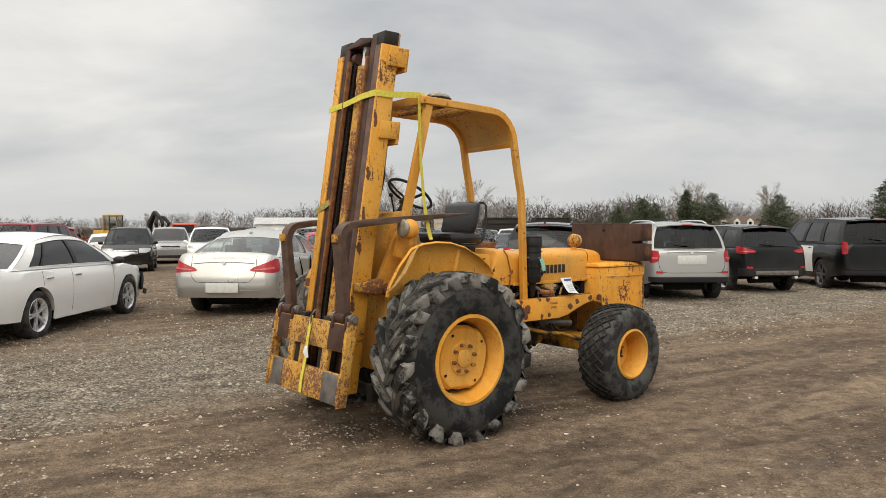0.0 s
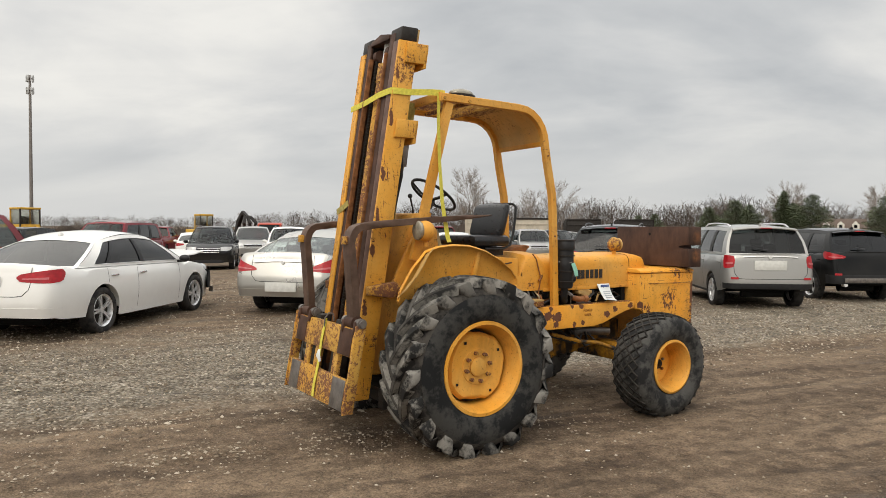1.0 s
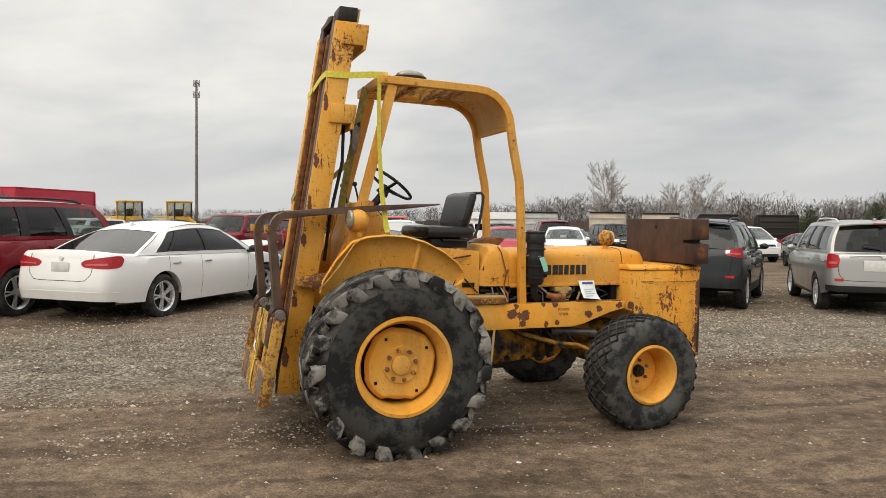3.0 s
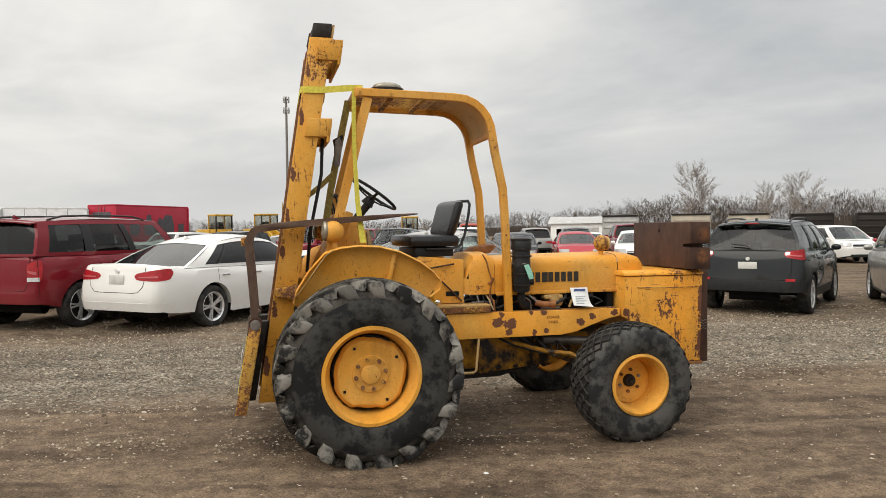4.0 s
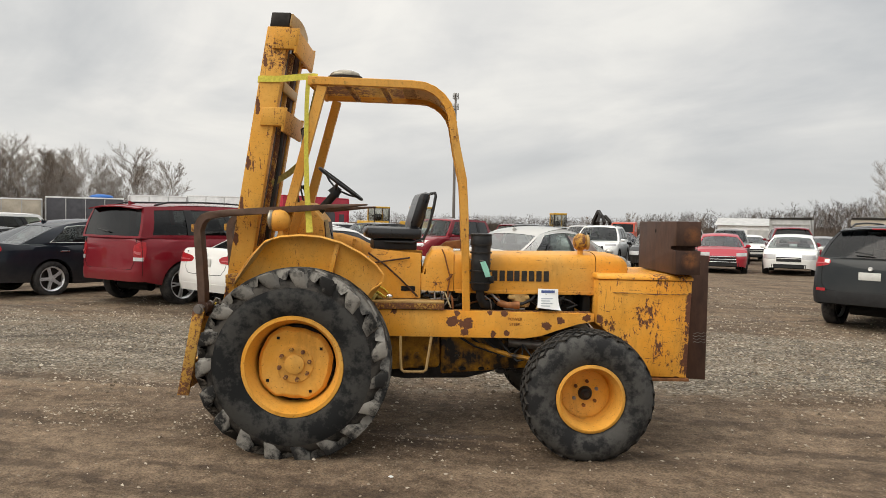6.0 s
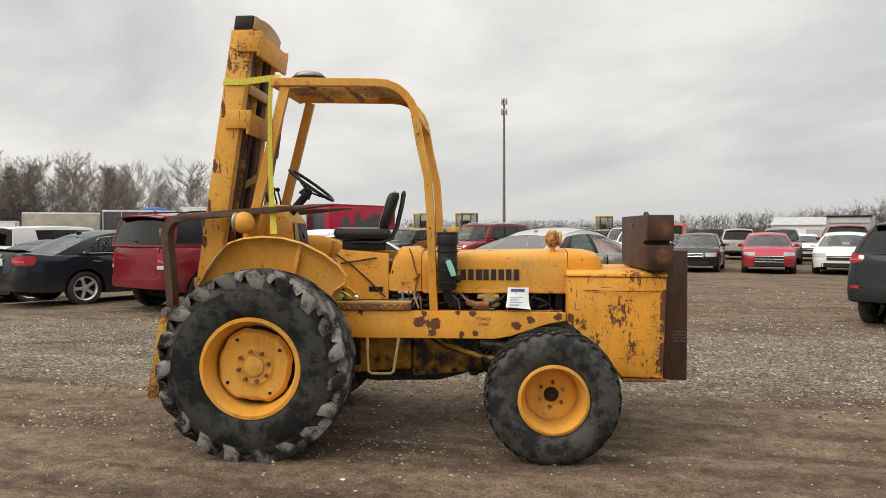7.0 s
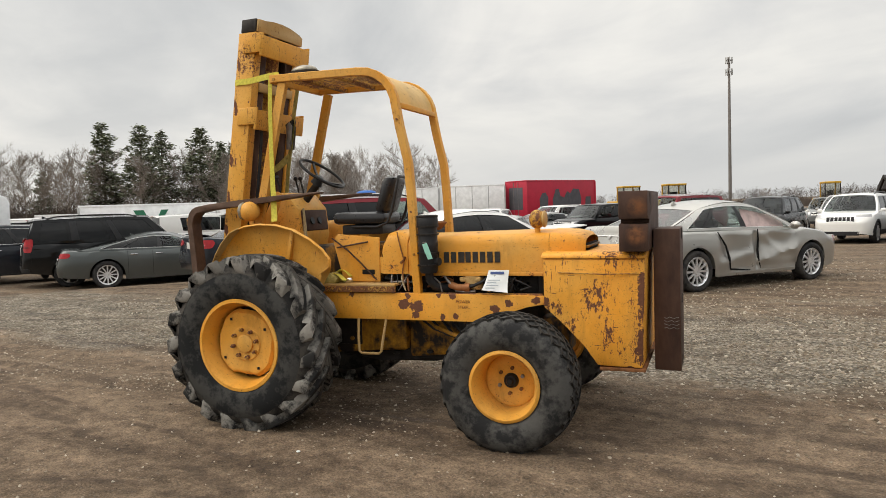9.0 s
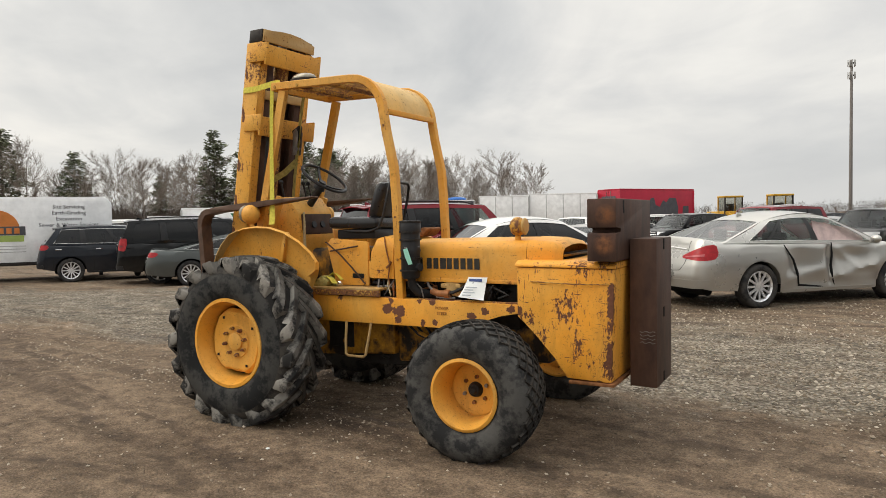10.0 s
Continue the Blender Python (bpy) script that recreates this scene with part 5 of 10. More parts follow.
def build_cockpit(parent):
    cab = thing_part("driving_position", parent, "open driving position with dash, levers and steering wheel")
    # dash tower
    bm = bm_new()
    prism(bm, [(-0.24, 0.90), (0.02, 0.90), (0.10, 1.30), (0.08, 1.50), (-0.03, 1.63), (-0.14, 1.62), (-0.22, 1.35)], -0.22, 0.22, 1, 0.015)
    part("dash", bm, MACHINE, cab, "yellow dash tower")
    bm = bm_new()
    prism(bm, [(0.093, 1.32), (0.105, 1.33), (0.088, 1.49), (0.078, 1.48)], -0.19, 0.19, 1, 0.004)
    part("gauge_panel", bm, STEEL_BROWN, cab, "rusty brown gauge panel")
    for y in (-0.05, 0.06):
        bm = bm_new()
        cyl(bm, (0.09, y, 1.40), (0.107, y, 1.405), 0.028, 16)
        part("gauge", bm, PLASTIC_BLACK, cab)
    # sloping front sheets between dash and mast
    for s in (-1, 1):
        bm = bm_new()
        prism(bm, [(-0.40, 1.0), (-0.25, 1.0), (-0.10, 1.40), (-0.02, 1.62), (-0.07, 1.64), (-0.2, 1.4)], *sorted((s * 0.26, s * 0.30)), 1, 0.006)
        part("mast_brace", bm, MACHINE, cab, "slanting yellow brace plate")
    bm = bm_new()
    cyl(bm, (-0.02, 0, 1.52), (0.165, 0, 1.735), 0.03, 14)
    part("steering_column", bm, STEEL_DARK, cab)
    wheel = thing_part("steering_wheel", cab, "black three-spoke steering wheel")
    m = Matrix.Translation((0.178, 0.0, 1.775)) @ pose(0, 0, 0, 0, 36, 0)
    bm = bm_new()
    R = 0.195
    seg = 40
    rings = []
    for k in range(seg):
        a = k * math.tau / seg
        rings.append([bm.verts.new(m @ Vector(((R + 0.012 * math.cos(b)) * math.cos(a), (R + 0.012 * math.cos(b)) * math.sin(a), 0.012 * math.sin(b)))) for b in [j * math.tau / 8 for j in range(8)]])
    for k in range(seg):
        a_, b_ = rings[k], rings[(k + 1) % seg]
        for j in range(8):
            bm.faces.new((a_[j], a_[(j + 1) % 8], b_[(j + 1) % 8], b_[j]))
    part("wheel_rim", bm, PLASTIC_BLACK, wheel)
    for a in (30, 150, 270):
        bm = bm_new()
        ribbon(bm, [m @ Vector((0.02 * math.cos(radians(a)), 0.02 * math.sin(radians(a)), -0.05)), m @ Vector((0.1 * math.cos(radians(a)), 0.1 * math.sin(radians(a)), -0.035)), m @ Vector((R * math.cos(radians(a)), R * math.sin(radians(a)), 0))], 0.02, 0.012, m.to_3x3() @ Vector((-math.sin(radians(a)), math.cos(radians(a)), 0)))
        part("spoke", bm, PLASTIC_BLACK, wheel)
    bm = bm_new()
    cyl(bm, m @ Vector((0, 0, -0.1)), m @ Vector((0, 0, -0.03)), 0.05, 18, 0.03)
    part("wheel_hub", bm, PLASTIC_BLACK, wheel)
    # control levers with knobs, at the far side of the dash
    for y, x in ((0.13, -0.12), (0.17, -0.10), (-0.17, -0.10)):
        lever = thing_part("lever", cab, "thin control lever with black knob")
        bm = bm_new()
        tube(bm, [(x, y, 1.55), (x - 0.01, y, 1.66), (x - 0.03, y, 1.74)], 0.007)
        part("rod", bm, STEEL_DARK, lever)
        bm = bm_new()
        ball(bm, (x - 0.032, y, 1.752), 0.018)
        part("knob", bm, PLASTIC_BLACK, lever)
    # side sheets below the seat
    for s in (-1, 1):
        bm = bm_new()
        prism(bm, [(0.50, 0.945), (0.80, 0.945), (0.80, 1.27), (0.46, 1.30), (0.42, 1.25)], *sorted((s * 0.30, s * 0.275)), 1, 0.006)
        part("seat_side", bm, MACHINE, cab, "yellow sheet below the seat")
        bm = bm_new()
        box(bm, (0.66, min(s * 0.301, s * 0.307), 1.0), (0.76, max(s * 0.301, s * 0.307), 1.035), 0.002)
        part("slot", bm, SEAM, cab)
        bm = bm_new()
        tube(bm, [(0.42, s * 0.312, 1.27), (0.55, s * 0.315, 1.18), (0.66, s * 0.315, 1.08), (0.78, s * 0.315, 0.96)], 0.006)
        part("linkage", bm, STEEL_BROWN, cab)
        bm = bm_new()
        tube(bm, [(0.46, s * 0.315, 1.20), (0.72, s * 0.318, 1.24)], 0.006)
        part("linkage", bm, STEEL_BROWN, cab)
    bm = bm_new()
    box(bm, (0.22, -0.24, 0.90), (0.80, 0.24, 1.22), 0.03)
    part("transmission_cover", bm, MACHINE_OILY, cab)
    bm = bm_new()
    prism(bm, [(0.36, 0.945), (0.47, 0.945), (0.50, 0.985), (0.44, 1.01), (0.37, 0.985)], -0.40, -0.26, 1, 0.01)
    for v in bm.verts:
        v.co.z += 0.012 * math.sin(v.co.x * 60 + v.co.y * 45)
    part("bundled_strap", bm, WEB_OLIVE, cab, "crumpled yellow strap on the footplate")
    for k, (x0, x1, y0, y1) in enumerate(((0.34, 0.52, -0.36, -0.30), (0.37, 0.55, -0.30, -0.38), (0.36, 0.50, -0.40, -0.33), (0.42, 0.57, -0.27, -0.31))):
        bm = bm_new()
        ribbon(bm, [(x0 + (x1 - x0) * f, y0 + (y1 - y0) * f, 0.95 + 0.012 * k + 0.05 * math.sin(math.pi * f) * (0.6 + 0.3 * (k % 2))) for f in (0, 0.2, 0.4, 0.6, 0.8, 1.0)], 0.055, 0.004, (0.3, 1, 0.25 * (-1) ** k))
        part("strap_fold", bm, WEB_YELLOW if k % 2 else WEB_OLIVE, cab, "folded webbing")
    bm = bm_new()
    ribbon(bm, [(0.09, -0.17, 1.50), (0.115, -0.19, 1.38), (0.14, -0.22, 1.24), (0.19, -0.26, 1.10), (0.27, -0.30, 1.00), (0.33, -0.32, 0.955)], 0.04, 0.004, (1, -0.4, 0.2))
    part("hanging_strap", bm, WEB_TAN, cab, "soiled tan webbing hanging from the dash")
    for y in (-0.10, 0.12):
        bm = bm_new()
        box(bm, (0.13, y - 0.04, 1.03), (0.16, y + 0.04, 1.11), 0.006)
        tube(bm, [(0.13, y, 1.06), (0.04, y, 1.0), (-0.02, y, 0.95)], 0.009)
        part("pedal", bm, STEEL_GREY, cab, "worn grey pedal")
    bm = bm_new()
    ball(bm, (0.58, -0.36, 0.965), 0.022, (1.2, 1, 0.9))
    part("fitting", bm, CHROME, cab)
    # seat
    seat = thing_part("seat", parent, "black vinyl operator seat with wire arm frame")
    bm = bm_new()
    box(bm, (0.36, -0.23, 1.365), (0.775, 0.23, 1.455), 0.035)
    for v in bm.verts:
        v.co.z += 0.015 * math.cos(v.co.y * 6.5) - 0.01 * (v.co.x - 0.4)
    part("cushion", bm, VINYL, seat)
    bm = bm_new()
    box(bm, (0.70, -0.185, 1.445), (0.79, 0.185, 1.72), 0.04)
    for v in bm.verts:
        v.co.x += (v.co.z - 1.44) * 0.30 + 0.04 * (v.co.y / 0.185) ** 2 * -1
    part("backrest", bm, VINYL, seat)
    for s in (-1, 1):
        bm = bm_new()
        tube(bm, [(0.50, s * 0.20, 1.35), (0.70, s * 0.205, 1.345), (0.785, s * 0.205, 1.375), (0.822, s * 0.205, 1.46), (0.855, s * 0.20, 1.60), (0.872, s * 0.19, 1.69), (0.872, s * 0.16, 1.715), (0.872, 0.0, 1.718)], 0.011)
        part("arm_tube", bm, PLASTIC_BLACK, seat)
    bm = bm_new()
    box(bm, (0.42, -0.18, 1.29), (0.74, 0.18, 1.362), 0.01)
    part("seat_base", bm, PLASTIC_BLACK, seat)
    seat.matrix_basis = Matrix.Translation((0.58, 0, 0)) @ Matrix.Rotation(radians(9), 4, "Z") @ Matrix.Translation((-0.58, 0, 0))


build_cockpit(fork_truck)


def build_weights(parent):
    bars = thing_part("counterweights", parent, "two slabs of brown rusted steel with slots")
    # flat bar lying across the box lid, slotted at its ends
    bm = bm_new()
    prism(bm, [(-0.575, 1.168), (0.30, 1.168), (0.30, 1.535), (-0.575, 1.535), (-0.575, 1.365), (-0.46, 1.365), (-0.46, 1.335), (-0.575, 1.335)], 2.55, 2.722, 0, 0.006)
    part("upper_weight", bm, STEEL_SLAB, bars, "brown steel slab with slotted end")
    bm = bm_new()
    cyl(bm, (2.5485, -0.12, 1.465), (2.552, -0.12, 1.465), 0.014, 14)
    cyl(bm, (2.720, -0.40, 1.46), (2.7235, -0.40, 1.46), 0.014, 14)
    part("drilled_hole", bm, SEAM, bars)
    bm = bm_new()
    box(bm, (2.721, -0.42, 1.47), (2.7245, -0.395, 1.525), 0)
    part("slot", bm, SEAM, bars)
    # upright slab behind the box
    bm = bm_new()
    prism(bm, [(2.728, 0.39), (2.890, 0.385), (2.890, 1.292), (2.728, 1.292)], -0.295, 0.14, 1, 0.006)
    part("lower_weight", bm, STEEL_SLAB, bars, "upright brown steel slab")
    for z0, z1 in ((1.22, 1.288), (0.80, 0.86), (0.395, 0.455)):
        bm = bm_new()
        box(bm, (2.8885, -0.11, z0), (2.893, -0.08, z1), 0)
        part("slot", bm, SEAM, bars)
    bm = bm_new()
    for i in range(4):
        tube(bm, [(2.79 + 0.09 * k / 6, -0.296, 0.66 + i * 0.022 + 0.006 * math.sin(k * 2.1 + i)) for k in range(7)], 0.002, 6)
    part("chalk_mark", bm, STEEL_GREY, bars)


build_weights(fork_truck)


def build_straps():
    y = -0.365
    strap = thing("tie_down_strap", "yellow ratchet strap binding the mast to the roof", "strap", TRUCK)
    bm = bm_new()
    mz = 2.47
    xf, xb = mast_x(mz) - 0.006, mast_x(mz) + 0.16
    ribbon(bm, [(xf, 0.34, mz - 0.03), (xf - 0.002, 0.10, mz - 0.015), (xf - 0.003, -0.15, mz + 0.015), (xf - 0.002, -0.31, mz + 0.02), (xf + 0.02, -0.328, mz + 0.02), (xb - 0.02, -0.330, mz + 0.02), (-0.05, -0.352, 2.505), (0.02, -0.36, 2.507), (0.05, -0.36, 2.504)], 0.045, 0.003, (0.1, 0.0, 1))
    part("mast_loop", bm, WEB_YELLOW, strap)
    bm = bm_new()
    ribbon(bm, [(-0.012, -0.378, 2.50), (-0.02, -0.385, 2.3), (-0.018, -0.40, 2.0), (-0.005, -0.42, 1.7), (0.02, -0.455, 1.45), (0.026, -0.47, 1.41)], [0.03, 0.03, 0.03, 0.036, 0.045, 0.045], 0.003, (1, 0.25, 0))
    part("hanging_tail", bm, WEB_YELLOW, strap)
    bm = bm_new()
    ribbon(bm, [(-0.01, 0.0, 2.48), (-0.06, 0.0, 2.25), (-0.10, 0.01, 2.05), (-0.15, 0.02, 1.80), (-0.19, 0.03, 1.55)], 0.055, 0.004, (1, -0.5, 0.2))
    part("ratchet_web", bm, WEB_OLIVE, strap, "soiled olive webbing")
    bm = bm_new()
    ribbon(bm, [(-0.125, 0.02, 1.93), (-0.22, -0.02, 1.84), (mast_x(1.76) + 0.16, -0.1, 1.76)], 0.05, 0.004, (0.3, -0.2, 1))
    part("lower_web", bm, WEB_OLIVE, strap)
    bm = bm_new()
    ribbon(bm, [(mast_x(1.68) - 0.008, 0.335, 1.63), (mast_x(1.68) - 0.012, 0.2, 1.67), (mast_x(1.70) - 0.012, 0.13, 1.70)], 0.045, 0.004, (0, 0.2, 1))
    part("lower_loop", bm, WEB_OLIVE, strap)
    ratchet = thing_part("ratchet", strap, "grey steel ratchet buckle")
    bm = bm_new()
    for dy in (-0.03, 0.026):
        prism(bm, [(-0.125, 1.98), (-0.085, 1.98), (-0.06, 2.16), (-0.085, 2.20), (-0.115, 2.17)], dy, dy + 0.004, 1, 0.001)
    cyl(bm, (-0.10, -0.035, 2.03), (-0.10, 0.035, 2.03), 0.016, 12)
    part("ratchet_frame", bm, STEEL_GREY, ratchet)
    bm = bm_new()
    prism(bm, [(-0.13, 2.18), (-0.06, 2.22), (-0.055, 2.20), (-0.09, 2.08), (-0.11, 2.08)], -0.024, 0.024, 1, 0.004)
    part("ratchet_handle", bm, STEEL_DARK, ratchet)


build_straps()


# ---- parked cars ----
# a car's own axes: x forward, y to its left, z up from the ground; origin midway between the axles
class Shape:
    """Outline of a car body from a few lengths (metres)."""

    def __init__(self, L, W, H, wb, front, wr, belt, hood, tail, cab, suv=False, sill=0.22, nose=0.62, roof_w=0.72, lean=0.10, crown=0.06, tail_low=0.30):
        self.L, self.W, self.H, self.wb, self.wr, self.suv, self.sill = L, W, H, wb, wr, suv, sill
        self.xf = wb / 2 + front
        self.xr = self.xf - L
        self.belt, self.hood, self.tail, self.cab = belt, hood, tail, cab
        self.nose, self.roof_w, self.lean, self.crown, self.tail_low = nose, roof_w, lean, crown, tail_low
        xa, xb, xc, xd = cab
        bf, br = belt
        hf, hc = hood
        # upper edge of the lower body along the car
        if suv:
            self.top = [(self.xr, br), (xb, br), (xa, bf), (xa + 0.04, hc), (self.xf - 0.55, (hc + hf) / 2 + 0.035), (self.xf - 0.22, hf), (self.xf - 0.06, hf - 0.09), (self.xf, nose)]
        else:
            self.top = [(self.xr, tail - 0.10), (self.xr + 0.03, tail - 0.02), (self.xr + 0.10, tail), (xb, br), (xa, bf), (xa + 0.05, hc), (self.xf - 0.6, (hc + hf) / 2 + 0.04), (self.xf - 0.25, hf), (self.xf - 0.07, hf - 0.1), (self.xf, nose)]
        w = W / 2
        self.plan = [(self.xr, w * 0.76), (self.xr + 0.03, w * 0.84), (self.xr + 0.09, w * 0.91), (self.xr + 0.22, w * 0.957), (self.xr + 0.6, w * 0.99), (-0.2, w), (self.xf - 1.0, w * 0.985), (self.xf - 0.55, w * 0.955), (self.xf - 0.3, w * 0.90), (self.xf - 0.13, w * 0.81), (self.xf - 0.04, w * 0.69), (self.xf, w * 0.58)]

    def bottom(self, x):
        b = curve([(self.xr, self.tail_low + 0.06), (self.xr + 0.25, self.tail_low), (-self.wb / 2 - 0.3, self.sill + 0.05), (-self.wb / 2 + 0.35, self.sill), (self.wb / 2 - 0.3, self.sill), (self.xf - 0.4, self.sill), (self.xf, self.sill + 0.08)], x)
        return b

    def half(self, x, z):
        """Half width at a station and height."""
        w = curve(self.plan, x)
        f = curve([(0.1, 0.93), (0.3, 0.965), (0.5, 0.995), (0.66, 1.0), (0.8, 0.985), (0.95, 0.955), (1.15, 0.93), (1.4, 0.91)], z * (0.95 / max(self.belt)))
        return w * f

    def shear(self, x, z):
        """How far the tail leans in with height."""
        k = max(0, 1 - (x - self.xr) / 0.55)
        r = curve([(0.3, 0.05), (0.5, 0.0), (0.66, 0.02), (1.0, self.lean), (1.3, self.lean * 1.9)], z)
        return x + r * k * k

    def skin(self, x, z, off=0.0):
        return (self.shear(x, z), self.half(x, z) + off, z)

    def wrap(self, p, z, off=0.0, front=False):
        """A point on the skin at the height z, the distance p round from the middle of the tail (or nose)."""
        xs = [q[0] for q in self.plan]
        if front:
            path = [(self.xf, 0.0)] + [(x, self.half(x, z)) for x in xs[::-1]]
        else:
            path = [(self.xr, 0.0)] + [(x, self.half(x, z)) for x in xs]
        s = 1 if p >= 0 else -1
        p = abs(p)
        for (x0, y0), (x1, y1) in zip(path, path[1:]):
            d = math.hypot(x1 - x0, y1 - y0)
            if p <= d:
                f = p / d
                nx, ny = (y1 - y0) / d, -(x1 - x0) / d
                if front:
                    nx, ny = abs(nx), abs(ny)
                else:
                    nx, ny = -abs(nx), abs(ny)
                x, y = x0 + (x1 - x0) * f + nx * off, y0 + (y1 - y0) * f + ny * off
                return (self.shear(x, z) if not front else x - 0.12 * max(0, z - 0.5) ** 2 * 3, s * y, z)
            p -= d
        return (self.shear(path[-1][0], z), s * path[-1][1], z)

    # glasshouse: s runs from windscreen to tail, v from belt to roof
    def base(self, s):
        xa, xb, xc, xd = self.cab
        x = xa + (xb - xa) * s
        z = self.belt[0] + (self.belt[1] - self.belt[0]) * s
        return Vector((x, self.half(max(x, self.xr + 0.25), z) - 0.035, z))

    def roof(self, s):
        xa, xb, xc, xd = self.cab
        x = xc + (xd - xc) * s
        bow = (2 * s - 0.9) ** 2
        return Vector((x, self.W / 2 * self.roof_w * (1 - 0.05 * bow), self.H - self.crown - (0.085 if not self.suv else 0.03) * bow))

    def side(self, s, v, off=0.0):
        a, b = self.base(s), self.roof(s)
        p = a.lerp(b, v)
        p.y += 0.035 * math.sin(math.pi * v) + off
        p.z += 0.02 * v * v * 0
        return p

    def screen(self, r, v, back=False, off=0.0):
        """Windscreen or rear window: r across, v up."""
        a, b = (self.base(1), self.roof(1)) if back else (self.base(0), self.roof(0))
        p = a.lerp(b, v)
        y = (p.y + 0.035 * math.sin(math.pi * v)) * r
        bulge = (0.17 - 0.07 * v) * (1 - r * r) * (0.55 if back else 1.0)
        if self.suv and back:
            bulge *= 0.35
        rise = self.crown * 0.85 * (1 - r * r) * v ** 2
        return Vector((p.x + (-bulge - off if back else bulge + off), y, p.z + rise + off * 0.5 + 0.015 * math.sin(math.pi * v)))

    def roof_point(self, s, r):
        p = self.roof(s)
        front, back = self.screen(r, 1.0), self.screen(r, 1.0, True)
        x = front.x + (back.x - front.x) * s
        return Vector((x, p.y * r, p.z + self.crown * (1 - r * r) * 0.85 + 0.012 * math.sin(math.pi * s)))


def body_mesh(sh, dent=None):
    """Lower body with open wheel arches."""
    ra = sh.wr + 0.055
    xs = {sh.xr, sh.xr + 0.03, sh.xr + 0.09, sh.xr + 0.22, sh.xr + 0.4, sh.xf, sh.xf - 0.04, sh.xf - 0.13, sh.xf - 0.3, sh.xf - 0.5}
    for i in range(25):
        xs.add(sh.xr + 0.5 + (sh.L - 1.1) * i / 24)
    if dent:
        for i in range(50):
            xs.add(-sh.wb / 2 + 0.45 + (sh.wb - 0.9) * i / 49)
    for q in sh.cab[:2]:
        xs.add(q)
    arches = (-sh.wb / 2, sh.wb / 2)
    xs = {x for x in xs if all(abs(x - w) > ra + 0.02 for w in arches)}
    for w in arches:
        for k in range(13):
            xs.add(w + ra * math.cos(math.pi * k / 12))
        xs.add(w + ra + 0.006)
        xs.add(w - ra - 0.006)
    xs = sorted(x for x in xs if sh.xr <= x <= sh.xf)
    rows = []
    for x in xs:
        zb, zt = sh.bottom(x), curve(sh.top, x)
        for w in arches:
            d = abs(x - w)
            if d < ra + 0.001:
                zb = max(zb, sh.wr - 0.02 + math.sqrt(max(0, ra * ra - d * d)))
        zb = min(zb, zt - 0.06)
        row = []
        n = 16 if dent else 9
        for i in range(n + 1):
            f = i / n
            z = zb + (zt - zb) * f
            y = sh.half(x, z)
            k = max(0, (f - 0.86) / 0.14)
            y -= 0.035 * k * k
            z -= 0.012 * k * k
            p = Vector((sh.shear(x, z), y, z))
            row.append(p)
        y_top = row[-1].y
        for f in (0.93, 0.8, 0.55, 0.28, 0.0):
            row.append(Vector((sh.shear(x, zt), y_top * f, zt + 0.004 + 0.03 * (1 - f * f))))
        rows.append(row)
    bm = bm_new()
    left = sheet(bm, rows)
    mirror = [[Vector((p.x, -p.y, p.z)) for p in row] for row in rows]
    if dent:
        for row in mirror:
            for p in row:
                dent(p)
    right = sheet(bm, mirror)
    for side_rows in ((left[0], right[0]), (left[-1], right[-1])):
        a, b = side_rows
        for i in range(len(a) - 1):
            bm.faces.new((a[i], a[i + 1], b[i + 1], b[i]))
    bmesh.ops.remove_doubles(bm, verts=bm.verts, dist=0.0006)
    return bm


def patch(f, u0, u1, v0, v1, nu=6, nv=4):
    """Rows of points of a surface f(u, v)."""
    return [[f(u0 + (u1 - u0) * i / nu, v0 + (v1 - v0) * j / nv) for i in range(nu + 1)] for j in range(nv + 1)]


def glasshouse_mesh(sh, panes, v0, v1):
    """Pillars, window frames and roof, with open windows."""
    bm = bm_new()
    cuts = sorted({0.0, 1.0} | {q for p in panes for q in p})
    for sgn in (1, -1):
        f = lambda s, v: (lambda p: Vector((p.x, p.y * sgn, p.z)))(sh.side(s, v))
        for a, b in zip(cuts, cuts[1:]):
            window = any(abs(a - p[0]) < 1e-6 for p in panes)
            n = max(1, round((b - a) * 10))
            sheet(bm, patch(f, a, b, 0, v0, n, 1))
            sheet(bm, patch(f, a, b, v1, 1, n, 2))
            if not window:
                sheet(bm, patch(f, a, b, v0, v1, n, 4))
    for back in (False, True):
        g = lambda r, v: sh.screen(r, v, back)
        sheet(bm, patch(g, -1, 1, 0, 0.06, 10, 1))
        sheet(bm, patch(g, -1, 1, 0.93, 1, 10, 1))
        sheet(bm, patch(g, -1, -0.93, 0.06, 0.93, 1, 4))
        sheet(bm, patch(g, 0.93, 1, 0.06, 0.93, 1, 4))
    sheet(bm, patch(lambda r, s: sh.roof_point(s, r), -1, 1, 0, 1, 10, 10))
    bmesh.ops.remove_doubles(bm, verts=bm.verts, dist=0.002)
    return bm


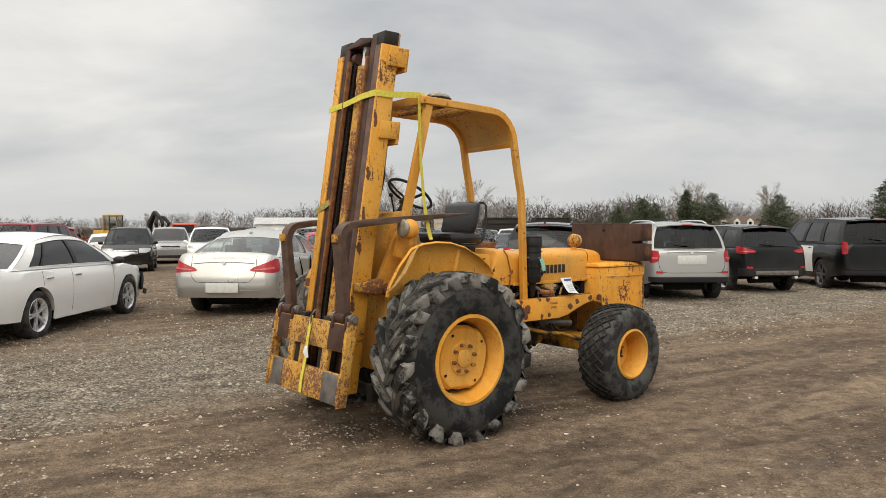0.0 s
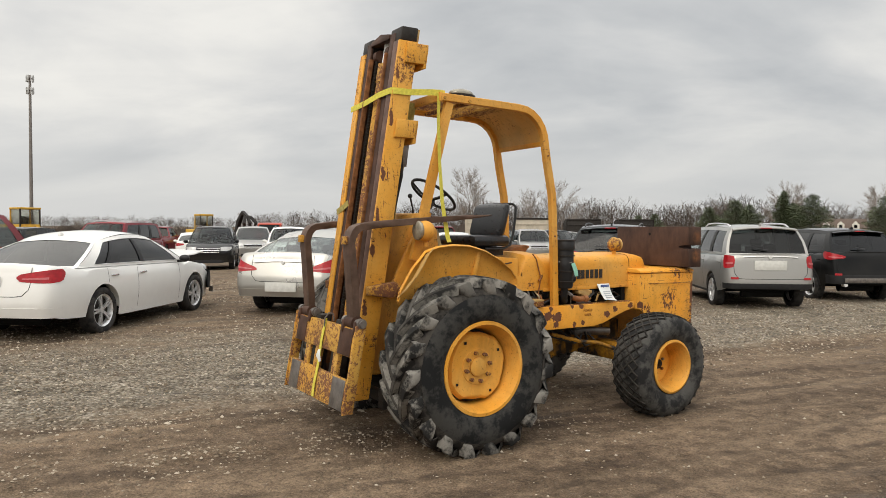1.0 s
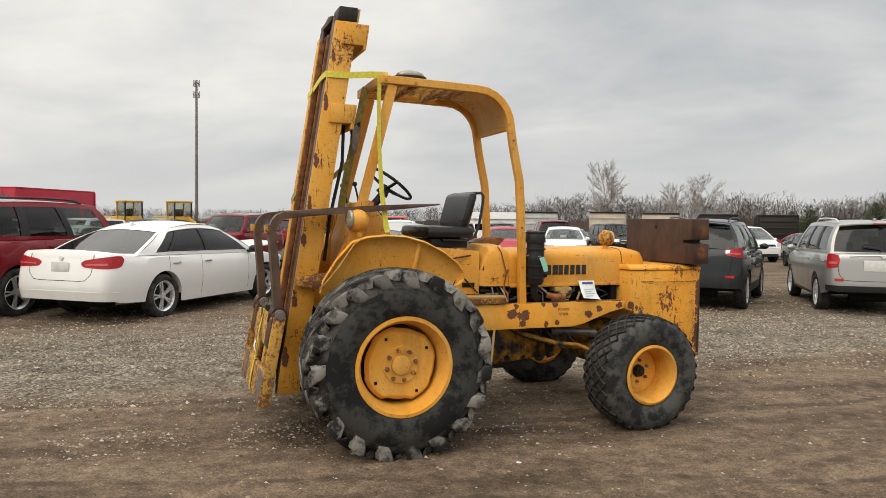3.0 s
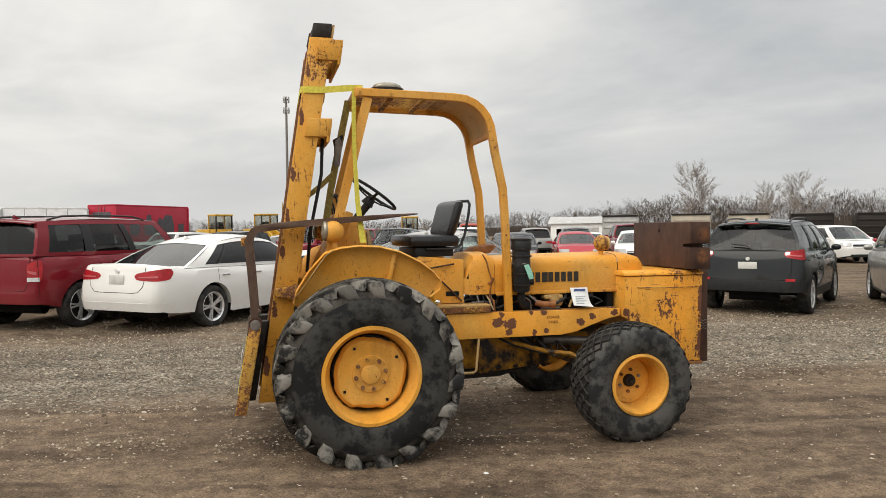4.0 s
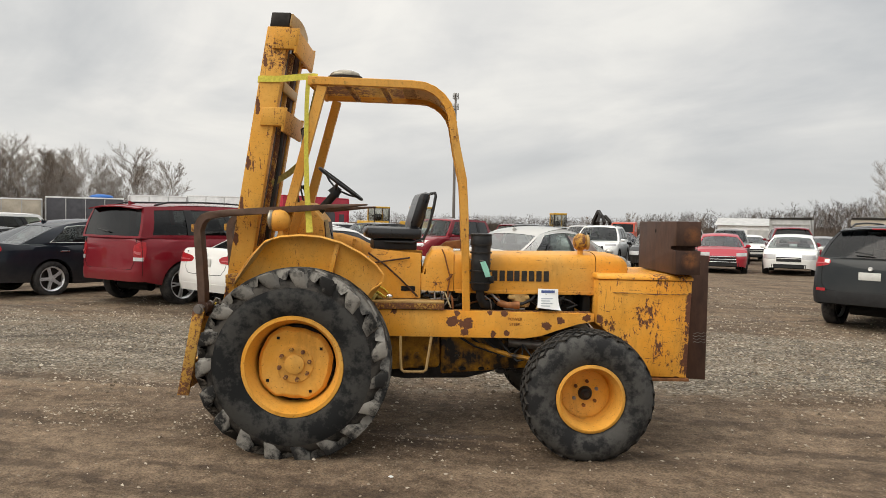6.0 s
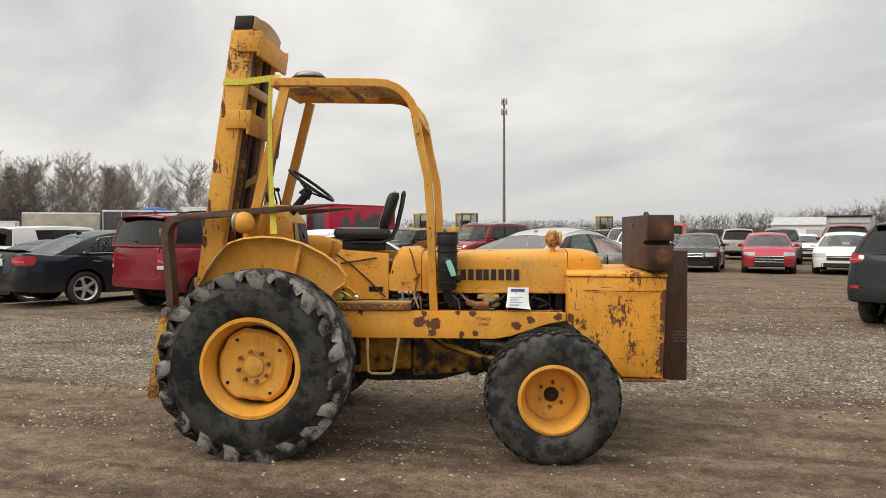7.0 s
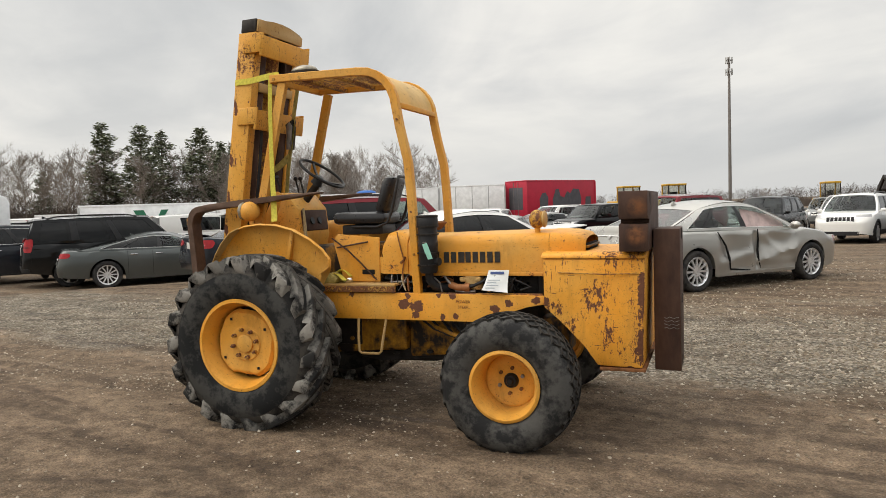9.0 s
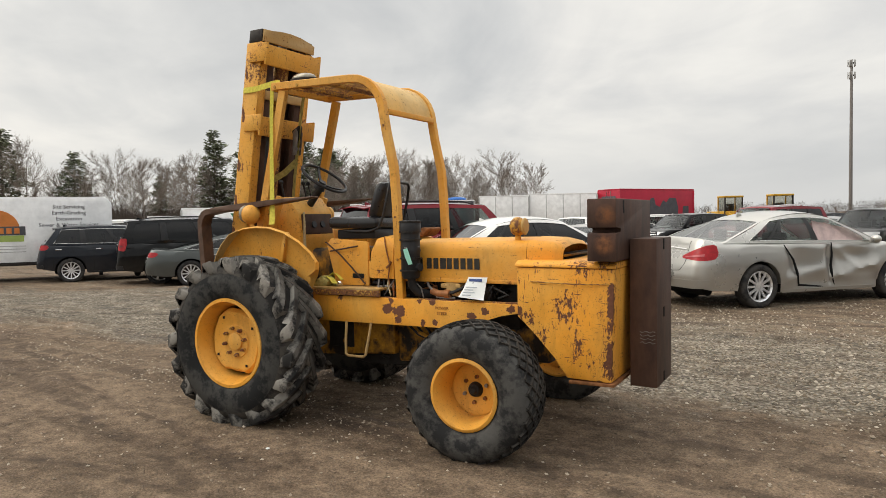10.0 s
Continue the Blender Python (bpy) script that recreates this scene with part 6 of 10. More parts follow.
def car_wheel(parent, sh, x, y, style, turn=0.0):
    """Tyre, alloy rim with spokes, hub."""
    key = "carwheel_%s_%.3f" % (style, sh.wr)
    r = sh.wr
    if key not in LIB:
        bm = bm_new()
        rim = r * 0.69
        lathe_open(bm, [(rim - 0.005, 0.085), (rim + 0.012, 0.1), (r * 0.85, 0.112), (r * 0.95, 0.1), (r * 0.99, 0.08), (r, 0.04), (r, -0.04), (r * 0.99, -0.08), (r * 0.95, -0.1), (rim, -0.09)], 36)
        for v in bm.verts:
            v.co.z = max(v.co.z, -r + 0.012)
        tyre = mesh_of("tyre", bm, TYRE_CAR)
        bm = bm_new()
        lathe_open(bm, [(rim - 0.025, 0.075), (rim, 0.098), (rim + 0.006, 0.09), (rim - 0.012, 0.06), (rim - 0.03, -0.08)], 36)
        n, wide = {"five": (5, 0.055), "split": (10, 0.024), "many": (12, 0.03), "dark": (10, 0.03), "steel": (7, 0.06), "six": (6, 0.06)}[style]
        for k in range(n):
            a = k * math.tau / n
            if style == "split":
                a = (k // 2) * math.tau / 5 + (0.13 if k % 2 else -0.13)
            d, s = Vector((math.cos(a), 0, math.sin(a))), Vector((-math.sin(a), 0, math.cos(a)))
            if style == "split":
                d0 = Vector((math.cos((k // 2) * math.tau / 5), 0, math.sin((k // 2) * math.tau / 5)))
            else:
                d0 = d
            pts = [d0 * 0.03 + Vector((0, 0.06, 0)), d * (rim * 0.55) + Vector((0, 0.072, 0)), d * (rim - 0.015) + Vector((0, 0.08, 0))]
            ribbon(bm, pts, [wide * 1.15, wide, wide * 1.2], [0.03, 0.025, 0.02], s)
        cyl(bm, (0, 0.03, 0), (0, 0.078, 0), 0.055, 16, 0.045)
        rimm = mesh_of("rim", bm, ALLOY_DARK if style in ("dark", "six") else ALLOY if style != "steel" else STEEL_DARK)
        bm = bm_new()
        lathe_open(bm, [(0.0, 0.015), (rim - 0.02, 0.02), (rim - 0.02, -0.05)], 24)
        back = mesh_of("brake_disc", bm, STEEL_DARK)
        LIB[key] = (tyre, rimm, back)
    tyre, rimm, back = LIB[key]
    wheel = new("wheel")
    wheel.empty_display_size = 0.1
    wheel.parent = parent
    wheel.matrix_basis = pose(x, y, r - 0.012, 0, 0, (0 if y > 0 else 180) + turn)
    for nm, me in (("tyre", tyre), ("rim", rimm), ("brake_disc", back)):
        o = new(nm, me)
        o.parent = wheel
    return wheel


def lathe_open(bm, profile, seg):
    rings = []
    for r, h in profile:
        if r < 1e-5:
            rings.append([bm.verts.new((0, h, 0))] * seg)
        else:
            rings.append([bm.verts.new((r * math.cos(k * math.tau / seg), h, r * math.sin(k * math.tau / seg))) for k in range(seg)])
    for a, b in zip(rings, rings[1:]):
        for k in range(seg):
            q = (a[k], a[(k + 1) % seg], b[(k + 1) % seg], b[k])
            q = list(dict.fromkeys(q))
            if len(q) > 2:
                bm.faces.new(q)


def mesh_of(name, bm, material):
    bmesh.ops.recalc_face_normals(bm, faces=bm.faces)
    me = bpy.data.meshes.new(name)
    bm.to_mesh(me)
    bm.free()
    me.materials.append(material)
    me.shade_smooth()
    me.set_sharp_from_angle(angle=radians(40))
    return me


def surface(name, rows, t, material, parent, label=""):
    bm = bm_new()
    sheet(bm, rows)
    if t:
        thicken(bm, t)
    return part(name, bm, material, parent, label)


def build_car(name, label, sh, paint, m, panes, rim="five", category="car", glass=GLASS_DARK, front_glass=GLASS_CLEAR, lamp=None, head=None, grille=None, plate=True, rails=False, cladding=None, trim_chrome=False,
              dent=None, v0=0.1, v1=0.88, detail=True, group="", spare_tan=False, missing_front=False, spoiler=False, doors=None, strip=None, reflectors=False, exhausts=False, mirror=None):
    """A parked car: body, glasshouse, panes, wheels, lamps, bumpers and fittings."""
    car = thing(name, label, category, m, group)
    body = part("body", body_mesh(sh, dent), paint, car, "", 34)
    cabin = part("cabin_frame", glasshouse_mesh(sh, panes, v0, v1), paint, car, "", 50)
    for back in (False, True):
        surface("rear_window" if back else "windscreen", patch(lambda r, v: sh.screen(r, v, back, -0.006), -0.94, 0.94, 0.055, 0.935, 10, 5), 0.0, glass if back and glass is not None else front_glass, cabin)
    for sgn in (1, -1):
        for i, (a, b) in enumerate(panes):
            if dent and sgn < 0 and i == 0:
                continue
            f = lambda s, v: (lambda p: Vector((p.x, p.y * sgn, p.z)))(sh.side(s, v, -0.008))
            surface("side_window", patch(f, a - 0.004, b + 0.004, v0 - 0.01, v1 + 0.01, 4, 4), 0.0, front_glass if i == 0 else glass, cabin)
        for (_, a), (b, _) in zip(panes, panes[1:]):
            f = lambda s, v: (lambda p: Vector((p.x, p.y * sgn, p.z)))(sh.side(s, v, 0.003))
            surface("pillar_cover", patch(f, a - 0.003, b + 0.003, v0, v1, 2, 5), 0.0, PLASTIC_BLACK, cabin, "black pillar cover")
        if trim_chrome:
            pts = [sh.side(panes[0][0] + (panes[-1][1] - panes[0][0]) * k / 12, v1, 0.004) for k in range(13)]
            low_pts = [sh.side(panes[0][0] + (panes[-1][1] - panes[0][0]) * k / 12, v0 - 0.01, 0.004) for k in range(13)]
            bm = bm_new()
            loop = pts + low_pts[::-1] + [pts[0]]
            tube(bm, [(p.x, p.y * sgn, p.z) for p in loop], 0.006, 5)
            part("window_trim", bm, BRIGHT_TRIM, cabin, "bright window trim")
    # closed underside, dark wheel houses and the cabin inside
    bm = bm_new()
    clear_z = sh.sill + 0.08
    box(bm, (sh.xr + 0.45, -sh.W / 2 + 0.32, clear_z), (sh.xf - 0.35, sh.W / 2 - 0.32, min(sh.belt) - 0.25), 0.03)
    box(bm, (-sh.wb / 2 + sh.wr + 0.12, -sh.W / 2 + 0.2, sh.sill - 0.02), (sh.wb / 2 - sh.wr - 0.12, sh.W / 2 - 0.2, min(sh.belt) - 0.3), 0.02)
    cyl(bm, (sh.xr + 0.55, -sh.W / 2 + 0.5, clear_z - 0.05), (sh.xr + 0.55, sh.W / 2 - 0.5, clear_z - 0.05), 0.085, 12)
    part("underbody", bm, SEAM, car)
    if detail:
        trim = INTERIOR_TAN if spare_tan else INTERIOR
        xm = (sh.cab[2] + sh.cab[3]) / 2
        for x, z1 in ((sh.cab[2] - 0.55, 0.0), (max(sh.cab[2] - 1.45, sh.cab[3] + 0.3), -0.1)):
            for y in (-0.36, 0.36):
                bm = bm_new()
                box(bm, (-0.28, -0.24, min(sh.belt) - 0.42), (0.26, 0.24, min(sh.belt) - 0.28), 0.04)
                box(bm, (-0.34, -0.23, min(sh.belt) - 0.35), (-0.22, 0.23, min(sh.belt) + 0.2 + z1), 0.045)
                box(bm, (-0.33, -0.13, min(sh.belt) + 0.2 + z1), (-0.24, 0.13, min(sh.belt) + 0.36 + z1), 0.035)
                for v in bm.verts:
                    v.co += Vector((x, y, 0))
                part("cabin_seat", bm, trim, car)
        bm = bm_new()
        box(bm, (sh.cab[0] - 0.55, -sh.W / 2 + 0.2, min(sh.belt) - 0.3), (sh.cab[0] - 0.05, sh.W / 2 - 0.2, min(sh.belt) - 0.03), 0.06)
        part("dashboard", bm, INTERIOR, car)
    for x in (-sh.wb / 2, sh.wb / 2):
        for y in (-sh.W / 2 + 0.125, sh.W / 2 - 0.125):
            car_wheel(car, sh, x, y, rim)
    # lamps
    lp = lamp or dict(z0=0.80, z1=0.95, p0=0.48, p1=1.05, skew=0.0)
    for sgn in (1, -1):
        def f(p, v):
            u = (p - lp["p0"]) / (lp["p1"] - lp["p0"])
            end = max(0.02, 1 - abs(2 * u - 1) ** 7) ** 0.4
            tall = (lp.get("inner", 0.62) + (1 - lp.get("inner", 0.62)) * smooth_step(0, 0.7, u)) * end
            zm = lp["z0"] + (lp["z1"] - lp["z0"]) * (lp.get("axis", 0.6)) + lp.get("skew", 0) * (u - 0.5)
            return sh.wrap(sgn * p, zm + (lp["z1"] - lp["z0"]) * (v - lp.get("axis", 0.6)) * tall, 0.007)
        lens = surface("tail_lamp", patch(f, lp["p0"], lp["p1"], 0, 1, 16, 4), 0.01, LENS_RED, car, "red tail lamp")
        if detail:
            du = (lp["p1"] - lp["p0"])
            g = lambda p, v: (lambda q: (q[0], q[1], q[2]))(sh.wrap(sgn * p, f(p, 0.30 + 0.16 * v)[2], 0.0185))
            surface("lamp_band", patch(g, lp["p0"] + 0.12 * du, lp["p0"] + 0.62 * du, 0, 1, 6, 1), 0.002, LENS_PALE if lp.get("pale", True) else LENS_DEEP, lens, "paler lamp band")
        if lp.get("white"):
            q0, q1 = lp["white"]
            f2 = lambda p, v: sh.wrap(sgn * p, q0 + (q1 - q0) * v, 0.0155)
            surface("reverse_lamp", patch(f2, lp["p0"] + 0.02, lp["p0"] + lp.get("ww", 0.12), 0, 1, 4, 1), 0.006, LENS_WHITE, car, "clear reversing lamp")
    hd = head or dict(z0=0.62, z1=0.76, p0=0.42, p1=0.98)
    if not missing_front:
        for sgn in (1, -1):
            f = lambda p, v: sh.wrap(sgn * p, hd["z0"] + (hd["z1"] - hd["z0"]) * v, 0.008, True)
            surface("head_lamp", patch(f, hd["p0"], hd["p1"], 0, 1, 8, 3), 0.01, LENS_WHITE, car, "clear head lamp")
        gr = grille or dict(z0=0.55, z1=0.72, p=0.36, mat="black")
        surface("grille", patch(lambda p, v: sh.wrap(p, gr["z0"] + (gr["z1"] - gr["z0"]) * v, 0.006, True), -gr["p"], gr["p"], 0, 1, 8, 2), 0.008, PLASTIC_BLACK, car, "black grille")
        if gr["mat"] == "chrome":
            for k in range(3):
                z = gr["z0"] + (gr["z1"] - gr["z0"]) * (0.1 + 0.4 * k)
                bm = bm_new()
                tube(bm, [sh.wrap(-gr["p"] + 2 * gr["p"] * j / 8, z, 0.02, True) for j in range(9)], 0.011, 6)
                part("grille_bar", bm, CHROME, car, "bright grille bar")
        if gr["mat"] == "slots":
            for k in range(7):
                p = -gr["p"] + 2 * gr["p"] * (k + 0.5) / 7
                surface("grille_slot_frame", patch(lambda q, v: sh.wrap(q, gr["z0"] + (gr["z1"] - gr["z0"]) * v, 0.018, True), p - 0.012 + 0.05, p + 0.012 + 0.05, 0, 1, 1, 2), 0.006, CHROME, car)
        surface("lower_intake", patch(lambda p, v: sh.wrap(p, 0.30 + 0.13 * v, 0.006, True), -0.55, 0.55, 0, 1, 10, 2), 0.008, PLASTIC_BLACK, car)
    # bumper mouldings
    low_z = sh.tail_low + 0.03
    surface("rear_skirt", patch(lambda p, v: sh.wrap(p, low_z + (0.13 if not sh.suv else 0.2 if cladding else 0.11) * v, 0.008), -1.0, 1.0, 0, 1, 24, 2), 0.01, cladding or (PLASTIC_BLACK if sh.suv else paint), car)
    if plate:
        pz, ph, pw = (plate + (0.155,))[:3] if isinstance(plate, tuple) else (0.86, 0.13, 0.155)
        x = sh.wrap(0, pz, 0.008)[0]
        bm = bm_new()
        box(bm, (x - 0.012, -pw, pz - ph / 2), (x - 0.002, pw, pz + ph / 2), 0.003)
        part("plate_panel", bm, PLATE, car, "blank pale plate panel")
        bm = bm_new()
        ez = strip + 0.0 if strip else pz + ph / 2 + 0.055
        x = sh.wrap(0, ez, 0.008)[0]
        cyl(bm, (x - 0.022, 0, ez), (x + 0.01, 0, ez), 0.032, 14)
        part("tail_emblem", bm, BRIGHT_TRIM, car, "small bright emblem")
    if strip:
        bm = bm_new()
        tube(bm, [sh.wrap(-0.52 + 1.04 * j / 12, strip + 0.02 * (1 - (j / 6 - 1) ** 2), 0.012) for j in range(13)], 0.013, 6)
        part("boot_strip", bm, BRIGHT_TRIM, car, "bright strip across the tail")
    if detail:
        # outline of the boot lid or tailgate
        w0, w1 = (0.70, 0.62) if sh.suv else (0.56, 0.46)
        z0, z1 = (sh.tail_low + 0.24, max(sh.belt) - 0.02) if sh.suv else (0.62 if not strip else 0.60, sh.tail - 0.03)
        bm = bm_new()
        side_pts = [(w1 + (w0 - w1) * smooth_step(0, 0.45, k / 6), z0 + (z1 - z0) * (k / 6) ** 1.4) for k in range(7)]
        path = [(-p, z) for p, z in side_pts[::-1]] + [(-w1 + 2 * w1 * k / 8, z0 - 0.012) for k in range(1, 8)] + side_pts
        tube(bm, [sh.wrap(p, z, 0.0005) for p, z in path], 0.0045, 5)
        part("tailgate_gap", bm, SEAM, car)
        for sgn in (1, -1):
            if reflectors:
                z = sh.tail_low + 0.22
                surface("rear_reflector", patch(lambda p, v: sh.wrap(sgn * p, z + 0.045 * v, 0.02), 0.62, 0.76, 0, 1, 3, 1), 0.004, LENS_RED, car, "small red reflector")
            if exhausts:
                q = sh.wrap(sgn * 0.52, sh.tail_low + 0.0, 0.0)
                bm = bm_new()
                cyl(bm, (q[0] + 0.12, q[1], q[2]), (q[0] - 0.015, q[1], q[2]), 0.04, 14)
                part("exhaust_tip", bm, BRIGHT_TRIM, car, "bright exhaust tip")
        if exhausts:
            surface("skid_panel", patch(lambda p, v: sh.wrap(p, sh.tail_low + 0.06 + 0.10 * v, 0.024), -0.56, 0.56, 0, 1, 14, 2), 0.006, STEEL_GREY, car, "silver skid panel")
    # fittings along the sides
    dl = doors or (sh.cab[0] - 0.30, (sh.cab[2] + sh.cab[3]) / 2 - 0.08, sh.cab[3] - 0.12)
    for sgn in (1, -1):
        if not (dent and sgn < 0):
            for x in dl:
                zt = curve(sh.top, x) - 0.025
                zb = sh.bottom(x) + 0.07
                bm = bm_new()
                rows = []
                for k in range(7):
                    z = zb + (zt - zb) * k / 6
                    y = sh.half(x, z)
                    if abs(abs(x) - sh.wb / 2) < sh.wr + 0.06 and z < 2 * sh.wr:
                        z = max(z, 2 * sh.wr + 0.06)
                        y = sh.half(x, z)
                    rows.append([(x - 0.004, sgn * (y + 0.0015), z), (x + 0.004, sgn * (y + 0.0015), z)])
                sheet(bm, rows)
                part("door_gap", bm, SEAM, car)
            for x in dl[1:]:
                z = min(sh.belt) - 0.09
                y = sh.half(x, z)
                bm = bm_new()
                box(bm, (x + 0.06, -0.014, z - 0.014), (x + 0.24, 0.022, z + 0.014), 0.008)
                for v in bm.verts:
                    v.co.y = sgn * (y + v.co.y)
                part("door_handle", bm, CHROME if trim_chrome else paint, car, "door handle")
        bm = bm_new()
        p = sh.base(0.07)
        ball(bm, (p.x - 0.02, sgn * (p.y + 0.12), p.z + 0.065), 0.085, (0.75, 1.1, 0.75), 14, 8)
        box(bm, (p.x - 0.05, min(sgn * (p.y - 0.01), sgn * (p.y + 0.08)), p.z + 0.0), (p.x + 0.03, max(sgn * (p.y - 0.01), sgn * (p.y + 0.08)), p.z + 0.04), 0.01)
        part("door_mirror", bm, mirror or paint, car)
        if rails:
            bm = bm_new()
            pts = []
            for k in range(9):
                s = 0.1 + 0.8 * k / 8
                q = sh.roof_point(s, 0.88)
                pts.append((q.x, sgn * q.y, q.z + (0.05 if 0 < k < 8 else 0.005)))
            tube(bm, pts, 0.016, 8)
            part("roof_rail", bm, PLASTIC_BLACK if rails is True else rails, car, "roof rail")
        # rocker strip
        bm = bm_new()
        xs0, xs1 = -sh.wb / 2 + sh.wr + 0.09, sh.wb / 2 - sh.wr - 0.09
        rows = []
        for k in range(9):
            x = xs0 + (xs1 - xs0) * k / 8
            z = sh.bottom(x)
            hgt = 0.17 if cladding else 0.05
            rows.append([(x, sgn * (sh.half(x, z + hgt * g) + 0.006), z - 0.01 + hgt * g) for g in (0, 0.5, 1)])
        sheet(bm, rows)
        thicken(bm, 0.008)
        part("rocker_strip", bm, cladding or (PLASTIC_BLACK if sh.suv else paint), car)
        # wheel-arch lips
        for wx in (-sh.wb / 2, sh.wb / 2):
            bm = bm_new()
            ra = sh.wr + 0.055
            rows = []
            for k in range(15):
                a = math.pi * (0.02 + 0.96 * k / 14)
                row = []
                for dr, dy in ((0.0, -0.10), (0.0, 0.004), (0.03 if not cladding else 0.06, 0.004)):
                    x, z = wx + (ra + dr) * math.cos(a), sh.wr - 0.02 + (ra + dr) * math.sin(a)
                    y = sh.half(x, z)
                    if dent and sgn < 0:
                        y -= 0.004
                    row.append((x, sgn * (y + dy), z))
                rows.append(row)
            sheet(bm, rows)
            part("wheel_arch_lip", bm, cladding or paint, car)
    if sh.suv:
        x = sh.screen(0, 0.15, True, 0.02)
        bm = bm_new()
        tube(bm, [(x.x - 0.01, 0.0, x.z), (x.x - 0.006, 0.28, x.z + 0.04)], 0.012, 6)
        part("rear_wiper", bm, PLASTIC_BLACK, car)
        bm = bm_new()
        q = sh.roof_point(1.0, 0)
        sp = [[Vector((sh.roof_point(1.0, r).x - d, sh.roof_point(1.0, r).y, sh.roof_point(1.0, r).z - 0.01 - 0.15 * d)) for r in [k / 5 - 1 for k in range(11)]] for d in (-0.06, 0.05, 0.12)]
        sheet(bm, sp)
        thicken(bm, 0.02)
        part("tailgate_spoiler", bm, paint, car)
        bm = bm_new()
        box(bm, (q.x - 0.135, -0.11, q.z - 0.045), (q.x - 0.12, 0.11, q.z - 0.025), 0.003)
        part("high_brake_lamp", bm, LENS_RED, car, "red high brake lamp")
    elif spoiler:
        bm = bm_new()
        rows = [[(sh.xr + 0.10 + d - 0.10 * (y / 0.7) ** 2 * -1, y, sh.tail + h) for y in (-0.66, -0.5, -0.25, 0, 0.25, 0.5, 0.66)] for d, h in ((0.16, 0.02), (0.02, 0.055), (-0.03, 0.06))]
        sheet(bm, rows)
        thicken(bm, 0.018)
        part("boot_spoiler", bm, paint, car)
    if detail:
        q = sh.roof_point(0.9, 0)
        bm = bm_new()
        prism(bm, [(q.x - 0.06, q.z - 0.01), (q.x + 0.10, q.z - 0.01), (q.x - 0.05, q.z + 0.055)], -0.02, 0.02, 1, 0.006)
        part("roof_aerial", bm, paint, car)
    return car


def sedan(L=4.85, W=1.83, H=1.47, wb=2.78, front=0.95, wr=0.325, **k):
    xf = wb / 2 + front
    xr = xf - L
    d = dict(belt=(0.93, 0.98), hood=(0.70, 0.95), tail=1.04, cab=(xf - 1.28, xr + 0.62, xf - 2.12, xr + 1.32), lean=0.09)
    d.update(k)
    return Shape(L, W, H, wb, front, wr, **d)


def suv(L=4.6, W=1.84, H=1.70, wb=2.70, front=0.92, wr=0.355, **k):
    xf = wb / 2 + front
    xr = xf - L
    d = dict(belt=(1.03, 1.08), hood=(0.86, 1.04), tail=1.06, cab=(xf - 1.15, xr + 0.16, xf - 1.85, xr + 0.42), suv=True, sill=0.28, nose=0.72, roof_w=0.74, lean=0.06, crown=0.05, tail_low=0.40)
    d.update(k)
    return Shape(L, W, H, wb, front, wr, **d)


def at(x, y, heading, lift=0.0):
    return pose(x, y, ground_z(x, y) + lift, 0, 0, heading)


WHITE = car_paint("white_car_paint", (0.78, 0.775, 0.75), dust=0.08)
SILVER = car_paint("silver_car_paint", (0.36, 0.355, 0.34), 0.55, 0.28)
GUNMETAL = car_paint("gunmetal_paint", (0.085, 0.094, 0.092), 0.5, 0.3, dust=0.06)
LENS_PALE = plain("pale_pink_lamp_band", (0.46, 0.10, 0.11), 0.3, 0.0, 0.15, 20, 0.0)
LENS_DEEP = plain("deep_red_lamp_band", (0.16, 0.004, 0.008), 0.3, 0.0, 0.15, 20, 0.0)
CHAMPAGNE = car_paint("pale_silver_paint", (0.46, 0.45, 0.42), 0.65, 0.27)
BLACK = car_paint("black_car_paint", (0.004, 0.0045, 0.005), dust=0.02)
NAVY = car_paint("dark_blue_grey_paint", (0.010, 0.013, 0.019), dust=0.03)
MAROON = car_paint("dark_red_paint", (0.19, 0.010, 0.018), 0.1, dust=0.05)
RED = car_paint("bright_red_paint", (0.36, 0.015, 0.03), dust=0.04)
GREY = car_paint("mid_grey_paint", (0.19, 0.2, 0.2), 0.4, 0.3)
SMOKE = car_paint("smoky_grey_paint", (0.022, 0.025, 0.027), 0.3, 0.3, dust=0.03)
DGREEN = car_paint("dark_green_paint", (0.012, 0.022, 0.02), dust=0.06)
PEWTER = car_paint("pewter_paint", (0.25, 0.25, 0.245), 0.4, 0.33)

SEDAN_PANES = [(0.07, 0.46), (0.50, 0.84)]
SUV_PANES = [(0.07, 0.36), (0.40, 0.66), (0.71, 0.93)]


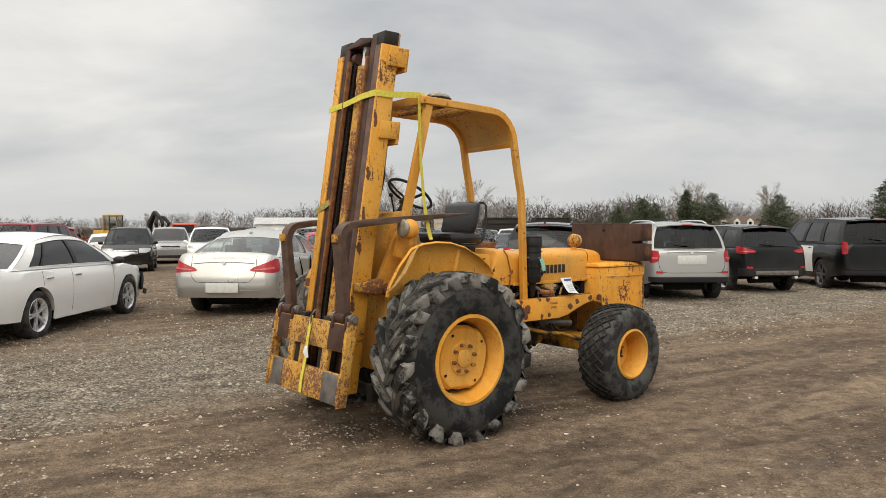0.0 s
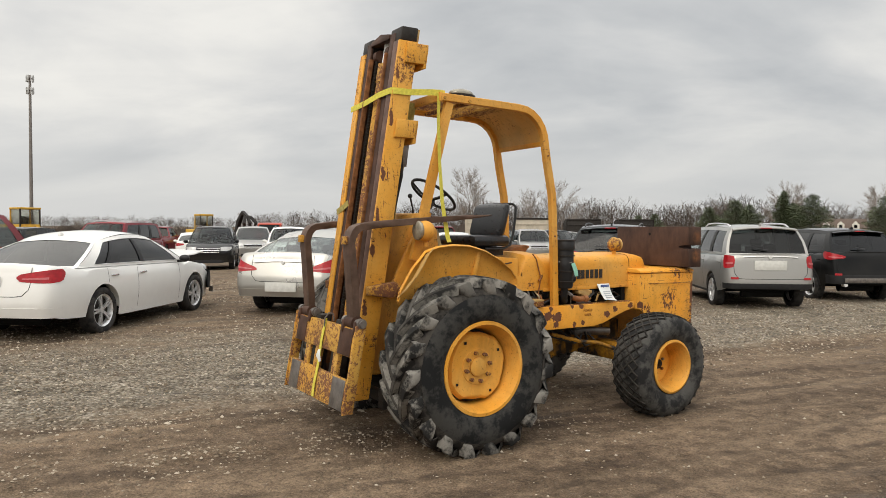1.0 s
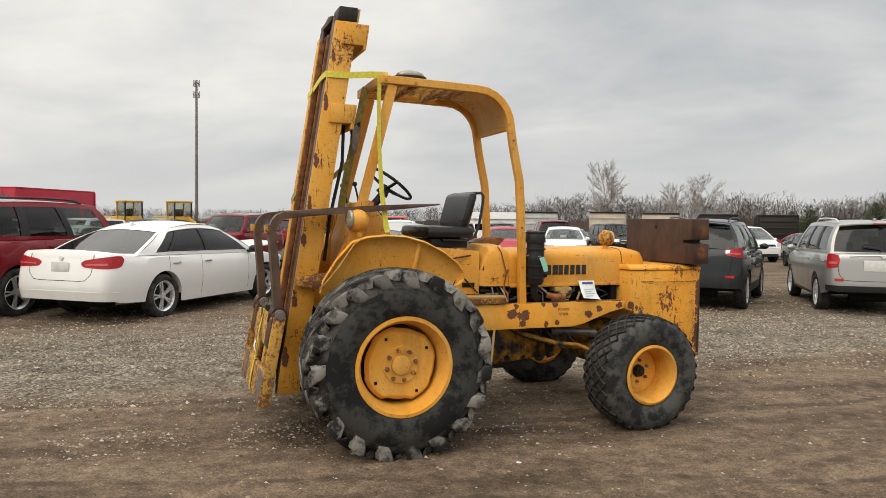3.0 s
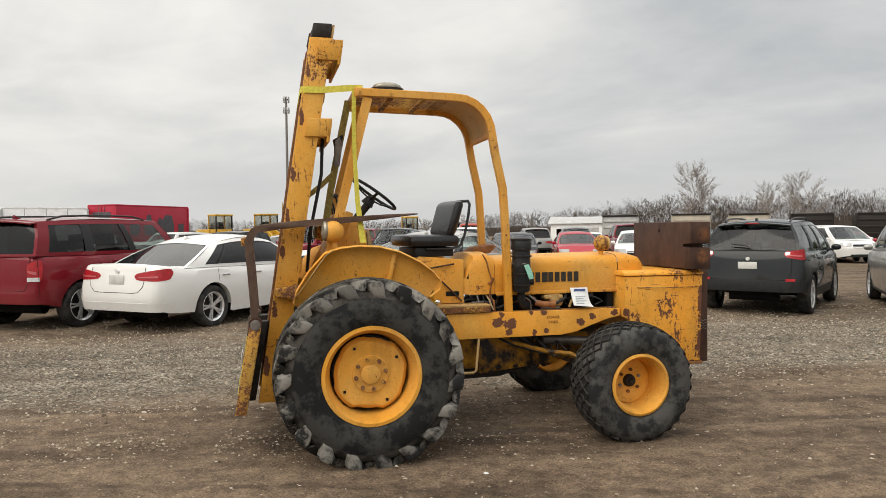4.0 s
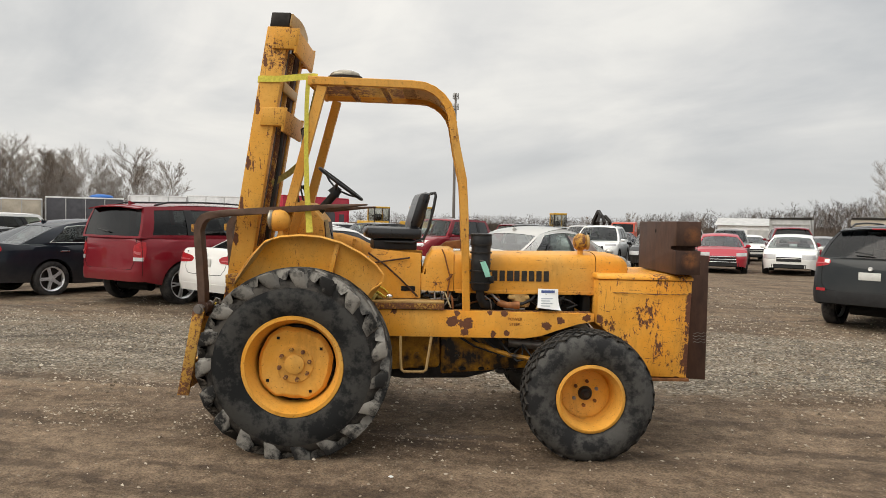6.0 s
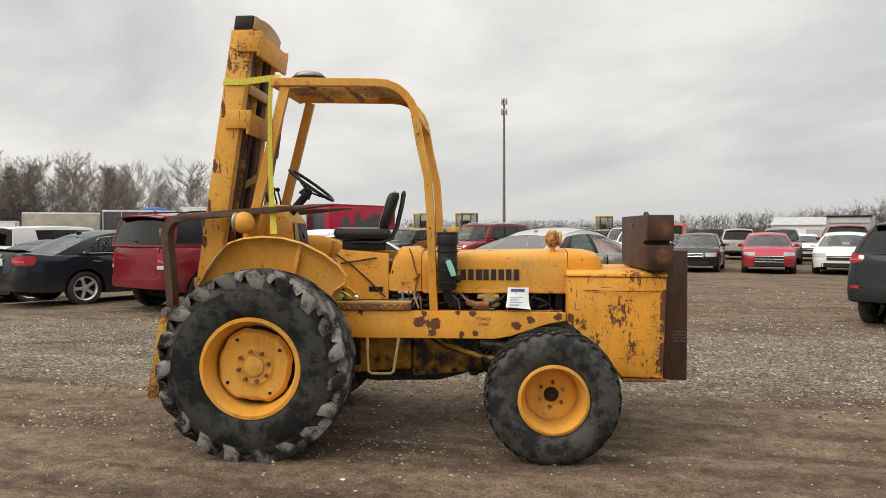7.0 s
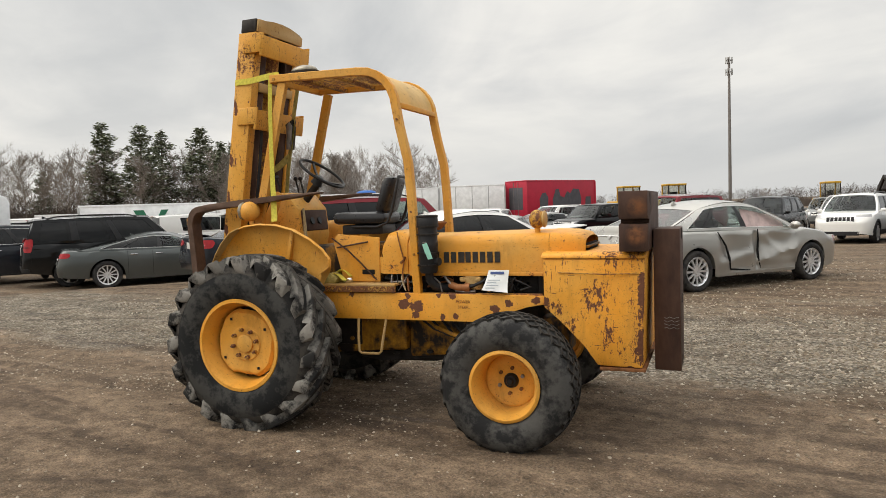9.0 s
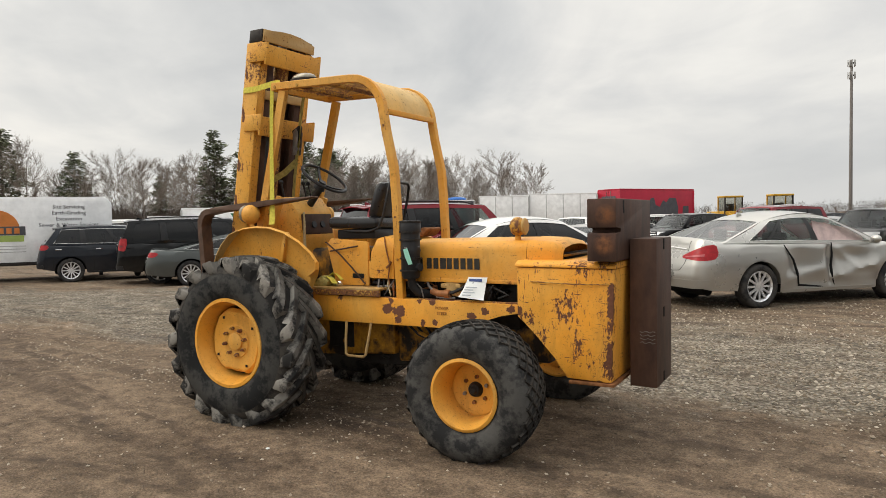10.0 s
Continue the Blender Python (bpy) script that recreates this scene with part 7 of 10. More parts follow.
def crushed_side(p):
    """Doors stove in on the right-hand side: two bowls with sharp folds between them."""
    x, z = p.x, p.z
    k = smooth_step(-1.05, -0.8, x) * smooth_step(1.15, 0.9, x) * smooth_step(0.22, 0.34, z) * smooth_step(0.98, 0.84, z)
    deep = 0.085 * math.exp(-((x - 0.45) / 0.42) ** 2 - ((z - 0.70) / 0.2) ** 2) + 0.07 * math.exp(-((x + 0.5) / 0.35) ** 2 - ((z - 0.62) / 0.25) ** 2)

    def fold(x0, z0, x1, z1, wide):
        dx, dz = x1 - x0, z1 - z0
        f = min(1.0, max(0.0, ((x - x0) * dx + (z - z0) * dz) / (dx * dx + dz * dz)))
        return math.exp(-(math.hypot(x - x0 - f * dx, z - z0 - f * dz) / wide) ** 1.3)
    deep -= 0.05 * fold(0.05, 0.42, 0.95, 0.60, 0.085) + 0.03 * fold(0.15, 0.86, 0.55, 0.58, 0.07) + 0.035 * fold(-0.85, 0.42, -0.15, 0.55, 0.08)
    deep += 0.06 * fold(-0.02, 0.9, 0.03, 0.35, 0.045) + 0.03 * fold(0.3, 0.5, 0.85, 0.5, 0.06)
    p.y += k * (0.012 + deep + 0.02 * noise.noise(Vector((x * 2.4, z * 3.4, 0.3))))


# white sedan with a broken front end
white_sedan = build_car("white_sedan", "white sedan with broken front bumper and lifted hood", sedan(4.87, 1.835, 1.46, 2.80, 0.95, 0.335, tail=1.01, belt=(0.905, 0.955), hood=(0.69, 0.925), cab=(1.12, -1.93, 0.30, -1.16), roof_w=0.70),
                        WHITE, at(-6.46, 11.2, 90), [(0.06, 0.44), (0.47, 0.77), (0.79, 0.885)], "split", mirror=PLASTIC_BLACK, glass=GLASS_DARK, front_glass=GLASS_DARK,
                        lamp=dict(z0=0.78, z1=0.95, p0=0.36, p1=1.06, skew=0.05), trim_chrome=True, missing_front=True, plate=(0.80, 0.14))


def break_front(car):
    bm = bm_new()
    sheet(bm, [[(1.15, -0.72, 1.0), (1.15, 0, 1.02), (1.15, 0.72, 1.0)], [(1.7, -0.74, 1.02), (1.7, 0, 1.06), (1.7, 0.72, 1.0)], [(2.22, -0.66, 1.06), (2.25, 0, 1.09), (2.2, 0.62, 1.02)]])
    thicken(bm, 0.018)
    part("lifted_hood", bm, WHITE, car, "lifted white hood panel")
    bm = bm_new()
    box(bm, (2.26, -0.68, 0.42), (2.41, 0.68, 0.56), 0.02)
    box(bm, (2.2, -0.74, 0.36), (2.32, -0.6, 0.60), 0.03)
    part("crash_beam", bm, PLASTIC_BLACK, car, "bare black crash beam")
    for s_ in (-1, 1):
        bm = bm_new()
        sheet(bm, [[(2.36, s_ * 0.30, 0.34), (2.33, s_ * 0.60, 0.34), (2.14, s_ * 0.83, 0.36), (1.88, s_ * 0.915, 0.40)], [(2.37, s_ * 0.30, 0.55), (2.335, s_ * 0.62, 0.55), (2.15, s_ * 0.845, 0.55), (1.87, s_ * 0.922, 0.54)], [(2.35, s_ * 0.30, 0.71), (2.31, s_ * 0.60, 0.71), (2.12, s_ * 0.845, 0.69), (1.92, s_ * 0.912, 0.62)]])
        thicken(bm, 0.014)
        part("open_nose", bm, SEAM, car, "dark hole where the bumper is gone")
        bm = bm_new()
        sheet(bm, [[(2.0, s_ * 0.90, 0.30), (2.16, s_ * 0.88, 0.27), (2.30, s_ * 0.80, 0.30)], [(1.98, s_ * 0.93, 0.40), (2.15, s_ * 0.90, 0.37), (2.27, s_ * 0.84, 0.36)]])
        thicken(bm, 0.02)
        part("hanging_scrap", bm, PLASTIC_BLACK, car, "torn black plastic hanging down")
    bm = bm_new()
    ball(bm, (2.22, -0.63, 0.72), 0.12, (1.0, 0.7, 0.8))
    part("head_lamp", bm, LENS_WHITE, car, "loose clear head lamp")
    bm = bm_new()
    sheet(bm, [[(2.36, -0.5, 0.62), (2.36, 0, 0.64), (2.36, 0.5, 0.62)], [(2.37, -0.5, 0.8), (2.38, 0, 0.82), (2.37, 0.5, 0.8)]])
    thicken(bm, 0.02)
    part("radiator_panel", bm, STEEL_DARK, car)


break_front(white_sedan)

silver_sedan = build_car("crashed_sedan", "pale silver sedan with crushed doors and deployed side airbag", sedan(4.83, 1.855, 1.48, 2.737, 0.96, 0.34, tail=1.07, cab=(1.08, -1.98, 0.22, -1.08), belt=(0.93, 1.0), roof_w=0.69, lean=0.13),
                         CHAMPAGNE, at(-3.57, 14.49, 86.4), [(0.05, 0.42), (0.46, 0.74), (0.76, 0.87)], "many", glass=GLASS_CLEAR,
                         lamp=dict(z0=0.74, z1=0.97, p0=0.46, p1=1.14, skew=0.05, inner=0.3, axis=0.35), trim_chrome=True, dent=crushed_side, plate=(0.50, 0.16, 0.28), strip=0.915)


def add_crash_parts(car):
    bm = bm_new()
    rows = [[(-0.12 + 0.98 * f, -0.745 + 0.13 * g + 0.012 * math.sin(17 * f + 5 * g), 0.95 + 0.36 * g - 0.17 * f * g) for f in [k / 8 for k in range(9)]] for g in (0, 0.33, 0.66, 1)]
    sheet(bm, rows)
    thicken(bm, 0.008)
    part("side_airbag", bm, CURTAIN, car, "hanging pinkish side airbag")
    for pts in ([(-0.93, -0.905, 0.95), (-0.75, -0.905, 0.72), (-0.66, -0.90, 0.5), (-0.62, -0.88, 0.32), (-0.1, -0.87, 0.27)], [(0.02, -0.885, 0.96), (0.05, -0.87, 0.78), (0.03, -0.87, 0.6), (0.06, -0.87, 0.42), (0.1, -0.87, 0.29)]):
        bm = bm_new()
        tube(bm, pts, 0.02, 6, [0.008, 0.016, 0.02, 0.02, 0.01])
        part("sprung_gap", bm, SEAM, car, "dark gap of a sprung door")


add_crash_parts(silver_sedan)

build_car("silver_suv", "silver compact SUV with roof rails and blank plate", suv(4.80, 1.815, 1.72, 2.857, 0.95, 0.35, cab=(1.23, -2.17, 0.50, -1.93), belt=(1.04, 1.10)), SILVER, at(5.2, 17.42, 91), SUV_PANES, "five", "SUV", rails=ALLOY,
          lamp=dict(z0=0.84, z1=1.10, p0=0.68, p1=0.98, inner=0.9), plate=(0.90, 0.19, 0.31), strip=1.06, reflectors=True)
build_car("black_suv", "black compact SUV with red tail lamps", suv(4.52, 1.79, 1.685, 2.69, 0.90, 0.36, cab=(1.18, -2.08, 0.35, -1.72), belt=(1.05, 1.12), roof_w=0.70, lean=0.08), BLACK, at(7.74, 19.47, 98), SUV_PANES, "five", "SUV",
          lamp=dict(z0=0.96, z1=1.13, p0=0.50, p1=1.12, skew=0.06, inner=0.4), plate=False, cladding=PLASTIC_BLACK, reflectors=True, exhausts=True)
build_car("grey_suv", "dark grey compact SUV with dusty tailgate", suv(4.52, 1.84, 1.685, 2.69, 0.90, 0.36, cab=(1.18, -2.08, 0.35, -1.72), belt=(1.05, 1.12), roof_w=0.70, lean=0.08), SMOKE, at(2.47, 16.82, 79), SUV_PANES, "five", "SUV", rails=PLASTIC_BLACK,
          lamp=dict(z0=0.98, z1=1.16, p0=0.58, p1=1.10, white=(1.06, 1.12), ww=0.09), plate=(0.88, 0.12), cladding=PLASTIC_BLACK, reflectors=True)
patrol = build_car("patrol_suv", "black and white full-size SUV", suv(5.18, 2.04, 1.89, 2.946, 1.0, 0.40, cab=(1.25, -2.55, 0.62, -2.35), belt=(1.16, 1.20), hood=(1.05, 1.16), roof_w=0.78, lean=0.05), BLACK, at(11.15, 20.35, 85), SUV_PANES, "six", "SUV",
          lamp=dict(z0=0.95, z1=1.27, p0=0.82, p1=1.0, inner=0.95, pale=False), plate=False, front_glass=GLASS_DARK)
PATROL_SHAPE = suv(5.18, 2.04, 1.89, 2.946, 1.0, 0.40, cab=(1.25, -2.55, 0.62, -2.35), belt=(1.16, 1.20), hood=(1.05, 1.16), roof_w=0.78, lean=0.05)
for sgn in (1, -1):
    surface("white_door", patch(lambda x, z: (x, sgn * (PATROL_SHAPE.half(x, z) + 0.004), z), -1.0, 0.95, 0.42, 1.12, 12, 6), 0.003, WHITE, patrol, "white-painted doors")
build_car("red_suv", "dark red boxy SUV with flared wheel arches", suv(4.58, 1.86, 1.775, 2.793, 0.93, 0.37, cab=(1.05, -2.2, 0.55, -2.05), belt=(1.12, 1.16), hood=(1.02, 1.12), roof_w=0.79, lean=0.04), MAROON, at(-8.66, 10.31, 97), SUV_PANES, "split", "SUV", rails=PLASTIC_BLACK,
          lamp=dict(z0=0.78, z1=1.10, p0=0.66, p1=0.90, white=(0.78, 0.84), ww=0.2), plate=False, cladding=MAROON)
build_car("dark_sedan", "dark blue-grey sedan with red tail lamps", sedan(5.09, 1.85, 1.46, 2.807, 1.05, 0.335, cab=(1.10, -1.95, 0.28, -1.20), tail=1.04, roof_w=0.72), NAVY, at(-11.40, 9.33, 95), SEDAN_PANES, "five", glass=GLASS_CLEAR,
          lamp=dict(z0=0.80, z1=0.98, p0=0.50, p1=1.10), trim_chrome=True, plate=(0.85, 0.14), spoiler=True)
build_car("grey_fastback", "gunmetal grey fastback sedan with sloping roof and large wheels", sedan(4.97, 1.91, 1.37, 2.914, 0.92, 0.355, cab=(1.15, -2.10, 0.25, -0.85), tail=0.99, belt=(0.92, 0.97), roof_w=0.66, lean=0.14), GUNMETAL, at(-15.40, 6.85, 88), [(0.05, 0.40), (0.43, 0.72), (0.74, 0.88)], "many",
          lamp=dict(z0=0.80, z1=0.93, p0=0.40, p1=1.10), trim_chrome=True, plate=(0.62, 0.13))
build_car("large_black_suv", "large black SUV with roof rails and tall red tail lamps", suv(4.95, 1.96, 1.86, 2.88, 0.95, 0.385, cab=(1.2, -2.4, 0.55, -2.2), belt=(1.13, 1.17), hood=(1.03, 1.13), roof_w=0.78, lean=0.05), BLACK, at(-16.98, 6.0, 92), SUV_PANES, "five", "SUV", rails=PLASTIC_BLACK,
          lamp=dict(z0=0.95, z1=1.30, p0=0.80, p1=1.08, inner=0.9, pale=False), plate=(0.95, 0.2), front_glass=GLASS_DARK)
build_car("navy_crossover", "dark navy crossover with bright trim and wheels", suv(4.74, 1.93, 1.71, 2.825, 1.0, 0.37, cab=(1.2, -2.1, 0.35, -1.75), belt=(1.08, 1.13), roof_w=0.70, lean=0.10), NAVY, at(-19.5, 3.45, 95), SUV_PANES, "many", "SUV",
          lamp=dict(z0=0.98, z1=1.13, p0=0.4, p1=1.12), trim_chrome=True, plate=(0.8, 0.14), front_glass=GLASS_DARK)
# the row that faces the machine
build_car("white_jeep", "white compact SUV with slotted grille facing the yard", suv(4.62, 1.86, 1.68, 2.70, 0.92, 0.36, roof_w=0.72), WHITE, at(-9.4, 28.9, -72), SUV_PANES, "five", "SUV", rails=PLASTIC_BLACK, glass=GLASS_DARK,
          head=dict(z0=0.90, z1=0.98, p0=0.45, p1=0.98), grille=dict(z0=0.74, z1=0.90, p=0.42, mat="slots"), cladding=PLASTIC_BLACK)
build_car("black_coupe", "black older sedan with three-part bright grille", sedan(4.63, 1.75, 1.44, 2.675, 0.95, 0.32), BLACK, at(-7.4, 29.6, -72), SEDAN_PANES, "many", head=dict(z0=0.60, z1=0.74, p0=0.42, p1=0.92), grille=dict(z0=0.58, z1=0.72, p=0.36, mat="chrome"))
build_car("red_sedan", "bright red sedan with bright split grille", sedan(4.67, 1.80, 1.46, 2.70, 0.93, 0.325), RED, at(-5.15, 30.5, -70), SEDAN_PANES, "five", head=dict(z0=0.66, z1=0.78, p0=0.45, p1=1.0), grille=dict(z0=0.42, z1=0.66, p=0.45, mat="chrome"))
build_car("white_sedan", "white sedan with black grille facing the yard", sedan(5.09, 1.85, 1.49, 2.807, 1.05, 0.335), WHITE, at(-2.85, 31.8, -80), SEDAN_PANES, "five", head=dict(z0=0.62, z1=0.77, p0=0.42, p1=0.98), grille=dict(z0=0.52, z1=0.68, p=0.40, mat="black"), glass=GLASS_CLEAR)
build_car("black_crossover", "black crossover with pale head lamps", suv(4.58, 1.85, 1.70, 2.71, 0.92, 0.355, roof_w=0.72), BLACK, at(-12.3, 28.0, -70), SUV_PANES, "five", "SUV", rails=PLASTIC_BLACK, head=dict(z0=0.76, z1=0.92, p0=0.44, p1=0.98), grille=dict(z0=0.70, z1=0.86, p=0.4, mat="chrome"))
build_car("maroon_suv", "maroon full-size SUV with bright grille", suv(5.25, 2.0, 1.98, 3.02, 1.0, 0.395, belt=(1.18, 1.22), hood=(1.08, 1.18), roof_w=0.78), MAROON, at(-16.0, 27.0, -84), SUV_PANES, "five", "SUV", rails=ALLOY, head=dict(z0=0.88, z1=1.06, p0=0.52, p1=1.0), grille=dict(z0=0.78, z1=1.04, p=0.48, mat="chrome"))
build_car("black_boxy_suv", "black boxy SUV with bright cross grille", suv(4.58, 1.86, 1.775, 2.793, 0.93, 0.37, belt=(1.12, 1.16), hood=(1.02, 1.12), roof_w=0.79, lean=0.04), BLACK, at(-19.8, 26.2, -82), SUV_PANES, "five", "SUV", head=dict(z0=0.85, z1=1.02, p0=0.5, p1=0.9), grille=dict(z0=0.78, z1=1.02, p=0.46, mat="chrome"))
build_car("silver_hatchback", "silver hatchback facing the yard beside a black SUV", sedan(4.3, 1.76, 1.47, 2.6, 0.88, 0.315, cab=(1.0, -1.9, 0.15, -1.55), tail=1.10), SILVER, at(-23.5, 25.6, -84), SEDAN_PANES, "five", head=dict(z0=0.68, z1=0.84, p0=0.42, p1=0.95), grille=dict(z0=0.60, z1=0.72, p=0.36, mat="chrome"))
build_car("white_minivan", "white minivan parked behind the silver hatchback", suv(5.0, 1.95, 1.75, 3.0, 0.95, 0.34, roof_w=0.76), WHITE, at(-26.6, 29.4, -84), SUV_PANES, "steel", "van", head=dict(z0=0.76, z1=0.92, p0=0.46, p1=0.96), grille=dict(z0=0.66, z1=0.78, p=0.4, mat="black"))
build_car("dark_green_wagon", "dark green hatchback facing the yard", sedan(4.5, 1.75, 1.45, 2.6, 0.9, 0.315), DGREEN, at(7.2, 33.5, -85), SEDAN_PANES, "steel", head=dict(z0=0.60, z1=0.74, p0=0.42, p1=0.92), grille=dict(z0=0.58, z1=0.70, p=0.36, mat="black"))


# ---- trailers, trucks and machines farther off ----
TRAILER_WHITE = plain("chalky_white_panel", (0.84, 0.845, 0.84), 0.5, 0.0, 0.12, 3, 0.05)
TRAILER_GREY = plain("grey_weathered_panel", (0.42, 0.42, 0.41), 0.55, 0.0, 0.2, 2, 0.05)
TRAILER_TAN = plain("dull_tan_panel", (0.46, 0.41, 0.33), 0.6, 0.0, 0.2, 2, 0.05)
TRAILER_RED = plain("red_trailer_paint", (0.42, 0.02, 0.045), 0.4, 0.0, 0.12, 2, 0.03)
TRUCK_ORANGE = plain("orange_red_truck_paint", (0.45, 0.06, 0.03), 0.4, 0.0, 0.15, 3, 0.03)
LOADER_YELLOW = plain("dull_loader_yellow", (0.55, 0.32, 0.04), 0.5, 0.0, 0.25, 3, 0.05)
PRINT_GREEN = plain("green_print", (0.03, 0.16, 0.09), 0.6, 0.0, 0.1, 3, 0.0)
PRINT_DARK = plain("dark_print", (0.08, 0.08, 0.09), 0.6, 0.0, 0.2, 3, 0.0)
PRINT_ORANGE = plain("orange_print", (0.6, 0.2, 0.05), 0.6, 0.0, 0.15, 3, 0.0)
PRINT_LIME = plain("lime_print", (0.35, 0.45, 0.12), 0.6, 0.0, 0.15, 3, 0.0)
TARP_BLUE = plain("blue_tarpaulin", (0.03, 0.13, 0.4), 0.6, 0.0, 0.15, 3, 0.1)
WHEEL_SHAPE = suv()


def slab(name, lo, hi, material, parent, bevel=0.01, label=""):
    bm = bm_new()
    box(bm, lo, hi, bevel)
    return part(name, bm, material, parent, label)


def box_trailer(label, m, L, W, H, z0, material, ribs=True, axles=1, group="", nose=0.0, name="box_trailer"):
    """Enclosed trailer: x along its length, wheels, corner posts, side ribs and doors."""
    t = thing(name, label, "trailer", m, group)
    if nose:
        bm = bm_new()
        prism(bm, [(-L / 2, z0), (L / 2, z0)] + [(L / 2 - nose + nose * math.cos(radians(a)), H - nose + nose * math.sin(radians(a))) for a in range(0, 91, 15)] + [(-L / 2, H)], -W / 2, W / 2, 1, 0.012)
        part("trailer_box", bm, material, t)
    else:
        slab("trailer_box", (-L / 2, -W / 2, z0), (L / 2, W / 2, H), material, t, 0.03)
        slab("roof_edge", (-L / 2 - 0.02, -W / 2 - 0.02, H - 0.09), (L / 2 + 0.02, W / 2 + 0.02, H + 0.015), TRAILER_WHITE if material is not TRAILER_RED else material, t, 0.01)
    slab("sill_rail", (-L / 2 - 0.015, -W / 2 - 0.015, z0 - 0.05), (L / 2 + 0.015, W / 2 + 0.015, z0 + 0.06), STEEL_DARK if material is not TRAILER_RED else material, t, 0.01)
    for x in (-L / 2, L / 2):
        for y in (-W / 2, W / 2):
            if not nose:
                slab("corner_post", (x - 0.05, y - 0.05, z0), (x + 0.05, y + 0.05, H - 0.1), TRAILER_GREY if material is not TRAILER_RED else material, t, 0.01)
    if ribs:
        n = max(2, int(L / 1.2))
        for i in range(1, n):
            for y in (-W / 2 - 0.012, W / 2 + 0.012):
                slab("side_rib", (-L / 2 + L * i / n - 0.03, y - 0.012, z0 + 0.06), (-L / 2 + L * i / n + 0.03, y + 0.012, H - 0.1), TRAILER_GREY, t, 0.004)
    for s in (-1, 1):
        slab("end_door", (-L / 2 - 0.03, min(s * 0.02, s * (W / 2 - 0.07)), z0 + 0.08), (-L / 2 - 0.005, max(s * 0.02, s * (W / 2 - 0.07)), H - 0.12), material, t, 0.008)
        bm = bm_new()
        cyl(bm, (-L / 2 - 0.045, s * 0.25, z0 + 0.1), (-L / 2 - 0.045, s * 0.25, H - 0.15), 0.02, 8)
        part("door_bar", bm, STEEL_GREY, t)
    for i in range(axles):
        x = -L * 0.12 - i * 0.9 if axles > 1 else -L * 0.1
        for y in (-W / 2 + 0.12, W / 2 - 0.12):
            car_wheel(t, WHEEL_SHAPE, x, y, "steel")
    slab("tongue", (L / 2, -0.06, 0.45), (L / 2 + 1.0, 0.06, 0.55), STEEL_DARK, t)
    slab("landing_leg", (L / 2 - 0.4, -0.06, 0.02), (L / 2 - 0.28, 0.06, z0), STEEL_DARK, t)
    return t


def far_at(x, y, heading):
    return pose(x, y, ground_z(x, y), 0, 0, heading)


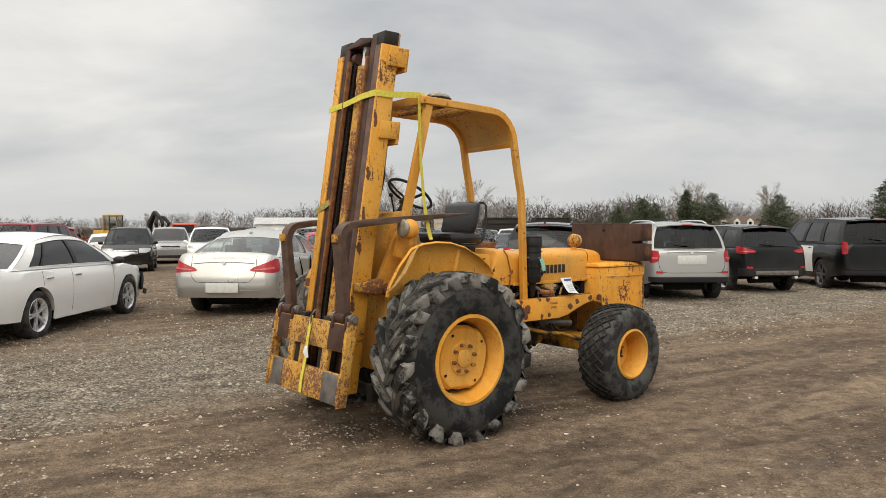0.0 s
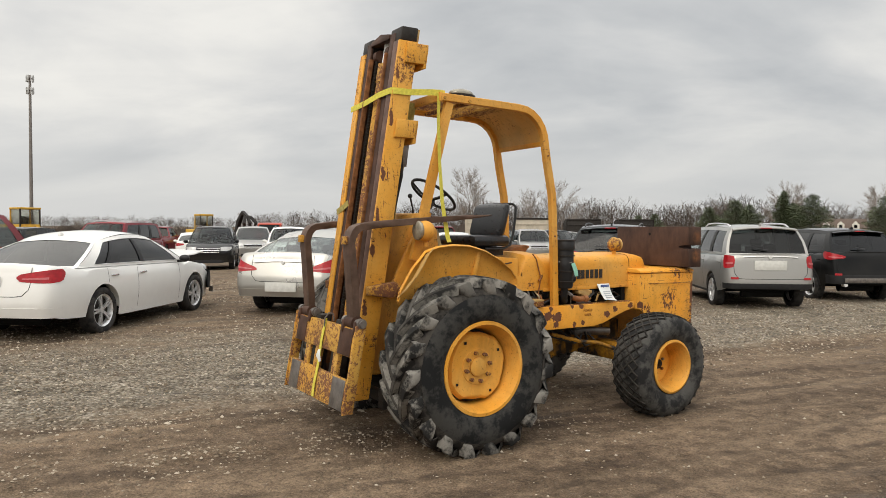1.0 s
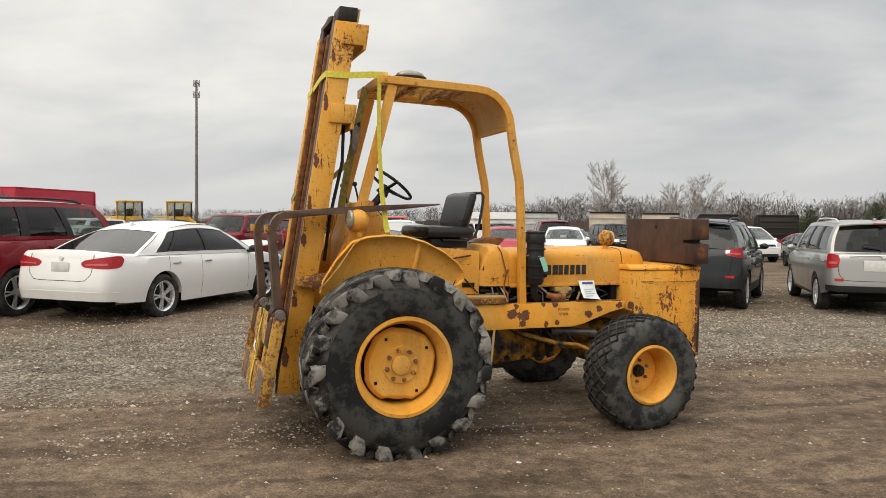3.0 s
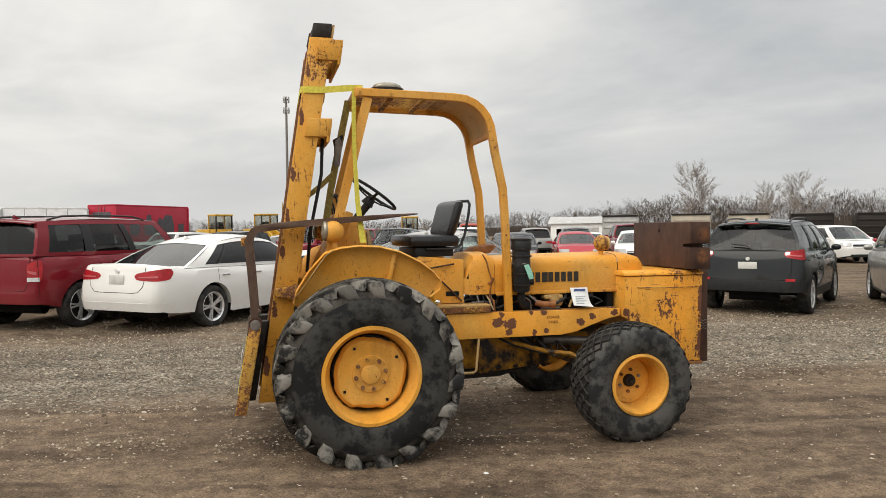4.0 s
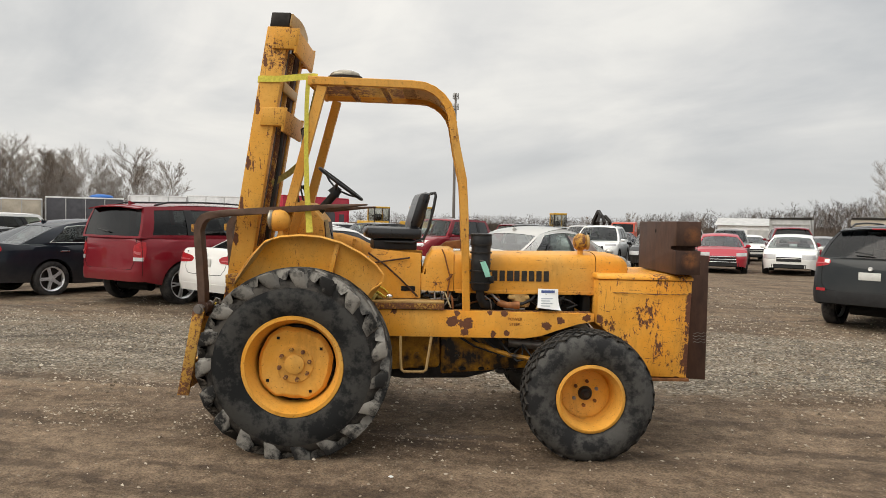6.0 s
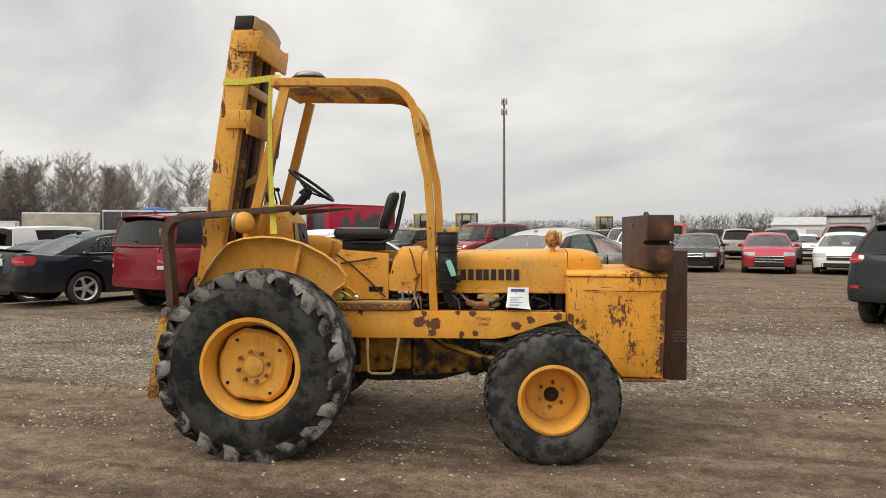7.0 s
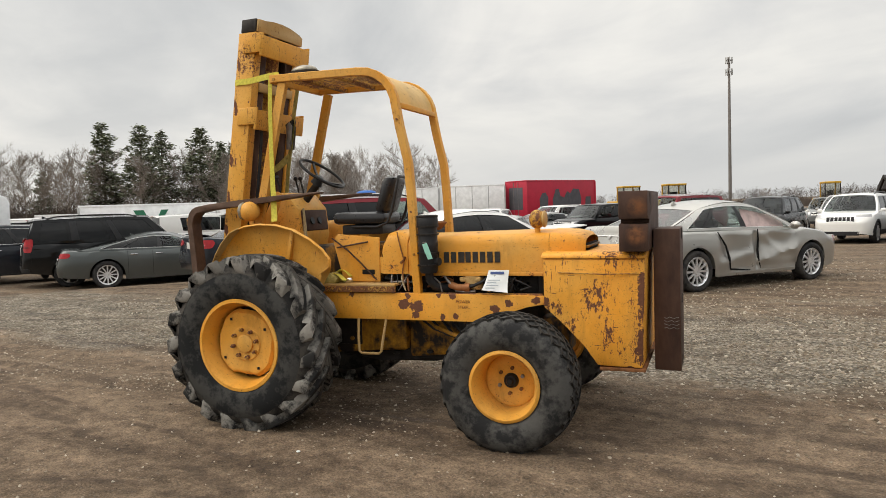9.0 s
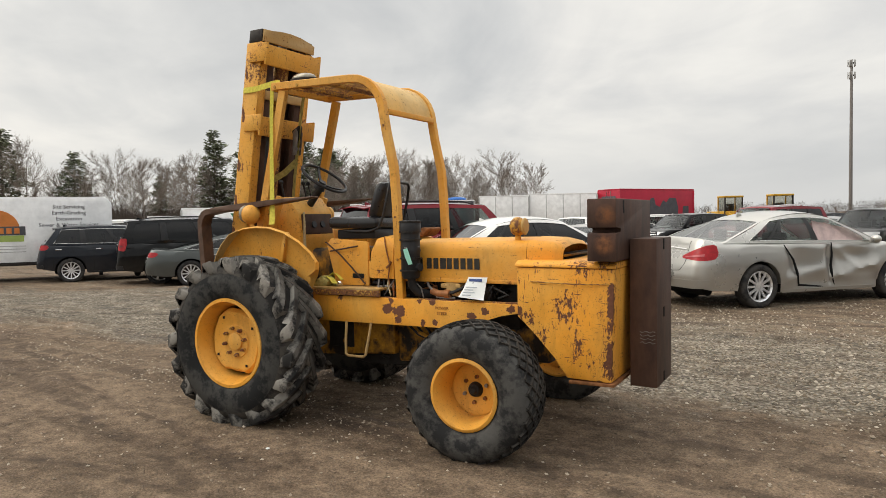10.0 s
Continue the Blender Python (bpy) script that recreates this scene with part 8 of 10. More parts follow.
def build_far_trailers():
    red = box_trailer("bright red enclosed trailer with black painted shapes", far_at(-43.2, 42.2, 98), 8.3, 2.5, 3.95, 0.6, TRAILER_RED, ribs=False, axles=2, name="red_trailer")
    # the black painted shapes on its side and end
    y = -1.266
    for outline in ([(-2.9, 0.9), (-1.9, 0.9), (-1.85, 1.8), (-2.2, 2.2), (-2.6, 2.15), (-2.95, 1.7)], [(-1.2, 0.9), (2.4, 0.9), (2.5, 1.6), (2.2, 2.45), (1.4, 2.5), (1.0, 2.1), (0.6, 2.3), (0.2, 1.75), (-0.3, 1.9), (-0.5, 2.5), (-0.9, 2.45), (-1.3, 1.6)], [(3.0, 0.9), (3.8, 0.9), (3.8, 1.8), (3.1, 1.8)]):
        bm = bm_new()
        prism(bm, [(p * 0.93, q + 0.75) for p, q in outline], y, y + 0.008, 1)
        part("painted_shape", bm, PRINT_DARK, red, "black painted shape")
    slab("dark_hatch", (-4.195, -0.8, 1.6), (-4.181, 0.8, 3.4), PRINT_DARK, red)
    # white and grey trailers in a line beside it
    spots = [(-45.6, 35.6, 62, 5.4, 3.7, TRAILER_WHITE), (-47.6, 31.2, 65, 4.0, 3.6, TRAILER_WHITE), (-49.4, 26.6, 66, 5.0, 3.4, PRINT_DARK), (-51.3, 21.8, 67, 4.8, 3.3, TRAILER_TAN), (-53.2, 16.8, 69, 5.0, 2.7, TRAILER_WHITE), (-54.8, 11.4, 73, 5.4, 2.6, TRAILER_TAN), (-55.6, 6.2, 80, 4.4, 2.6, TRAILER_WHITE)]
    for x, yy, h, L, H, mat in spots:
        box_trailer("weathered pale enclosed trailer parked in a line", far_at(x, yy, h), L, 2.5, H, 1.0, mat, group="line of trailers")
    slab_box = thing("tarpaulin_load", "blue tarpaulin bundle on a trailer roof", "tarpaulin", far_at(-49.0, 27.6, 73))
    bm = bm_new()
    ball(bm, (0, 0, 3.48), 0.8, (1.0, 0.8, 0.25))
    part("tarpaulin", bm, TARP_BLUE, slab_box)
    # long white trailer with a green chevron
    long_white = box_trailer("long white trailer with a green chevron mark", far_at(-35.7, 9.2, 82), 6.6, 2.5, 2.65, 0.5, TRAILER_WHITE, ribs=False, axles=2)
    for pts in ([(-0.8, 2.35), (-0.3, 2.35), (0.1, 1.55), (-0.15, 1.3)], [(0.2, 1.55), (0.55, 2.35), (0.9, 2.35), (0.25, 1.3)]):
        bm = bm_new()
        prism(bm, pts, -1.268, -1.256, 1)
        part("green_chevron", bm, PRINT_GREEN, long_white)
    # contractor's enclosed trailer near the navy crossover, its lettering as plain bars
    work = box_trailer("white enclosed work trailer with grey lettering and round badge", far_at(-20.9, -0.2, 96), 6.6, 2.3, 2.62, 0.55, TRAILER_WHITE, ribs=False, nose=0.28)
    lettering("Excavation", 0.17, pose(2.06, -1.160, 1.88, 90), PRINT_DARK, work)
    lettering("Sewer & Water Services", 0.17, pose(2.06, -1.160, 1.69, 90), PRINT_DARK, work)
    lettering("Site Servicing", 0.17, pose(2.06, -1.160, 2.26, 90), PRINT_DARK, work)
    lettering("Earth Grading", 0.17, pose(2.06, -1.160, 2.07, 90), PRINT_DARK, work)
    bm = bm_new()
    prism(bm, [(0.1 + 0.6 * math.cos(radians(a)), 1.62 + 0.6 * math.sin(radians(a))) for a in range(0, 181, 15)], -1.160, -1.156, 1)
    part("badge_arch", bm, PRINT_ORANGE, work, "orange arched badge")
    bm = bm_new()
    prism(bm, [(-0.6, 1.45), (0.85, 1.45), (0.85, 1.72), (-0.6, 1.72)], -1.166, -1.161, 1)
    part("badge_band", bm, PRINT_DARK, work)
    bm = bm_new()
    prism(bm, [(-0.5, 1.25), (0.8, 1.25), (0.8, 1.44), (-0.5, 1.44)], -1.166, -1.161, 1)
    part("badge_base", bm, PRINT_LIME, work)
    for k in range(6):
        slab("badge_bar", (-0.5 + k * 0.21, -1.172, 1.50), (-0.5 + k * 0.21 + 0.14, -1.1665, 1.67), PRINT_ORANGE, work, 0)
    for k in range(3):
        slab("printed_line", (-0.6, -1.160, 0.92 + 0.09 * k), (0.85, -1.154, 0.94 + 0.09 * k), TRAILER_GREY, work, 0)


build_far_trailers()


def van(label, m, paint):
    """Plain cargo van."""
    sh = suv(5.2, 1.95, 2.05, 3.3, 0.75, 0.35, cab=(1.75, -2.72, 1.0, -2.68), belt=(1.12, 1.15), hood=(0.95, 1.12), roof_w=0.86, lean=0.02, crown=0.08)
    return build_car("white_van", label, sh, paint, m, [(0.05, 0.24), (0.28, 0.5), (0.55, 0.75)], "steel", "van", detail=False, lamp=dict(z0=0.9, z1=1.3, p0=0.84, p1=0.98), plate=(0.9, 0.12))


van("white work van with pale blue print", at(-32.6, 11.6, 98), WHITE)
van("white passenger van with dark windows", at(-30.8, 14.6, 105), WHITE)
van("white cargo van with ladder rack", at(-31.2, 4.0, 95), WHITE)


def wheel_loader(label, m):
    """Articulated loader: body, cab with windows, wheels, arms and bucket."""
    t = thing("wheel_loader", label, "loader", m)
    slab("engine_body", (-2.8, -0.9, 1.0), (-0.4, 0.9, 2.0), LOADER_YELLOW, t, 0.08)
    slab("front_frame", (-0.2, -0.6, 0.8), (1.4, 0.6, 1.5), LOADER_YELLOW, t, 0.06)
    cab_ = thing_part("cab", t, "yellow cab with glass all round")
    for x in (-0.75, 0.6):
        for y in (-0.72, 0.72):
            slab("cab_post", (x - 0.05, y - 0.05, 1.6), (x + 0.05, y + 0.05, 3.15), LOADER_YELLOW if x < 0 else STEEL_DARK, cab_, 0.01)
    slab("cab_roof", (-0.86, -0.79, 3.12), (0.72, 0.79, 3.27), LOADER_YELLOW, cab_, 0.05)
    slab("cab_base", (-0.8, -0.76, 1.4), (0.65, 0.76, 2.0), LOADER_YELLOW, cab_, 0.03)
    for y in (-0.72, 0.72):
        slab("cab_glass", (-0.7, y - 0.005, 2.0), (0.55, y + 0.005, 3.12), GLASS_CAB, cab_, 0)
    for x in (-0.75, 0.6):
        slab("cab_glass", (x - 0.005, -0.67, 2.0), (x + 0.005, 0.67, 3.12), GLASS_CAB, cab_, 0)
    slab("cab_seat", (-0.4, -0.25, 2.0), (0.1, 0.25, 2.6), INTERIOR, cab_, 0.05)
    for x in (-1.7, 1.1):
        for y in (-1.0, 1.0):
            bm = bm_new()
            lathe(bm, [(0.32, -0.22), (0.6, -0.25), (0.72, -0.2), (0.75, 0), (0.72, 0.2), (0.6, 0.25), (0.32, 0.22)], 28)
            for v in bm.verts:
                v.co += Vector((x, y, 0.75))
            part("wheel", bm, TYRE_CAR, t)
    for y in (-0.45, 0.45):
        bm = bm_new()
        ribbon(bm, [(0.4, y, 1.8), (1.6, y, 1.5), (2.5, y, 0.6)], 0.12, 0.3, (0, 1, 0))
        part("lift_arm", bm, LOADER_YELLOW, t)
    bm = bm_new()
    prism(bm, [(2.5, 0.15), (3.4, 0.1), (3.4, 0.16), (2.7, 0.4), (2.6, 1.1), (2.45, 1.1)], -1.3, 1.3, 1, 0.02)
    part("bucket", bm, STEEL_DARK, t)


wheel_loader("yellow wheel loader behind the parked cars", far_at(-43.4, 51.3, -20) @ Matrix.Scale(1.06, 4))
wheel_loader("yellow wheel loader with dark windows", far_at(-39.5, 52.9, -25) @ Matrix.Scale(1.06, 4))
wheel_loader("yellow wheel loader near the far trucks", far_at(-22.2, 48.0, -40) @ Matrix.Diagonal((0.66, 0.62, 0.84, 1)))


def semi_tractor(label, m, paint):
    t = thing("truck_tractor", label, "truck", m)
    bm = bm_new()
    prism(bm, [(-1.2, 0.9), (1.9, 0.9), (1.95, 1.7), (0.5, 1.85), (0.3, 2.75), (-1.2, 2.85)], -1.1, 1.1, 1, 0.07)
    part("cab_body", bm, paint, t)
    bm = bm_new()
    prism(bm, [(0.515, 1.9), (0.53, 1.9), (0.345, 2.65), (0.33, 2.65)], -0.95, 0.95, 1)
    part("windscreen", bm, GLASS_DARK, t)
    for s in (-1, 1):
        slab("side_window", (-0.6, s * 1.105 - 0.004, 1.95), (0.2, s * 1.105 + 0.004, 2.6), GLASS_DARK, t, 0)
        bm = bm_new()
        cyl(bm, (-1.35, s * 0.9, 0.8), (-1.35, s * 0.9, 3.2), 0.07, 12)
        part("exhaust_stack", bm, CHROME, t)
    slab("frame", (-4.0, -0.5, 0.7), (1.6, 0.5, 0.95), STEEL_DARK, t)
    for x in (1.2, -2.4, -3.6):
        for y in (-1.0, 1.0):
            bm = bm_new()
            lathe(bm, [(0.25, -0.14), (0.46, -0.15), (0.5, -0.08), (0.5, 0.08), (0.46, 0.15), (0.25, 0.14)], 24)
            for v in bm.verts:
                v.co += Vector((x, y, 0.5))
            part("wheel", bm, TYRE_CAR, t)


semi_tractor("orange-red truck tractor behind the cars", far_at(-18.8, 51.7, -75) @ Matrix.Scale(0.78, 4), TRUCK_ORANGE)


def dump_body(label, m, material, L=5.0, H=2.6):
    t = thing("dump_truck", label, "truck", m)
    slab("chassis", (-L / 2, -0.5, 0.7), (L / 2 + 1.8, 0.5, 1.0), STEEL_DARK, t, 0.02)
    for s in (-1, 1):
        slab("side_wall", (-L / 2, s * 1.2 - 0.04, 1.05), (L / 2, s * 1.2 + 0.04, H), material, t, 0.01)
        for i in range(6):
            x = -L / 2 + 0.2 + i * (L - 0.4) / 5
            slab("side_stake", (x - 0.06, min(s * 1.24, s * 1.32), 1.05), (x + 0.06, max(s * 1.24, s * 1.32), H), material, t, 0.01)
    for x in (-L / 2, L / 2):
        slab("end_wall", (x - 0.04, -1.16, 1.05), (x + 0.04, 1.16, H + (0.15 if x > 0 else 0)), material, t, 0.01)
        for i in range(3):
            slab("end_rib", (x - 0.09, -1.16, 1.3 + i * 0.45), (x - 0.041, 1.16, 1.42 + i * 0.45), material, t, 0.01)
    slab("floor", (-L / 2, -1.16, 1.0), (L / 2, 1.16, 1.06), material, t)
    slab("top_rail", (-L / 2 - 0.1, -1.3, H), (-L / 2 + 0.1, 1.3, H + 0.12), STEEL_DARK, t, 0.01)
    slab("cab_body", (L / 2 + 0.3, -1.0, 0.8), (L / 2 + 1.9, 1.0, 2.4), TRAILER_WHITE, t, 0.1)
    for x in (-L / 2 + 0.8, L / 2 + 1.2):
        for y in (-1.0, 1.0):
            car_wheel(t, WHEEL_SHAPE, x, y, "steel")


for x, y, h, mat, L in ((-3.2, 56, 95, TRAILER_TAN, 4.6), (0.6, 57, 92, TRAILER_TAN, 4.6), (4.6, 58, 90, STEEL_DARK, 4.8), (8.6, 58, 88, STEEL_DARK, 4.8), (-8.5, 57, 100, TRAILER_GREY, 5.0)):
    dump_body("parked dump truck with ribbed steel body", far_at(x, y, h), mat, L)


def low_building(label, m, L, D, H, wall, roof):
    t = thing("building", label, "building", m)
    slab("wall", (-L / 2, -D / 2, 0), (L / 2, D / 2, H), wall, t, 0.02)
    bm = bm_new()
    prism(bm, [(-D / 2 - 0.3, H), (D / 2 + 0.3, H), (0, H + D * 0.16)], -L / 2 - 0.3, L / 2 + 0.3, 0, 0.02)
    part("roof", bm, roof, t)
    slab("door", (-1.2, -D / 2 - 0.03, 0.0), (1.2, -D / 2 - 0.005, H * 0.8), TRAILER_GREY, t)
    for x in (-L * 0.35, L * 0.35):
        w = slab("window", (x - 0.6, -D / 2 - 0.025, H * 0.45), (x + 0.6, -D / 2 - 0.004, H * 0.75), GLASS_DARK, t, 0)
    return t


low_building("low white shed with shallow roof behind the trucks", far_at(-17.4, 83.6, 10), 8.4, 5, 2.4, TRAILER_WHITE, TRAILER_GREY)
house_wall = plain("pale_house_siding", (0.6, 0.58, 0.52), 0.7, 0.0, 0.1, 2, 0.0)
house_roof = plain("brown_shingle_roof", (0.12, 0.09, 0.075), 0.85, 0.0, 0.25, 4, 0.1)


def house(label, m):
    t = thing("house", label, "house", m)
    slab("wall", (-6, -4, 0), (6, 4, 4.2), house_wall, t, 0.03)
    bm = bm_new()
    prism(bm, [(-4.5, 4.2), (4.5, 4.2), (0, 7.6)], -6.4, 6.4, 0, 0.03)
    part("roof", bm, house_roof, t)
    for x in (-3.6, 0, 3.6):
        d = thing_part("dormer", t, "small gabled dormer")
        bm = bm_new()
        prism(bm, [(x - 0.9, 4.7), (x + 0.9, 4.7), (x + 0.9, 6.0), (x, 6.9), (x - 0.9, 6.0)], -3.9, -1.0, 1, 0.02)
        part("dormer_wall", bm, house_wall, d)
        slab("window", (x - 0.4, -3.93, 5.0), (x + 0.4, -3.905, 5.9), GLASS_DARK, d, 0)


house("pale house with three dormers among far trees", pose(61.5, 149.5, -1.75, 0, 0, -22) @ Matrix.Scale(0.7, 4))


# ---- lattice of parked cars behind the first rows ----
def far_rows():
    random.seed(5)
    shapes = [
        ("sedan", sedan(4.7, 1.8, 1.46, 2.72, 0.92, 0.32), SEDAN_PANES, "five"),
        ("suv", suv(4.6, 1.85, 1.72, 2.7, 0.92, 0.36), SUV_PANES, "five"),
        ("minivan", suv(5.1, 1.98, 1.76, 3.03, 0.95, 0.34, cab=(1.75, -2.35, 0.75, -2.1), belt=(1.06, 1.1), hood=(0.86, 1.05)), SUV_PANES, "steel"),
        ("pickup", suv(5.4, 1.95, 1.85, 3.4, 0.95, 0.39, cab=(1.35, -0.75, 0.75, -0.55), belt=(1.15, 1.17), hood=(1.05, 1.15)), [(0.08, 0.48), (0.54, 0.9)], "steel"),
    ]
    paints = [("white", WHITE), ("black", BLACK), ("silver", SILVER), ("red", RED), ("grey", GREY), ("dark blue", NAVY), ("pewter", PEWTER), ("maroon", MAROON)]
    made = {}

    def put(kind, colour, x, y, h):
        name, sh, panes, rim = shapes[kind]
        cname, paint = paints[colour]
        key = (kind, colour)
        m = at(x, y, h)
        if key in made:
            copy_thing(made[key], m)
        else:
            made[key] = build_car("parked_" + name, "%s %s parked in a far row of the yard" % (cname, name), sh, paint, m, panes, rim, "car" if kind != 3 else "pickup", detail=False, group="cars in the far rows",
                                  head=dict(z0=0.66, z1=0.80, p0=0.42, p1=0.95) if kind == 0 else dict(z0=0.8, z1=0.96, p0=0.48, p1=0.95), grille=dict(z0=0.55, z1=0.72, p=0.4, mat="black") if kind == 0 else dict(z0=0.7, z1=0.9, p=0.42, mat="chrome"))
    picks = [(0, 0), (1, 1), (0, 2), (1, 4), (0, 3), (2, 2), (1, 5), (0, 6), (3, 7), (1, 2), (0, 5), (2, 0)]
    i = 0
    # second row, nose to the yard
    for k in range(11):
        x = -23 + k * 3.1
        y = 34.5 + (x + 20) * 0.25 + random.uniform(-0.4, 0.4)
        if -10.5 < x < -5.5:
            y += 1.5
        q = picks[(k * 5 + 2) % 12]
        put(*q, x, y, -68 + random.uniform(-5, 5) + (180 if k % 4 == 2 else 0))
    for k in range(10):
        x = -26 + k * 3.6
        y = 42.5 + (x + 20) * 0.22 + random.uniform(-0.5, 0.5)
        if abs(x + 18.8) < 2.2 and abs(y - 49) < 6:
            continue
        q = picks[(k * 7 + 1) % 12]
        put(*q, x, y, -72 + random.uniform(-6, 6) + (180 if k % 3 == 1 else 0))
    # beyond the silver and black SUVs
    for x, y, h, q in ((3.2, 34.0, -88, (0, 5)), (10.5, 35.5, -92, (1, 0)), (14.0, 33.0, -95, (1, 6)), (17.5, 29.5, 80, (0, 1)), (0.6, 38.5, -80, (1, 2)), (5.0, 43, -84, (2, 6)), (9.5, 45, -86, (0, 7)), (14, 46, 95, (3, 0)), (13.9, 21.5, 88, (1, 1)), (17.2, 22.5, 84, (1, 4))):
        put(*q, x, y, h)
    # on the far side of the red SUV and the dark sedans
    for x, y, h, q in ((-15.0, 15.5, 100, (0, 0)), (-18.5, 13.0, 100, (1, 1)), (-21.8, 11.5, 103, (0, 1)), (-23.0, 18.0, -50, (1, 5)), (-19.2, 20.6, -50, (0, 2)), (-26.2, 15.4, -48, (1, 4)), (-30.0, 24.0, -40, (0, 6)), (-26.8, 25.0, -45, (2, 0)), (-33.0, 18.5, -40, (1, 2)), (-25.0, 5.5, 95, (0, 5)), (-37.0, 22.0, -35, (0, 3)), (-33.5, 29.5, -45, (1, 7))):
        put(*q, x, y, h)


far_rows()


# ---- the mobile-phone mast ----
def phone_mast():
    t = thing("phone_mast", "tall grey steel pole with antenna panels at its top", "mast", pose(-135.8, 182.0, -1.0))
    bm = bm_new()
    cyl(bm, (0, 0, 0), (0, 0, 43.5), 0.5, 14, 0.32)
    part("pole", bm, STEEL_GREY, t)
    for z in (39.3, 42.6):
        ring = thing_part("antenna_ring", t, "ring of pale antenna panels")
        for k in range(9):
            a = k * math.tau / 9
            bm = bm_new()
            box(bm, (0.85, -0.16, z - 0.9), (1.02, 0.16, z + 0.9), 0.03, Matrix.Rotation(a, 4, "Z"))
            part("antenna_panel", bm, TRAILER_GREY, ring)
        bm = bm_new()
        lathe(bm, [(0.75, z - 0.1), (0.85, z - 0.1), (0.85, z + 0.1), (0.75, z + 0.1)], 18, "z", closed=True)
        part("mount_ring", bm, STEEL_DARK, ring)


phone_mast()

# ---- trees ----
BARK = plain("grey_brown_bark", (0.19, 0.16, 0.135), 0.9, 0.0, 0.3, 2, 0.2)
TWIG = plain("brown_grey_twigs", (0.25, 0.215, 0.185), 0.9, 0.0, 0.3, 0.5, 0.0)
WOODS = plain("far_brown_woods", (0.10, 0.081, 0.068), 0.95, 0.0, 0.4, 0.06, 0.0)


def needle_mat(name, base):
    m = Mat(name, base, 0.8)
    geo = m.n.new("ShaderNodeNewGeometry")
    m.set("Base Color", m.mix(geo.outputs["Random Per Island"], [c * 0.55 for c in base], [c * 1.5 for c in base]))
    return m.m


NEEDLES = needle_mat("dark_green_needles", (0.095, 0.115, 0.065))
NEEDLES_PINE = needle_mat("grey_green_pine_needles", (0.17, 0.185, 0.122))


def branch_segments(rng, height, limbs, spread, trunk_r, twigs=3):
    """Limbs of a bare tree as (start, end, r0, r1, level): a leading stem, steeply rising limbs, branches and twigs."""
    out = []

    def run(p, d, length, r, level, steps, wander):
        nodes = []
        for i in range(steps):
            q = p + d * (length / steps)
            r1 = r * (0.78 if level else 0.84)
            out.append((p, q, r, r1, level))
            p, r = q, r1
            nodes.append((p, d, r, (i + 1) / steps))
            d = (d + Vector((rng.uniform(-1, 1), rng.uniform(-1, 1), rng.uniform(0.0, 0.8))) * wander).normalized()
        return nodes
    stem = run(Vector((0, 0, 0)), Vector((0, 0, 1)), height * 0.80, trunk_r, 0, 8, 0.09)
    for p, d, r, f in stem[1:]:
        for _ in range(limbs):
            a = rng.uniform(0, math.tau)
            rise = rng.uniform(0.55, 1.25)
            way = Vector((math.cos(a) * spread * 1.7, math.sin(a) * spread * 1.7, rise)).normalized()
            length = height * rng.uniform(0.32, 0.48) * (1.02 - 0.55 * f) * (0.72 + 0.28 * min(1.0, f * 2.6))
            for p2, d2, r2, f2 in run(p, way, length, r * 0.38, 1, 4, 0.16):
                for _ in range(3):
                    w2 = (d2 + Vector((rng.uniform(-1, 1), rng.uniform(-1, 1), rng.uniform(-0.25, 0.6))) * 0.95).normalized()
                    for p3, d3, r3, f3 in run(p2, w2, length * rng.uniform(0.38, 0.68), r2 * 0.5, 2, 3, 0.22):
                        for _ in range(twigs):
                            w3 = (d3 + Vector((rng.uniform(-1, 1), rng.uniform(-1, 1), rng.uniform(-0.2, 0.7))) * 0.9).normalized()
                            run(p3, w3, length * rng.uniform(0.16, 0.34), r3 * 0.5, 3, 1, 0)
    return out


def light_tree(rng, spread):
    """A forked tree with a rounded crown of fine twigs for the far woods, ten metres high."""
    out = []
    p, d = Vector((0, 0, 0)), Vector((rng.uniform(-0.08, 0.08), rng.uniform(-0.08, 0.08), 1))
    nodes = []
    for i in range(5):
        q = p + d * 1.55
        out.append((p, q, 0.085 - 0.013 * i, 0.072 - 0.013 * i, 0))
        p = q
        nodes.append(p.copy())
        d = (d + Vector((rng.uniform(-1, 1), rng.uniform(-1, 1), 0.4)) * 0.14).normalized()
    for i, n in enumerate(nodes):
        for _ in range(3):
            a = rng.uniform(0, math.tau)
            way = Vector((math.cos(a) * spread * 1.5, math.sin(a) * spread * 1.5, rng.uniform(0.35, 1.25))).normalized()
            tip = n + way * rng.uniform(2.0, 3.1) * (0.75, 1.05, 1.0, 0.85, 0.65)[i]
            out.append((n, tip, 0.034, 0.018, 1))
            for _ in range(4):
                b = n.lerp(tip, rng.uniform(0.3, 1.0))
                w2 = (way + Vector((rng.uniform(-1, 1), rng.uniform(-1, 1), rng.uniform(-0.2, 0.9))) * 0.75).normalized()
                t2 = b + w2 * rng.uniform(0.6, 1.3)
                out.append((b, t2, 0.019, 0.009, 2))
                for _ in range(3):
                    c = b.lerp(t2, rng.uniform(0.3, 1.0))
                    w3 = (w2 + Vector((rng.uniform(-1, 1), rng.uniform(-1, 1), rng.uniform(-0.1, 0.7))) * 0.8).normalized()
                    out.append((c, c + w3 * rng.uniform(0.4, 0.8), 0.013, 0.006, 3))
    return out


